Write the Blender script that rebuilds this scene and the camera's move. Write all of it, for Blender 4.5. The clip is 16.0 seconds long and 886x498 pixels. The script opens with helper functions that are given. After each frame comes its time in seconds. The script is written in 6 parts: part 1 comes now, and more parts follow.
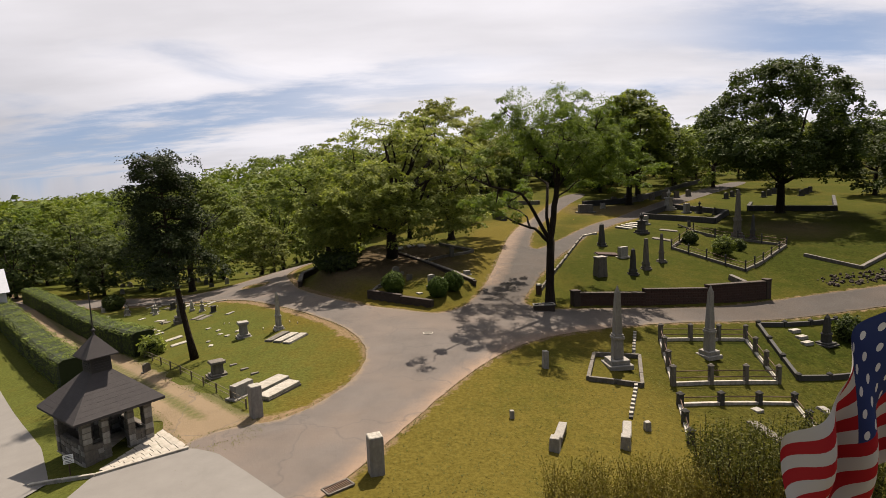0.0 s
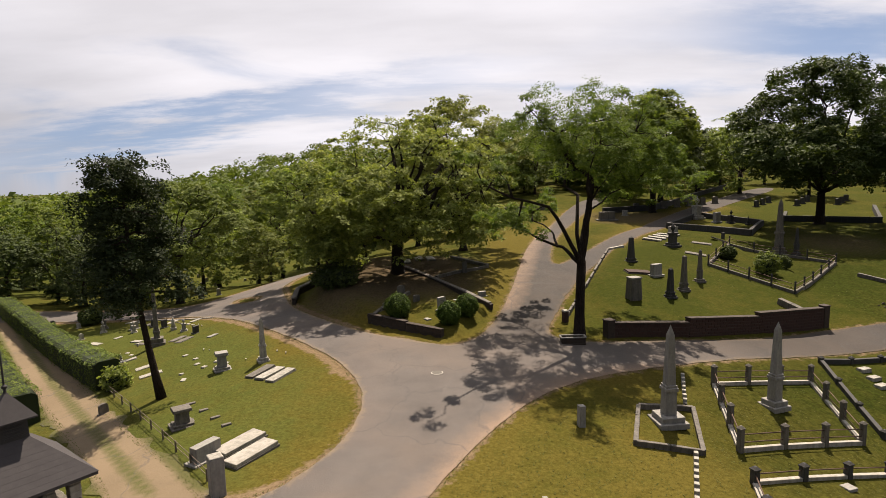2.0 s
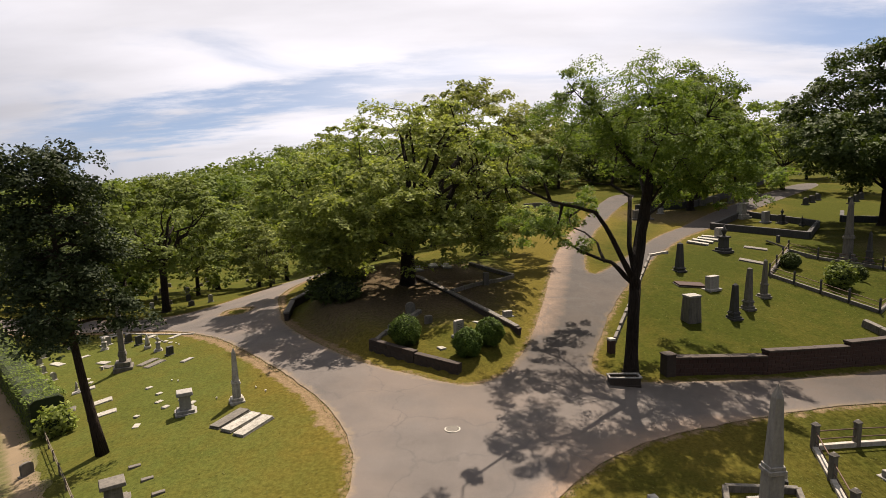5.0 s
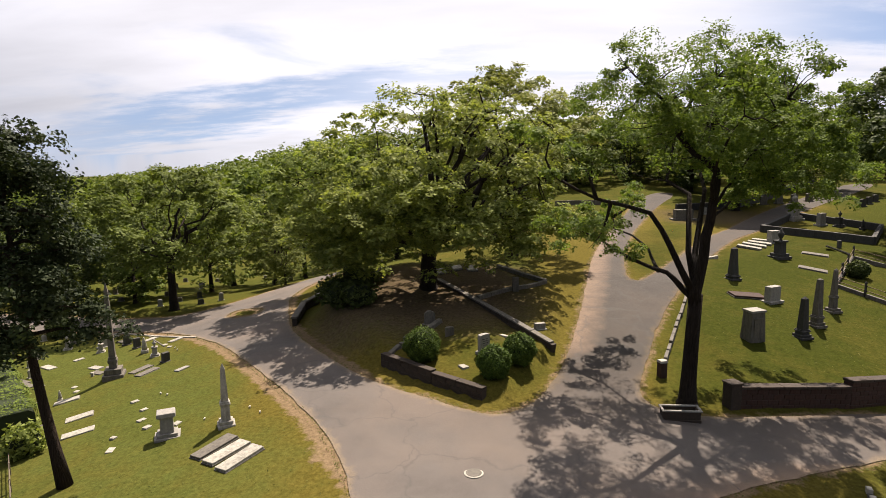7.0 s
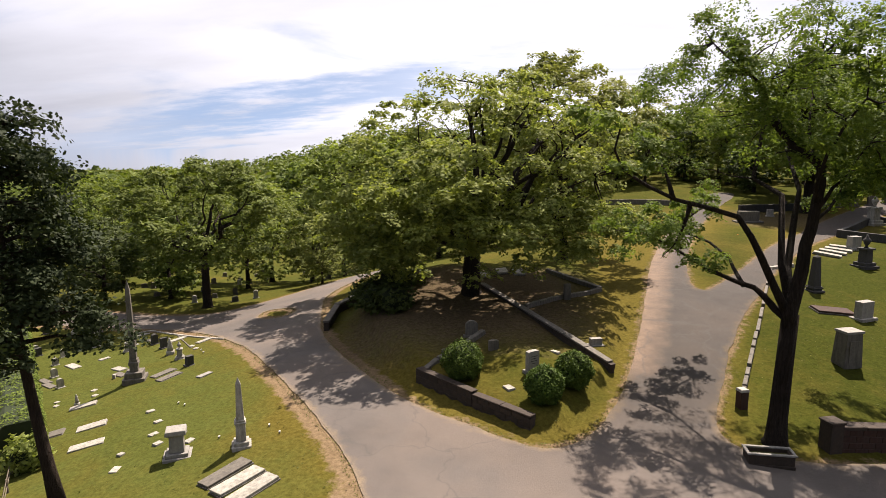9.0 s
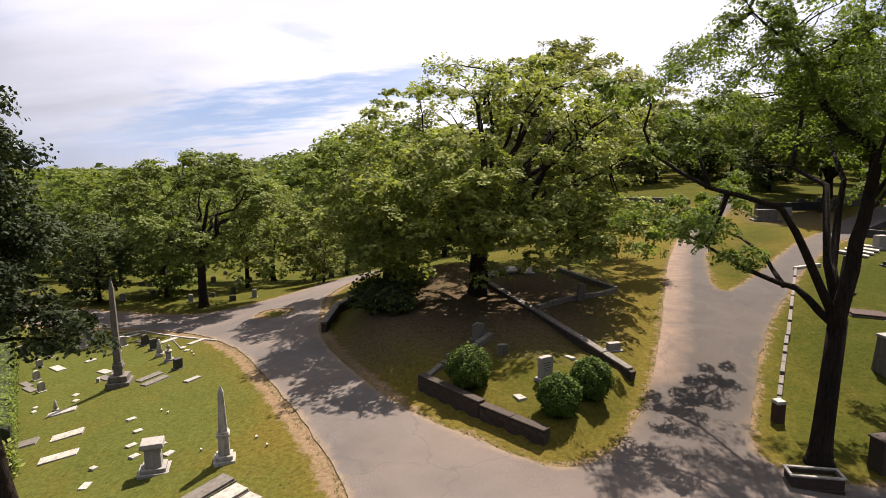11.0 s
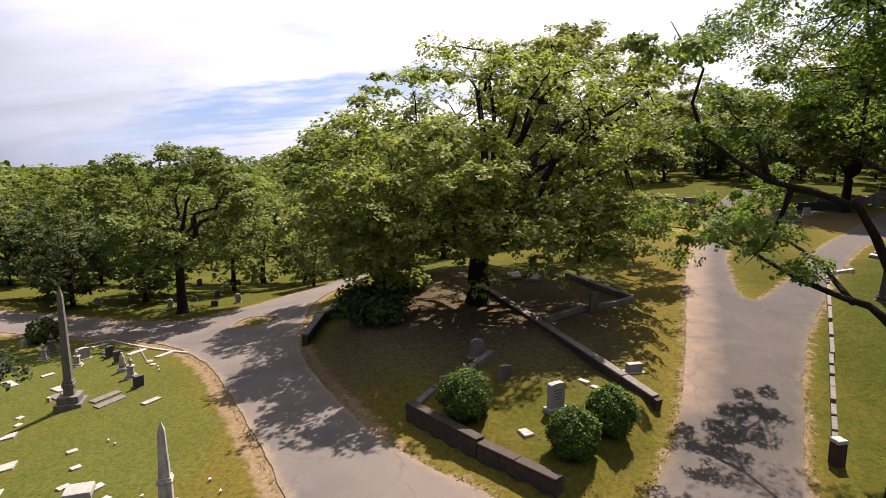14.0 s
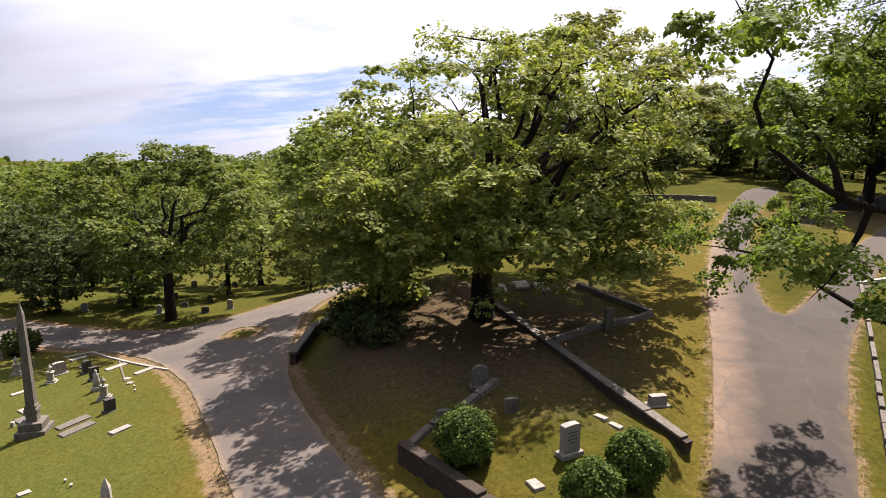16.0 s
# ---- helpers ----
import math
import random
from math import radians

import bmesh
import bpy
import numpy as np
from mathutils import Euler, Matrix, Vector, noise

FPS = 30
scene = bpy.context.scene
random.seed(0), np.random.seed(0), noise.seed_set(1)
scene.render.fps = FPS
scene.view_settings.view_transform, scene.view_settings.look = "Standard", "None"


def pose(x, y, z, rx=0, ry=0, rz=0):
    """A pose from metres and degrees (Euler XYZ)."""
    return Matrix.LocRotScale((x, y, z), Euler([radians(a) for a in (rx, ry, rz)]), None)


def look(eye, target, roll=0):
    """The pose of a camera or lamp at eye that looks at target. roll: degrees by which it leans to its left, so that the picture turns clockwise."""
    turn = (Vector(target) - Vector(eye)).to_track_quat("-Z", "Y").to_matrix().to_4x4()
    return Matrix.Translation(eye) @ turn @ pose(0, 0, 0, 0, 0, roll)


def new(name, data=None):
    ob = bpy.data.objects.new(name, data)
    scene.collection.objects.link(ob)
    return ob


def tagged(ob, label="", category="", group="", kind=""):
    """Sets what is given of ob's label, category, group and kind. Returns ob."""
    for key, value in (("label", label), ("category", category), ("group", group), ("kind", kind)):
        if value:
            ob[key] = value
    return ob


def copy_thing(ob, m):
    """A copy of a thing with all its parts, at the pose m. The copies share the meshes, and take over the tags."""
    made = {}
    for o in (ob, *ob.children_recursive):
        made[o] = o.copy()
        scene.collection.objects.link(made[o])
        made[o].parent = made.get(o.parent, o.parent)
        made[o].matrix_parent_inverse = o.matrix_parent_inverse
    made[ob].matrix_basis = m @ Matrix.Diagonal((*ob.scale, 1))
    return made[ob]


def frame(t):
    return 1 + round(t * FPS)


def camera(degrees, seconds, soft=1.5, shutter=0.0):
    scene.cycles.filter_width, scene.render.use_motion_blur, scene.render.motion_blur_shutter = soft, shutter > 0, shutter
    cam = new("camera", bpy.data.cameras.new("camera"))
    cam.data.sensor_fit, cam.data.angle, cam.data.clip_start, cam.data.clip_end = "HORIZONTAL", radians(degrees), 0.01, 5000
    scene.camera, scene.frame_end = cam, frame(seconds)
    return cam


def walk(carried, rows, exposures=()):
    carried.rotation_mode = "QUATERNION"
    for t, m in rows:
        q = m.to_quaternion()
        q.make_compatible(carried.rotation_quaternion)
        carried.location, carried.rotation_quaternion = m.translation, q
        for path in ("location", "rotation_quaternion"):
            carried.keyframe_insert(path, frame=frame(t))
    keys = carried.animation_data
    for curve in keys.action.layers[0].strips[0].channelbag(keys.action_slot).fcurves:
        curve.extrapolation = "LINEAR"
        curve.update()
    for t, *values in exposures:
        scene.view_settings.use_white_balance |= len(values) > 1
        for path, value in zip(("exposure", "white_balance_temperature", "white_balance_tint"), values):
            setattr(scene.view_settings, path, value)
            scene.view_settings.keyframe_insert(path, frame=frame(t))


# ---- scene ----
cam = camera(72.0, 16.0, soft=0.75)
PATH = [  # seconds, x, y, z, turns about x, y, z
    (0.0, 0.000, 0.000, 10.500, 82.00, 2.20, -0.30),
    (0.5, -0.036, 1.659, 10.671, 82.10, 2.01, -0.08),
    (1.0, -0.070, 3.297, 10.829, 82.09, 1.80, 0.20),
    (1.5, -0.149, 4.822, 10.918, 82.03, 1.64, 0.41),
    (2.0, -0.206, 6.243, 10.946, 81.97, 1.52, 0.63),
    (2.5, -0.262, 7.575, 10.992, 81.88, 1.45, 0.81),
    (3.0, -0.303, 8.855, 11.015, 81.83, 1.34, 1.10),
    (3.5, -0.326, 10.128, 11.045, 81.72, 1.30, 1.35),
    (4.0, -0.346, 11.363, 11.059, 81.59, 1.33, 1.63),
    (6.5, -0.353, 17.157, 10.781, 80.91, 0.95, 4.01),
    (7.0, -0.405, 18.151, 10.674, 80.92, 0.71, 4.95),
    (7.5, -0.463, 19.131, 10.569, 80.92, 0.54, 6.04),
    (8.0, -0.580, 20.027, 10.495, 80.89, 0.46, 7.18),
    (8.5, -0.670, 20.784, 10.458, 80.80, 0.37, 8.31),
    (9.0, -0.772, 21.442, 10.444, 80.64, 0.24, 9.15),
    (11.5, -1.117, 24.085, 9.787, 80.63, 0.13, 9.80),
    (12.0, -1.191, 24.644, 9.680, 80.59, 0.20, 9.57),
    (12.5, -1.240, 25.266, 9.549, 80.67, 0.14, 9.54),
    (13.0, -1.266, 25.904, 9.468, 80.72, 0.07, 9.66),
    (13.5, -1.291, 26.547, 9.460, 80.68, 0.05, 9.83),
    (14.0, -1.351, 27.224, 9.524, 80.60, 0.01, 10.00),
    (14.5, -1.423, 27.913, 9.620, 80.45, -0.05, 10.14),
    (15.0, -1.466, 28.631, 9.725, 80.27, 0.11, 10.30),
    (15.5, -1.513, 29.316, 9.797, 80.12, 0.14, 10.45),
    (16.0, -1.570, 29.951, 9.819, 80.04, 0.05, 10.59),
]
walk(cam, [(t, pose(*p)) for t, *p in PATH], ((0.0, 0.81, 6600, 14), (4.0, 0.91, 6600, 15), (6.5, 1.08, 6500, 15), (9.0, 1.18, 6400, 17), (12.0, 1.26, 6300, 19), (16.0, 1.33, 6200, 20)))

# ---------------------------------------------------------------- light
SUN_DIR = Vector((0.28, 0.96, 0.0)).normalized()
SUN_ELEV = 56.0
sun_data = bpy.data.lights.new("sun", "SUN")
sun_data.energy, sun_data.angle, sun_data.color = 5.4, radians(0.6), (1.0, 0.89, 0.74)
sun = new("sun", sun_data)
_to_sun = SUN_DIR * math.cos(radians(SUN_ELEV)) + Vector((0, 0, math.sin(radians(SUN_ELEV))))
sun.matrix_world = look((0, 0, 60), Vector((0, 0, 60)) - _to_sun)

world = bpy.data.worlds.new("sky")
scene.world = world
world.use_nodes = True
wt = world.node_tree
wt.nodes.clear()


w_out = wt.nodes.new("ShaderNodeOutputWorld")
w_bg = wt.nodes.new("ShaderNodeBackground")
w_sky = wt.nodes.new("ShaderNodeTexSky")
w_sky.sky_type, w_sky.sun_disc = "NISHITA", False
w_sky.sun_elevation, w_sky.sun_rotation = radians(SUN_ELEV), math.atan2(SUN_DIR.x, SUN_DIR.y)
w_sky.air_density, w_sky.dust_density, w_sky.ozone_density = 1.0, 0.2, 1.6
w_co = wt.nodes.new("ShaderNodeTexCoord")
w_sep = wt.nodes.new("ShaderNodeSeparateXYZ")
wt.links.new(w_co.outputs["Generated"], w_sep.inputs[0])


def wmath(op, a, b=None, clamp=False):
    n = wt.nodes.new("ShaderNodeMath")
    n.operation, n.use_clamp = op, clamp
    for i, v in enumerate((a, b)):
        if v is None:
            continue
        if isinstance(v, (int, float)):
            n.inputs[i].default_value = v
        else:
            wt.links.new(v, n.inputs[i])
    return n.outputs[0]


# the clear sky seen through the rifts; below the horizon its lowest band goes on
w_up = wt.nodes.new("ShaderNodeCombineXYZ")
wt.links.new(w_sep.outputs[0], w_up.inputs[0])
wt.links.new(w_sep.outputs[1], w_up.inputs[1])
wt.links.new(wmath("ADD", wmath("MAXIMUM", w_sep.outputs[2], 0.0), 0.22), w_up.inputs[2])
wt.links.new(w_up.outputs[0], w_sky.inputs[0])
# a flat cloud layer: the direction is carried onto a plane high overhead
w_h = wmath("ADD", wmath("MAXIMUM", w_sep.outputs[2], 0.0), 0.16)
w_cx, w_cy = wmath("DIVIDE", w_sep.outputs[0], w_h), wmath("DIVIDE", w_sep.outputs[1], w_h)
w_vec = wt.nodes.new("ShaderNodeCombineXYZ")
wt.links.new(wmath("MULTIPLY", w_cx, 0.62), w_vec.inputs[0])
wt.links.new(wmath("MULTIPLY", w_cy, 1.25), w_vec.inputs[1])
w_vec.inputs[2].default_value = CLOUD_SEED = 3.7
w_n1 = wt.nodes.new("ShaderNodeTexNoise")
w_n1.inputs["Scale"].default_value, w_n1.inputs["Detail"].default_value = 0.62, 9.0
w_n1.inputs["Roughness"].default_value, w_n1.inputs["Distortion"].default_value = 0.55, 0.5
wt.links.new(w_vec.outputs[0], w_n1.inputs["Vector"])
# thin cloud everywhere, denser towards the sun's side of the sky
w_dot = wt.nodes.new("ShaderNodeVectorMath")
w_dot.operation = "DOT_PRODUCT"
wt.links.new(w_co.outputs["Generated"], w_dot.inputs[0])
w_dot.inputs[1].default_value = _to_sun
# the veil thins out overhead
w_low = wmath("MULTIPLY", wmath("SUBTRACT", 0.78, w_sep.outputs[2]), 2.6, True)
w_near = wmath("MULTIPLY", wmath("MULTIPLY", wmath("POWER", wmath("MAXIMUM", w_dot.outputs["Value"], 0.0), 3.0), 0.38), w_low)
w_cover = wmath("MULTIPLY", wmath("SUBTRACT", wmath("ADD", w_n1.outputs["Fac"], w_near), 0.29), 4.0, True)
# haze whitens the lowest sky
w_haze = wmath("MULTIPLY", wmath("SUBTRACT", 0.16, w_sep.outputs[2], True), 7.5, True)
w_cover = wmath("MAXIMUM", w_cover, w_haze)
# two long rifts of blue: one climbing from the north-west horizon, one in the north-east
w_side = wmath("DIVIDE", w_sep.outputs[0], wmath("MAXIMUM", w_sep.outputs[1], 0.05))
w_n3 = wt.nodes.new("ShaderNodeTexNoise")
w_n3.inputs["Scale"].default_value, w_n3.inputs["Detail"].default_value, w_n3.inputs["Roughness"].default_value = 1.9, 8.0, 0.62
wt.links.new(w_vec.outputs[0], w_n3.inputs["Vector"])
w_fray = wmath("MULTIPLY", wmath("SUBTRACT", w_n3.outputs["Fac"], 0.5), 0.17)


def rift(u, v, slope, long, wide, depth):
    """How far a rift opens the cloud: its middle, its slope, its half length and half width."""
    du = wmath("SUBTRACT", w_side, u)
    dv = wmath("ADD", wmath("SUBTRACT", wmath("SUBTRACT", w_sep.outputs[2], v), wmath("MULTIPLY", du, slope)), w_fray)
    q = wmath("ADD", wmath("POWER", wmath("ABSOLUTE", wmath("DIVIDE", du, long)), 2.0), wmath("POWER", wmath("ABSOLUTE", wmath("DIVIDE", dv, wide)), 2.0))
    return wmath("MULTIPLY", wmath("EXPONENT", wmath("MULTIPLY", q, -1.0)), depth)


w_cover = wmath("MULTIPLY", w_cover, wmath("SUBTRACT", 1.0, rift(-0.44, 0.066, 0.16, 0.46, 0.034, 0.74), True))
w_cover = wmath("MULTIPLY", w_cover, wmath("SUBTRACT", 1.0, rift(0.62, 0.150, -0.10, 0.26, 0.055, 0.80), True))
w_ease = wt.nodes.new("ShaderNodeMapRange")
w_ease.interpolation_type = "SMOOTHSTEP"
wt.links.new(w_cover, w_ease.inputs["Value"])
w_ease.inputs["To Max"].default_value = 0.96
w_mix = wt.nodes.new("ShaderNodeMix")
w_mix.data_type = "RGBA"
wt.links.new(w_ease.outputs[0], w_mix.inputs["Factor"])
w_gain = wt.nodes.new("ShaderNodeMix")
w_gain.data_type, w_gain.blend_type = "RGBA", "MULTIPLY"
w_gain.inputs["Factor"].default_value = 1.0
wt.links.new(w_sky.outputs[0], w_gain.inputs[6])
w_gain.inputs[7].default_value = (1.32, 1.24, 1.16, 1)
wt.links.new(w_gain.outputs[2], w_mix.inputs[6])
# cloud brightness: brighter where it is thin and near the sun
w_cl = wt.nodes.new("ShaderNodeMix")
w_cl.data_type = "RGBA"
wt.links.new(wmath("SUBTRACT", wmath("MULTIPLY", w_dot.outputs["Value"], 2.5), 0.34, True), w_cl.inputs["Factor"])
w_cl.inputs[6].default_value = (1.75, 2.1, 2.7, 1)
w_cl.inputs[7].default_value = (10.6, 10.5, 10.8, 1)
w_n2 = wt.nodes.new("ShaderNodeTexNoise")
w_n2.inputs["Scale"].default_value, w_n2.inputs["Detail"].default_value = 1.1, 8.0
wt.links.new(w_vec.outputs[0], w_n2.inputs["Vector"])
w_shade = wt.nodes.new("ShaderNodeMix")
w_shade.data_type, w_shade.blend_type = "RGBA", "MULTIPLY"
w_shade.inputs["Factor"].default_value = 1.0
wt.links.new(w_cl.outputs[2], w_shade.inputs[6])
w_grey = wt.nodes.new("ShaderNodeMapRange")
wt.links.new(w_n2.outputs["Fac"], w_grey.inputs["Value"])
for w_key, w_val in (("From Min", 0.35), ("From Max", 0.65), ("To Min", 0.87), ("To Max", 1.10)):
    w_grey.inputs[w_key].default_value = w_val
wt.links.new(w_grey.outputs[0], w_shade.inputs[7])
wt.links.new(w_shade.outputs[2], w_mix.inputs[7])
wt.links.new(w_mix.outputs[2], w_bg.inputs["Color"])
w_bg.inputs["Strength"].default_value = 0.047
wt.links.new(w_bg.outputs[0], w_out.inputs[0])

# ---------------------------------------------------------------- the lie of the land
LAND = (0.809, 1.983, -0.508, -1.068, 0.739, 2.868, 0.218, -4.807, 1.368, -1.086)


def soft_clamp(v, a, b, s):
    return a + s * np.logaddexp(0, (v - a) / s) - s * np.logaddexp(0, (v - b) / s)


def smooth(a, b, v):
    v = np.clip((v - a) / (b - a), 0, 1)
    return v * v * (3 - 2 * v)


def land(x, y):
    """The ground's height, without banks and terraces."""
    x, y = np.asarray(x, float), np.asarray(y, float)
    u, v = soft_clamp(x, -27, 25, 3) / 30, (soft_clamp(y, 14, 92, 4) - 50) / 30
    terms = [u ** i * v ** j for i in range(4) for j in range(4 - i)]
    z = sum(c * t for c, t in zip(LAND, terms))
    # the hill goes on rising behind, the valley stays low to the left
    far = np.clip((y - 88) / 60, 0, 6)
    side = 1 / (1 + np.exp(-(x - 0.02 * y) / 9))
    z = z + side * (5.2 * (1 - np.exp(-far * 0.75)))
    # distant hills
    d = np.hypot(x, y)
    az = np.arctan2(x, y)
    z = z + smooth(180, 520, d) * (24 * np.exp(-((az + 0.22) / 0.20) ** 2) + 6 * smooth(0.1, 0.5, az)) - smooth(-0.12, -0.42, az) * np.clip(d - 110, 0, 3000) * 0.025
    return z


def poly_distance(poly, x, y):
    """Signed distance to a polygon, negative inside."""
    x, y = np.asarray(x, float), np.asarray(y, float)
    best, inside = np.full(x.shape, 1e9), np.zeros(x.shape, bool)
    for (ax, ay), (bx, by) in zip(poly, poly[1:] + poly[:1]):
        ex, ey = bx - ax, by - ay
        t = np.clip(((x - ax) * ex + (y - ay) * ey) / (ex * ex + ey * ey + 1e-12), 0, 1)
        best = np.minimum(best, np.hypot(x - ax - t * ex, y - ay - t * ey))
        cross = ((ay > y) != (by > y)) & (x < ex * (y - ay) / (ey if abs(ey) > 1e-12 else 1e-12) + ax)
        inside ^= cross
    return np.where(inside, -best, best)


def rounded(poly, n=2, closed=True):
    """Chaikin's corner cutting."""
    for _ in range(n):
        out = []
        pairs = list(zip(poly, poly[1:] + (poly[:1] if closed else [])))
        for a, b in pairs:
            out += [(a[0] * .75 + b[0] * .25, a[1] * .75 + b[1] * .25), (a[0] * .25 + b[0] * .75, a[1] * .25 + b[1] * .75)]
        poly = out if closed else [poly[0]] + out + [poly[-1]]
    return poly


# plots that stand above the road on banks and low walls
OAK_PLOT = [(-5.9, 46.4), (-3.2, 44.1), (-1.2, 42.5), (0.1, 42.3), (2.5, 47.6), (4.0, 56.0), (2.0, 66.0), (-6, 70), (-13.0, 66), (-12.2, 56.5), (-9.0, 50.0)]
EAST_PLOT = [(9.6, 43.5), (15.2, 45.4), (21.0, 48.2), (27.4, 51.2), (32, 62), (30, 80), (16, 68), (10.6, 54)]


def ground(x, y):
    z = land(x, y)
    oak_in = poly_distance(OAK_PLOT, x, y)
    z = z + 0.45 * smooth(0.1, -0.6, oak_in) + 0.5 * smooth(-1.0, -6.0, oak_in)
    z = z + 0.55 * smooth(0.3, -1.3, oak_in) * smooth(-4.6, -7.5, np.asarray(x, float))
    z = z + 0.30 * smooth(0.0, -0.35, poly_distance(EAST_PLOT, x, y))
    return z


def gz(x, y):
    return float(ground(np.array([x]), np.array([y]))[0])


# ---------------------------------------------------------------- helpers
def mesh_object(name, verts, faces, mat=None, parent=None, smooth_faces=False):
    me = bpy.data.meshes.new(name)
    me.from_pydata([tuple(v) for v in verts], [], [tuple(f) for f in faces])
    me.validate()
    if smooth_faces:
        me.polygons.foreach_set("use_smooth", [True] * len(me.polygons))
    ob = new(name, me)
    if mat:
        me.materials.append(mat)
    ob.parent = parent
    return ob


def part(name, bm, material, parent=None, label="", m=None, smooth_faces=False):
    """Links a bmesh as one mesh object under a thing or a part."""
    me = bpy.data.meshes.new(name)
    bmesh.ops.recalc_face_normals(bm, faces=bm.faces)
    bm.to_mesh(me)
    bm.free()
    if smooth_faces:
        me.polygons.foreach_set("use_smooth", [True] * len(me.polygons))
    me.materials.append(material)
    ob = new(name, me)
    ob.parent = parent
    if m is not None:
        ob.matrix_basis = m
    if label:
        tagged(ob, label)
    return ob


def thing(name, m, label, category, group="", kind=""):
    return tagged(_placed(new(name), m), label, category, group, kind)


def _placed(ob, m):
    ob.empty_display_size = 0.2
    ob.matrix_basis = m
    return ob


def add_box(bm, sx, sy, sz, at=(0, 0, 0), bevel=0.0, turn=0.0, taper=1.0, rough=0.0, seed=0):
    """A box standing on at; taper: the top's width against the bottom's; rough: shifts corners a little."""
    r = random.Random(seed)
    vs = []
    for z, k in ((0, 1), (sz, taper)):
        for x, y in ((-1, -1), (1, -1), (1, 1), (-1, 1)):
            vs.append(bm.verts.new((x * sx / 2 * k + r.uniform(-1, 1) * rough, y * sy / 2 * k + r.uniform(-1, 1) * rough, z + r.uniform(-1, 1) * rough)))
    fs = [bm.faces.new([vs[i] for i in q]) for q in ((3, 2, 1, 0), (4, 5, 6, 7), (0, 1, 5, 4), (1, 2, 6, 5), (2, 3, 7, 6), (3, 0, 4, 7))]
    if bevel:
        es = list({e for f in fs for e in f.edges})
        out = bmesh.ops.bevel(bm, geom=es, offset=bevel, segments=2 if bevel > 0.02 else 1, affect="EDGES", profile=0.6)
        vs = list({v for f in out["faces"] for v in f.verts} | {v for v in vs if v.is_valid})
    bmesh.ops.transform(bm, matrix=Matrix.Translation(at) @ Matrix.Rotation(turn, 4, "Z"), verts=[v for v in vs if v.is_valid])
    return vs


def add_lathe(bm, profile, sides=20, at=(0, 0, 0)):
    """profile: (radius, height) from the bottom up."""
    rings = []
    for r, z in profile:
        rings.append([bm.verts.new((at[0] + r * math.cos(2 * math.pi * i / sides), at[1] + r * math.sin(2 * math.pi * i / sides), at[2] + z)) for i in range(sides)])
    for a, b in zip(rings, rings[1:]):
        for i in range(sides):
            bm.faces.new((a[i], a[(i + 1) % sides], b[(i + 1) % sides], b[i]))
    bm.faces.new(rings[0][::-1])
    bm.faces.new(rings[-1])


def add_tube(bm, pts, radii, sides=8, jag=0.0, rnd=random):
    """A round tube along pts."""
    rings, prev = [], None
    for i, p in enumerate(pts):
        d = (Vector(pts[min(i + 1, len(pts) - 1)]) - Vector(pts[max(i - 1, 0)])).normalized()
        if prev is None:
            a = d.orthogonal().normalized()
        else:
            a = (prev - d * prev.dot(d)).normalized()
        prev = a
        b = d.cross(a)
        rings.append([bm.verts.new(Vector(p) + (a * math.cos(2 * math.pi * k / sides) + b * math.sin(2 * math.pi * k / sides)) * radii[i] * (1 + rnd.uniform(-jag, jag))) for k in range(sides)])
    for r0, r1 in zip(rings, rings[1:]):
        for k in range(sides):
            bm.faces.new((r0[k], r0[(k + 1) % sides], r1[(k + 1) % sides], r1[k]))
    bm.faces.new(rings[0][::-1])
    bm.faces.new(rings[-1])


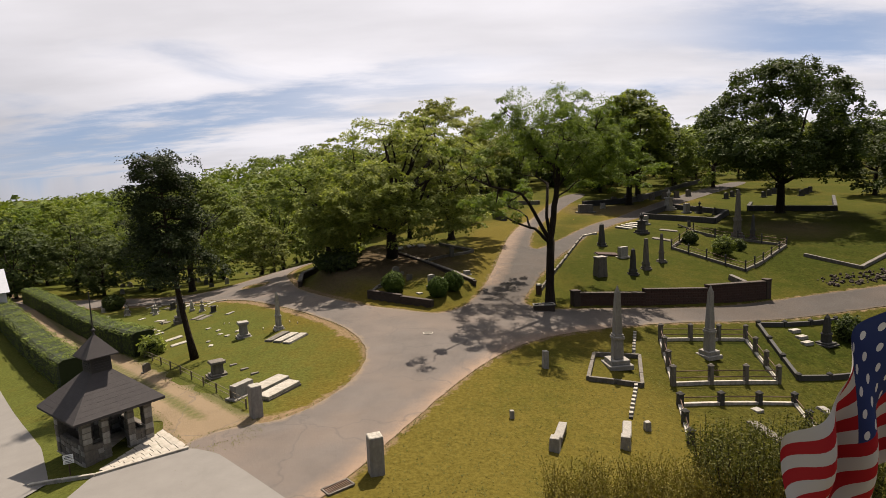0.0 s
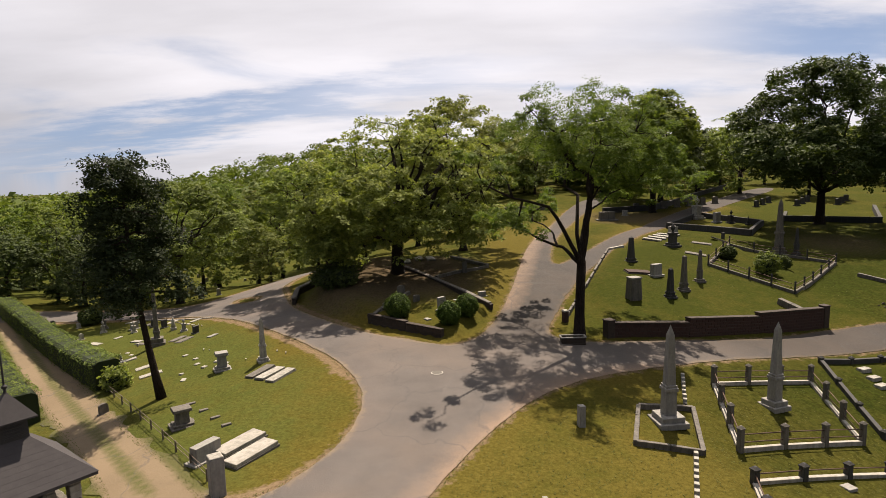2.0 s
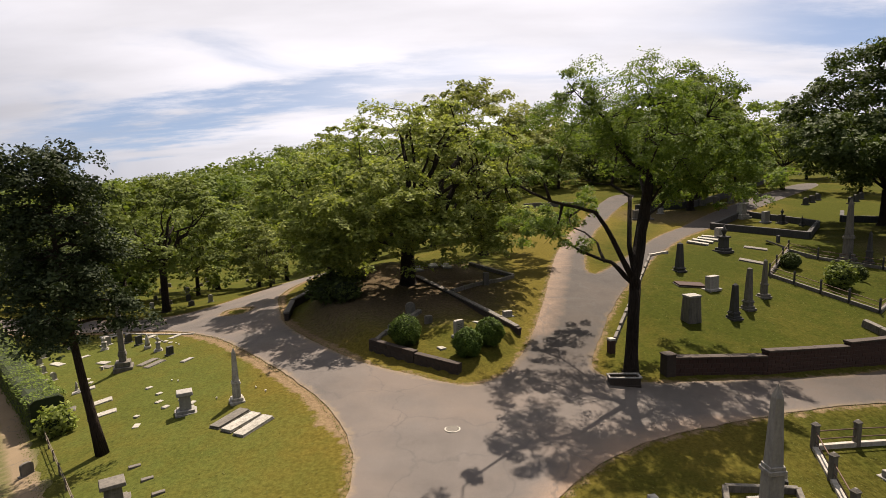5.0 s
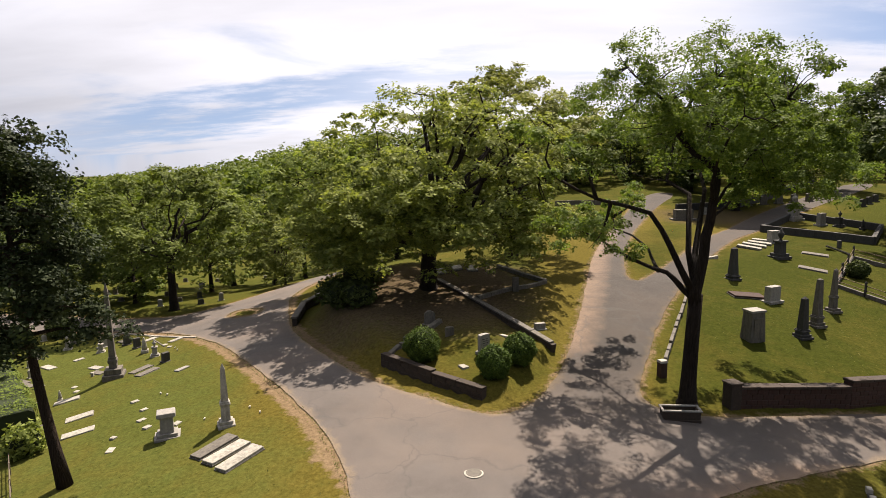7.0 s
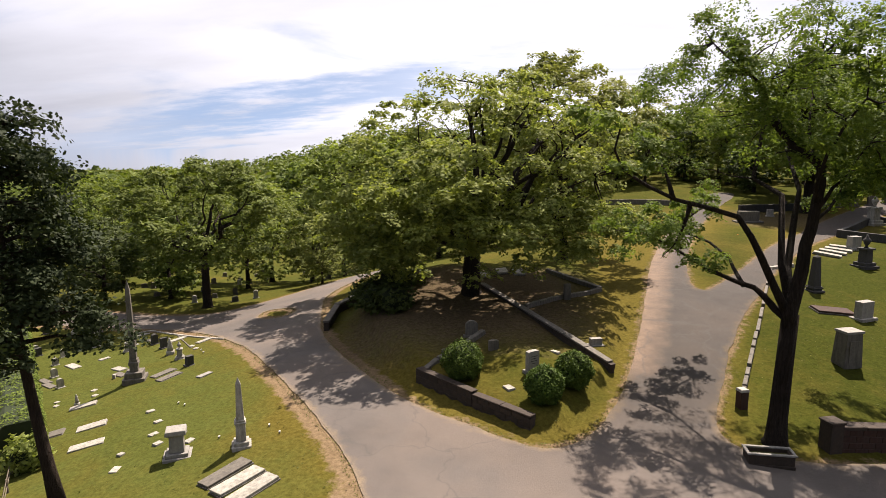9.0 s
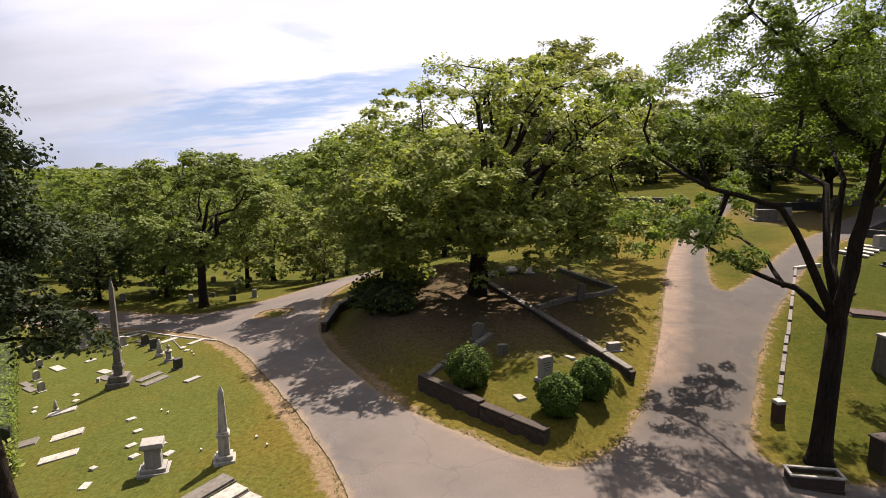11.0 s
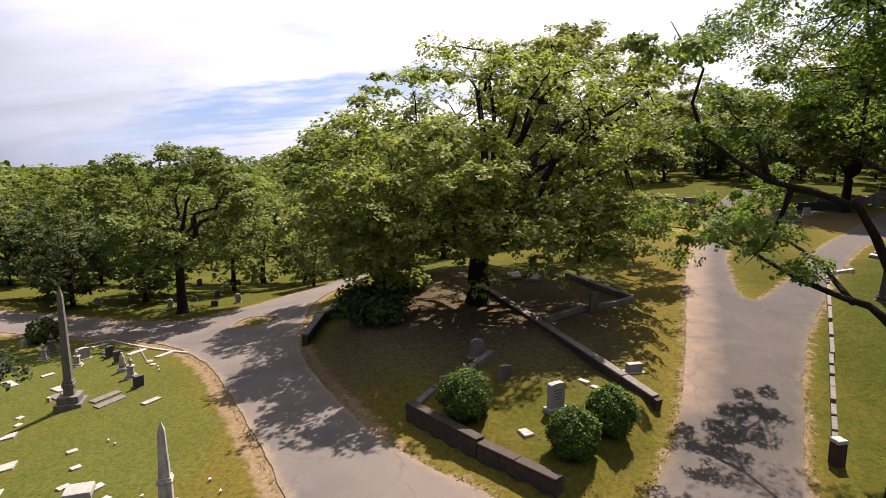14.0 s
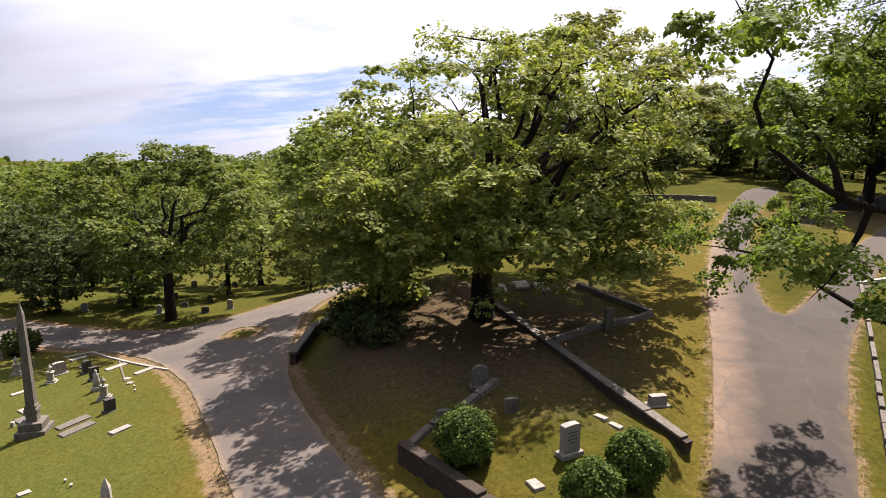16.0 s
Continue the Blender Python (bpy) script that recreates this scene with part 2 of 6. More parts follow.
# ---------------------------------------------------------------- materials
class Mat:
    """A small builder of node materials."""

    def __init__(self, name, rough=0.8, metal=0.0, spec=0.3):
        self.m = bpy.data.materials.new(name)
        self.m.use_nodes = True
        self.t = self.m.node_tree
        self.b = self.t.nodes["Principled BSDF"]
        self.b.inputs["Roughness"].default_value, self.b.inputs["Metallic"].default_value = rough, metal
        self.b.inputs["Specular IOR Level"].default_value = spec
        self.co = self.t.nodes.new("ShaderNodeTexCoord").outputs["Object"]
        self.geo = self.t.nodes.new("ShaderNodeNewGeometry")

    def world(self):
        self.co = self.geo.outputs["Position"]
        return self

    def noise(self, scale, detail=4, rough=0.55, stretch=None, distort=0.0):
        n = self.t.nodes.new("ShaderNodeTexNoise")
        n.inputs["Scale"].default_value, n.inputs["Detail"].default_value = scale, detail
        n.inputs["Roughness"].default_value, n.inputs["Distortion"].default_value = rough, distort
        co = self.co
        if stretch:
            mp = self.t.nodes.new("ShaderNodeMapping")
            mp.inputs["Scale"].default_value = stretch
            self.t.links.new(co, mp.inputs[0])
            co = mp.outputs[0]
        self.t.links.new(co, n.inputs["Vector"])
        return n.outputs["Fac"]

    def ramp(self, fac, *stops):
        n = self.t.nodes.new("ShaderNodeValToRGB")
        el = n.color_ramp.elements
        while len(el) < len(stops):
            el.new(0.5)
        for e, (p, c) in zip(el, stops):
            e.position, e.color = p, (*c, 1) if len(c) == 3 else c
        self.t.links.new(fac, n.inputs[0])
        return n.outputs["Color"]

    def mix(self, fac, a, b, blend="MIX"):
        n = self.t.nodes.new("ShaderNodeMix")
        n.data_type, n.blend_type = "RGBA", blend
        for sock, v in ((n.inputs["Factor"], fac), (n.inputs[6], a), (n.inputs[7], b)):
            if isinstance(v, (int, float)):
                sock.default_value = v
            elif isinstance(v, tuple):
                sock.default_value = (*v, 1)
            else:
                self.t.links.new(v, sock)
        return n.outputs[2]

    def math(self, op, a, b=0.0, clamp=False):
        n = self.t.nodes.new("ShaderNodeMath")
        n.operation, n.use_clamp = op, clamp
        for i, v in enumerate((a, b)):
            if isinstance(v, (int, float)):
                n.inputs[i].default_value = v
            else:
                self.t.links.new(v, n.inputs[i])
        return n.outputs[0]

    def random(self):
        return self.t.nodes.new("ShaderNodeObjectInfo").outputs["Random"]

    def island(self):
        return self.geo.outputs["Random Per Island"]

    def attribute(self, name):
        n = self.t.nodes.new("ShaderNodeAttribute")
        n.attribute_name = name
        return n.outputs["Fac"]

    def color(self, c):
        if isinstance(c, tuple):
            self.b.inputs["Base Color"].default_value = (*c, 1)
        else:
            self.t.links.new(c, self.b.inputs["Base Color"])
        return self

    def bump(self, fac, strength=0.4, distance=0.02):
        n = self.t.nodes.new("ShaderNodeBump")
        n.inputs["Strength"].default_value, n.inputs["Distance"].default_value = strength, distance
        self.t.links.new(fac, n.inputs["Height"])
        self.t.links.new(n.outputs[0], self.b.inputs["Normal"])
        return self

    def translucent(self, color, amount):
        tr = self.t.nodes.new("ShaderNodeBsdfTranslucent")
        if isinstance(color, tuple):
            tr.inputs[0].default_value = (*color, 1)
        else:
            self.t.links.new(color, tr.inputs[0])
        mx = self.t.nodes.new("ShaderNodeMixShader")
        mx.inputs[0].default_value = amount
        self.t.links.new(self.b.outputs[0], mx.inputs[1])
        self.t.links.new(tr.outputs[0], mx.inputs[2])
        self.t.links.new(mx.outputs[0], self.t.nodes["Material Output"].inputs[0])
        return self


def stone_mat(name, light, dark, stain=(0.05, 0.05, 0.045), amount=0.5, scale=1.0):
    k = Mat(name, 0.85)
    base = k.mix(k.noise(9 * scale, 6), dark, light)
    base = k.mix(k.math("MULTIPLY", k.random(), 0.35), base, dark)
    streak = k.ramp(k.noise(2.2 * scale, 6, 0.65, (3, 3, 0.7)), (0.42, (0, 0, 0)), (0.68, (1, 1, 1)))
    base = k.mix(k.math("MULTIPLY", streak, amount), base, stain)
    speck = k.ramp(k.noise(60, 2), (0.55, (0, 0, 0)), (0.75, (1, 1, 1)))
    base = k.mix(k.math("MULTIPLY", speck, 0.25), base, stain)
    return k.color(base).bump(k.noise(22, 6), 0.35, 0.02).m


def leaf_mat(name, dark, mid, light, trans=0.32):
    k = Mat(name, 0.7, spec=0.12)
    r = k.island()
    c = k.ramp(r, (0.0, dark), (0.5, mid), (1.0, light))
    patch = k.ramp(k.noise(0.45, 3), (0.35, (0, 0, 0)), (0.7, (1, 1, 1)))
    c = k.mix(k.math("MULTIPLY", patch, 0.45), c, light)
    tint = k.mix(k.random(), (0.85, 0.95, 0.8), (1.1, 1.05, 1.0))
    c = k.mix(1.0, c, tint, "MULTIPLY")
    k.color(c)
    warm = k.mix(1.0, c, (1.65, 1.70, 0.85), "MULTIPLY")
    return k.translucent(warm, trans).m


def grass_mat():
    k = Mat("lawn_grass", 1.0, spec=0.02).world()
    fine = k.ramp(k.noise(6.0, 9, 0.78), (0.30, (0, 0, 0)), (0.70, (1, 1, 1)))
    mid = k.noise(0.9, 6, 0.65)
    big = k.noise(0.09, 5, 0.6, None, 0.6)
    green = k.mix(fine, (0.0215, 0.0255, 0.0039), (0.061, 0.0655, 0.0104))
    dry = k.mix(fine, (0.046, 0.037, 0.0065), (0.122, 0.098, 0.021))
    green = k.mix(k.math("MULTIPLY", k.attribute("lush"), k.math("ADD", k.noise(0.4, 4, 0.6), 0.4)), green, k.mix(1.0, green, (1.52, 1.55, 2.2), "MULTIPLY"))
    # mottled darkening: weeds in the lots, painted shade on the east lawn
    weedy_shade = k.ramp(k.noise(3.2, 8, 0.8), (0.34, (0.26, 0.31, 0.26)), (0.66, (0.85, 0.98, 0.95)))
    dryness = k.math("ADD", k.math("MULTIPLY", mid, 0.55), k.math("MULTIPLY", big, 0.75))
    dryness = k.math("ADD", dryness, k.math("MULTIPLY", k.attribute("dry"), 0.62))
    f = k.ramp(dryness, (0.62, (0, 0, 0)), (1.02, (1, 1, 1)))
    c = k.mix(f, green, dry)
    bare = k.ramp(k.math("ADD", k.math("MULTIPLY", k.noise(1.7, 6, 0.7), 0.8), k.math("MULTIPLY", k.attribute("bare"), 0.75)), (0.86, (0, 0, 0)), (1.0, (1, 1, 1)))
    soil = k.mix(fine, (0.09, 0.060, 0.032), (0.22, 0.16, 0.095))
    c = k.mix(k.attribute("rough"), c, k.mix(1.0, c, weedy_shade, "MULTIPLY"))
    c = k.mix(bare, c, soil)
    # brown leaf litter; the same tone paints tree shade on the hill
    litter_shade = k.ramp(k.math("ADD", k.math("MULTIPLY", k.noise(2.6, 7, 0.75), 0.6), k.attribute("litter_shade")), (0.62, (0, 0, 0)), (1.0, (0.9, 0.9, 0.9)))
    c = k.mix(litter_shade, c, k.mix(fine, (0.030, 0.021, 0.013), (0.115, 0.084, 0.054)))
    return k.color(c).bump(k.noise(16, 8, 0.8), 0.6, 0.035).m


def road_mat(name, light, dark, dirt, edge_gain=1.0):
    k = Mat(name, 0.92, spec=0.2).world()
    fine = k.ramp(k.noise(24, 6, 0.8), (0.34, (0, 0, 0)), (0.66, (1, 1, 1)))
    patch = k.noise(0.35, 6, 0.62, None, 0.5)
    c = k.mix(patch, dark, light)
    c = k.mix(k.math("MULTIPLY", fine, 0.5), c, k.mix(1.0, c, (1.5, 1.5, 1.5), "MULTIPLY"))
    reddish = k.ramp(k.noise(0.16, 5, 0.6), (0.42, (0, 0, 0)), (0.62, (1, 1, 1)))
    c = k.mix(k.math("MULTIPLY", reddish, 0.55), c, dirt)
    near = k.math("ADD", k.math("MULTIPLY", k.attribute("edge"), edge_gain), k.math("MULTIPLY", k.noise(1.3, 7, 0.75), 0.9))
    c = k.mix(k.ramp(near, (0.70, (0, 0, 0)), (1.25, (0.85, 0.85, 0.85))), c, k.mix(fine, (0.12, 0.088, 0.054), (0.25, 0.19, 0.125)))
    if name == "old_asphalt":
        sandy = k.ramp(k.math("MULTIPLY", k.attribute("sand"), k.math("ADD", k.noise(0.9, 7, 0.7), 0.35)), (0.34, (0, 0, 0)), (0.85, (0.85, 0.85, 0.85)))
        sand_on = k.mix(fine, (0.150, 0.104, 0.072), (0.275, 0.195, 0.138))
        # about half as bright where this mask is low
        c = k.mix(k.attribute("worn"), k.mix(1.0, c, (0.52, 0.52, 0.51), "MULTIPLY"), c)
        c = k.mix(sandy, c, sand_on)
    if name == "dirt_drive":
        rut = k.math("MULTIPLY", k.attribute("rut"), k.math("ADD", k.noise(1.2, 6, 0.7), 0.45))
        weeds = k.mix(fine, (0.045, 0.048, 0.012), (0.115, 0.105, 0.035))
        c = k.mix(k.ramp(rut, (0.22, (0, 0, 0)), (0.62, (1, 1, 1))), weeds, c)
    # long thin cracks sealed with dust
    v = k.t.nodes.new("ShaderNodeTexVoronoi")
    v.feature = "DISTANCE_TO_EDGE"
    v.inputs["Scale"].default_value = 0.22
    wob = k.t.nodes.new("ShaderNodeMix")
    wob.data_type = "VECTOR"
    wob.inputs["Factor"].default_value = 0.05
    nz = k.t.nodes.new("ShaderNodeTexNoise")
    nz.inputs["Scale"].default_value, nz.inputs["Detail"].default_value = 0.8, 6
    k.t.links.new(k.co, nz.inputs["Vector"])
    vm = k.t.nodes.new("ShaderNodeVectorMath")
    vm.operation = "MULTIPLY_ADD"
    k.t.links.new(nz.outputs["Color"], vm.inputs[0])
    vm.inputs[1].default_value = (2.2, 2.2, 0)
    k.t.links.new(k.co, vm.inputs[2])
    k.t.links.new(vm.outputs[0], v.inputs["Vector"])
    crack = k.ramp(v.outputs["Distance"], (0.0, (1, 1, 1)), (0.014, (0, 0, 0)))
    c = k.mix(k.math("MULTIPLY", crack, 0.5), c, (0.07, 0.065, 0.06))
    return k.color(c).bump(fine, 0.5, 0.012).m


def bark_mat(name, light, dark):
    k = Mat(name, 0.95, spec=0.15)
    n = k.ramp(k.noise(6, 7, 0.72, (3.2, 3.2, 0.40)), (0.36, (0, 0, 0)), (0.64, (1, 1, 1)))
    c = k.mix(k.noise(1.3, 4), k.mix(n, dark, light), dark)
    return k.color(c).bump(n, 1.0, 0.10).m


GRASS = grass_mat()
ASPHALT = road_mat("old_asphalt", (0.121, 0.106, 0.095), (0.057, 0.050, 0.044), (0.142, 0.112, 0.090), 0.5)
DIRT = road_mat("dirt_drive", (0.205, 0.150, 0.092), (0.095, 0.073, 0.043), (0.165, 0.120, 0.072), 0.3)
MARBLE = stone_mat("weathered_marble", (0.47, 0.445, 0.385), (0.21, 0.195, 0.16), (0.075, 0.07, 0.058), 0.65)
GRANITE = stone_mat("grey_granite", (0.34, 0.32, 0.285), (0.17, 0.16, 0.14), (0.08, 0.078, 0.07), 0.4)
DARK_STONE = stone_mat("dark_granite", (0.075, 0.07, 0.062), (0.03, 0.03, 0.028), (0.02, 0.02, 0.02), 0.4)
OLD_STONE = stone_mat("old_limestone", (0.19, 0.17, 0.14), (0.085, 0.075, 0.062), (0.045, 0.042, 0.036), 0.65)
CONCRETE = stone_mat("old_concrete", (0.46, 0.43, 0.37), (0.24, 0.22, 0.185), (0.10, 0.09, 0.07), 0.5, 0.5)
BRICK = stone_mat("red_brick", (0.064, 0.028, 0.018), (0.026, 0.013, 0.009), (0.05, 0.04, 0.035), 0.4)
WALL_STONE = stone_mat("mossy_wall_stone", (0.072, 0.050, 0.035), (0.022, 0.016, 0.012), (0.02, 0.018, 0.014), 0.5)
BARK = bark_mat("dark_bark", (0.075, 0.056, 0.043), (0.018, 0.014, 0.011))
PINE_BARK = bark_mat("pine_bark", (0.085, 0.058, 0.042), (0.028, 0.020, 0.015))
LEAF_OAK = leaf_mat("oak_leaves", (0.066, 0.088, 0.022), (0.138, 0.168, 0.043), (0.245, 0.272, 0.080), 0.34)
LEAF_PALE = leaf_mat("young_leaves", (0.110, 0.120, 0.038), (0.175, 0.188, 0.062), (0.235, 0.245, 0.09), 0.28)
LEAF_ELM = leaf_mat("elm_leaves", (0.048, 0.072, 0.015), (0.094, 0.126, 0.026), (0.160, 0.190, 0.046), 0.36)
LEAF_DARK = leaf_mat("dark_leaves", (0.026, 0.038, 0.011), (0.044, 0.060, 0.017), (0.070, 0.088, 0.026), 0.18)
LEAF_WOOD = leaf_mat("wood_leaves", (0.052, 0.072, 0.016), (0.088, 0.112, 0.024), (0.140, 0.162, 0.038), 0.24)
LEAF_HEDGE = leaf_mat("hedge_leaves", (0.032, 0.047, 0.007), (0.070, 0.092, 0.012), (0.125, 0.150, 0.024), 0.05)
LEAF_BOX = leaf_mat("boxwood_leaves", (0.022, 0.038, 0.007), (0.050, 0.078, 0.013), (0.095, 0.132, 0.024), 0.12)
NEEDLES = leaf_mat("pine_needles", (0.014, 0.022, 0.010), (0.023, 0.032, 0.013), (0.040, 0.048, 0.020), 0.10)

# ---------------------------------------------------------------- ground and roads
SOUTH_ROAD = rounded([
    (-11.0, 12.0), (-7.0, 16.6), (-10.4, 21.8), (-11.6, 24.0), (-9.8, 25.6), (-8.0, 25.6), (-6.4, 26.8), (-4.9, 30.0), (-4.5, 33.6), (-5.3, 36.9), (-7.4, 40.6), (-10.1, 44.1), (-13.7, 48.6), (-17.2, 52.9), (-21.2, 57.0),
    (-18.4, 61.5), (-14.8, 57.6), (-12.5, 52.7), (-9.6, 48.6), (-6.2, 44.6), (-3.4, 42.8), (-1.6, 41.6), (-0.4, 41.2), (1.0, 42.0), (2.4, 45.0), (3.35, 48.4), (4.6, 54.2), (8.8, 53.6), (7.8, 49.8), (6.4, 46.0), (5.6, 43.4), (6.6, 42.2),
    (9.0, 42.4), (13.2, 43.8), (12.3, 39.9), (6.2, 36.8), (2.9, 33.6), (-0.1, 28.5), (-2.4, 23.3), (-4.0, 19.8), (-6.6, 15.0)], 2)
EAST_ROAD = rounded([(9.0, 42.4), (13.4, 43.9), (19.5, 46.4), (28.0, 51.0), (42, 54.2), (80, 60.5), (80, 56), (42, 50.4), (28.0, 47.4), (18.2, 43.2), (12.2, 39.9), (9.0, 38.4)], 2)
HILL_ROAD = rounded([(3.3, 48.0), (4.4, 53.0), (5.5, 58.5), (6.8, 65.5), (8.8, 73.5), (12.0, 86.0), (18.6, 107), (26, 126), (30.5, 125), (21.8, 106), (15.4, 88.5), (12.0, 76.0), (9.8, 68.0), (8.5, 59.2),
                     (12.9, 66.0), (19.0, 77.6), (24.0, 86.0), (31.6, 98), (46, 116), (66, 140), (70, 137), (50.0, 114), (35.4, 97.0), (27.6, 86.4), (22.6, 79.4), (16.0, 67.6), (12.8, 61.2), (10.2, 56.2), (7.9, 50.0)], 2)
WEST_ROAD = rounded([(-17.0, 52.6), (-21.0, 56.6), (-25.0, 59.4), (-29.2, 61.0), (-33.4, 61.2), (-40, 61.6), (-60, 63), (-95, 70), (-95, 75), (-60, 68), (-41, 66.6), (-36.0, 65.9), (-30, 64.9), (-25.6, 64.6), (-22.6, 68.4),
                     (-20.6, 73.0), (-19.0, 82), (-15, 84), (-17.2, 70), (-17.0, 64.8), (-15.9, 61.4), (-14.0, 56.0), (-12.6, 52.4)], 2)
GREEN_ISLAND = rounded([(-20.6, 60.4), (-21.2, 63.6), (-17.9, 62.4), (-17.8, 59.6)], 2)
DRIVE = rounded([(-8.2, 25.4), (-9.0, 23.6), (-11.2, 23.4), (-13.4, 26.9), (-17.4, 31.6), (-23.6, 38.6), (-31, 47.0), (-41, 58.6), (-58, 76), (-56, 78), (-38.6, 60.2), (-28.4, 48.6), (-21.4, 40.4), (-14.4, 32.2), (-11.0, 29.0)], 2)
ROADS = [SOUTH_ROAD, EAST_ROAD, HILL_ROAD, WEST_ROAD]


def road_distance(x, y):
    d = poly_distance(ROADS[0], x, y)
    for p in ROADS[1:]:
        d = np.minimum(d, poly_distance(p, x, y))
    return np.maximum(d, -poly_distance(GREEN_ISLAND, x, y))


def steps(fine_a, fine_b, step, far):
    """Even steps in the middle that grow outwards."""
    mid = list(np.arange(fine_a, fine_b + step / 2, step))
    out, s, v = [], step, mid[-1]
    while v < far:
        s *= 1.28
        v += s
        out.append(v)
    low, s, v = [], step, mid[0]
    while v > -far:
        s *= 1.28
        v -= s
        low.append(v)
    return np.array(low[::-1] + mid + out)


def grid_faces(nx, ny):
    i, j = np.meshgrid(np.arange(nx - 1), np.arange(ny - 1), indexing="ij")
    a = (i * ny + j).ravel()
    return np.stack([a, a + ny, a + ny + 1, a + 1], 1)


gx, gy = steps(-46, 46, 0.55, 2600), steps(14, 96, 0.55, 2600)
X, Y = (a.ravel() for a in np.meshgrid(gx, gy, indexing="ij"))
Z = ground(X, Y)
ground_ob = mesh_object("ground", np.stack([X, Y, Z], 1), grid_faces(len(gx), len(gy)), GRASS, None, True)
near = (np.abs(X) < 60) & (Y > 0) & (Y < 110)
to_road = np.full(X.shape, 30.0)
to_road[near] = road_distance(X[near], Y[near])
to_drive = np.full(X.shape, 30.0)
to_drive[near] = poly_distance(DRIVE, X[near], Y[near])
# dry verge along the roads, the sunburnt south lawn, the worn bank under the oak
dry = np.exp(-np.maximum(to_road, 0) / 1.4) * 0.60 + 0.55 * smooth(-14, 2, X) * smooth(36, 22, Y) + 0.14 * smooth(-13, -10, X) * smooth(1, -2, X) * smooth(40, 45, Y)
dry += 0.30 * smooth(4, 9, X) * smooth(41, 37, Y)
dry += 0.45 * smooth(2.2, 5.5, X) * smooth(48, 56, Y) * smooth(30, 12, X)* smooth(110, 60, Y) * (X < 9.5) + 0.25 * smooth(-4, -6, X) * smooth(-14, -12, X) * smooth(33, 36, Y) * smooth(52, 46, Y) * np.exp(-np.maximum(to_road, 0) / 3)
bare = np.exp(-np.maximum(to_road, 0) / 0.85) * 0.86 + np.exp(-np.maximum(to_drive, 0) / 0.8) * 0.3
bare += 0.42 * np.exp(-(np.maximum(to_road, 0) / 0.9) ** 2) * smooth(-5, -8, X)
# litter under the great oak, then two hill patches of painted tree shade
litter_shade = 0.75 * np.exp(-(((X + 5.0) / 8.5) ** 4 + ((Y - 56.5) / 9.5) ** 4)) + 0.6 * np.exp(-(((X - 27.0) / 9.0) ** 4 + ((Y - 98.0) / 9.0) ** 4)) + 0.55 * np.exp(-(((X - 43.0) / 10.0) ** 2 + ((Y - 74.0) / 9.0) ** 2))
for wx, wy, wr, wa in ((-14.6, 41.9, 1.7, 0.50), (-19.6, 42.6, 2.8, 0.46), (-24.0, 47.5, 1.6, 0.34), (-20.4, 50.0, 1.6, 0.38), (-16.6, 39.0, 2.4, 0.32), (-11.0, 38.6, 1.4, 0.30), (-7.0, 37.5, 1.2, 0.25), (14.6, 28.6, 1.6, 0.4), (17.0, 36.8, 2.6, 0.2)):
    bare += wa * np.exp(-((X - wx) ** 2 + (Y - wy) ** 2) / wr ** 2)
dry += 0.55 * np.exp(-np.maximum(to_road, 0) / 4) * smooth(48, 54, Y) * smooth(112, 100, Y) * (X > 1.5) * smooth(0.5, -1.0, X - 7.9 - 0.55 * (Y - 50))
rough = np.maximum(smooth(9.0, 14.0, X) * smooth(47, 42, Y), 0.85 * smooth(28, 34, X) * smooth(76, 66, Y))
# the east lawn's half weight is shade put into the grass colour
rough = np.maximum(rough, 0.50 * smooth(8.0, 12.0, X) * smooth(90, 80, Y)) * smooth(12, 24, Y)
# less straw tone beside the elm, its shade put into the colour
dry *= 1 - 0.6 * smooth(6.5, 8.0, X) * smooth(43, 45, Y) * smooth(80, 70, Y)
lush = smooth(-3, -8, X) * (0.45 + 0.55 * smooth(70, 60, Y)) * smooth(160, 130, Y)
for key, val in (("dry", dry), ("bare", bare), ("lush", lush), ("litter_shade", litter_shade), ("rough", rough)):
    at = ground_ob.data.attributes.new(key, "FLOAT", "POINT")
    at.data.foreach_set("value", np.ascontiguousarray(val, np.float32))
tagged(ground_ob, "sunlit mown lawn with dry patches and bare soil", "ground", "", "structure")


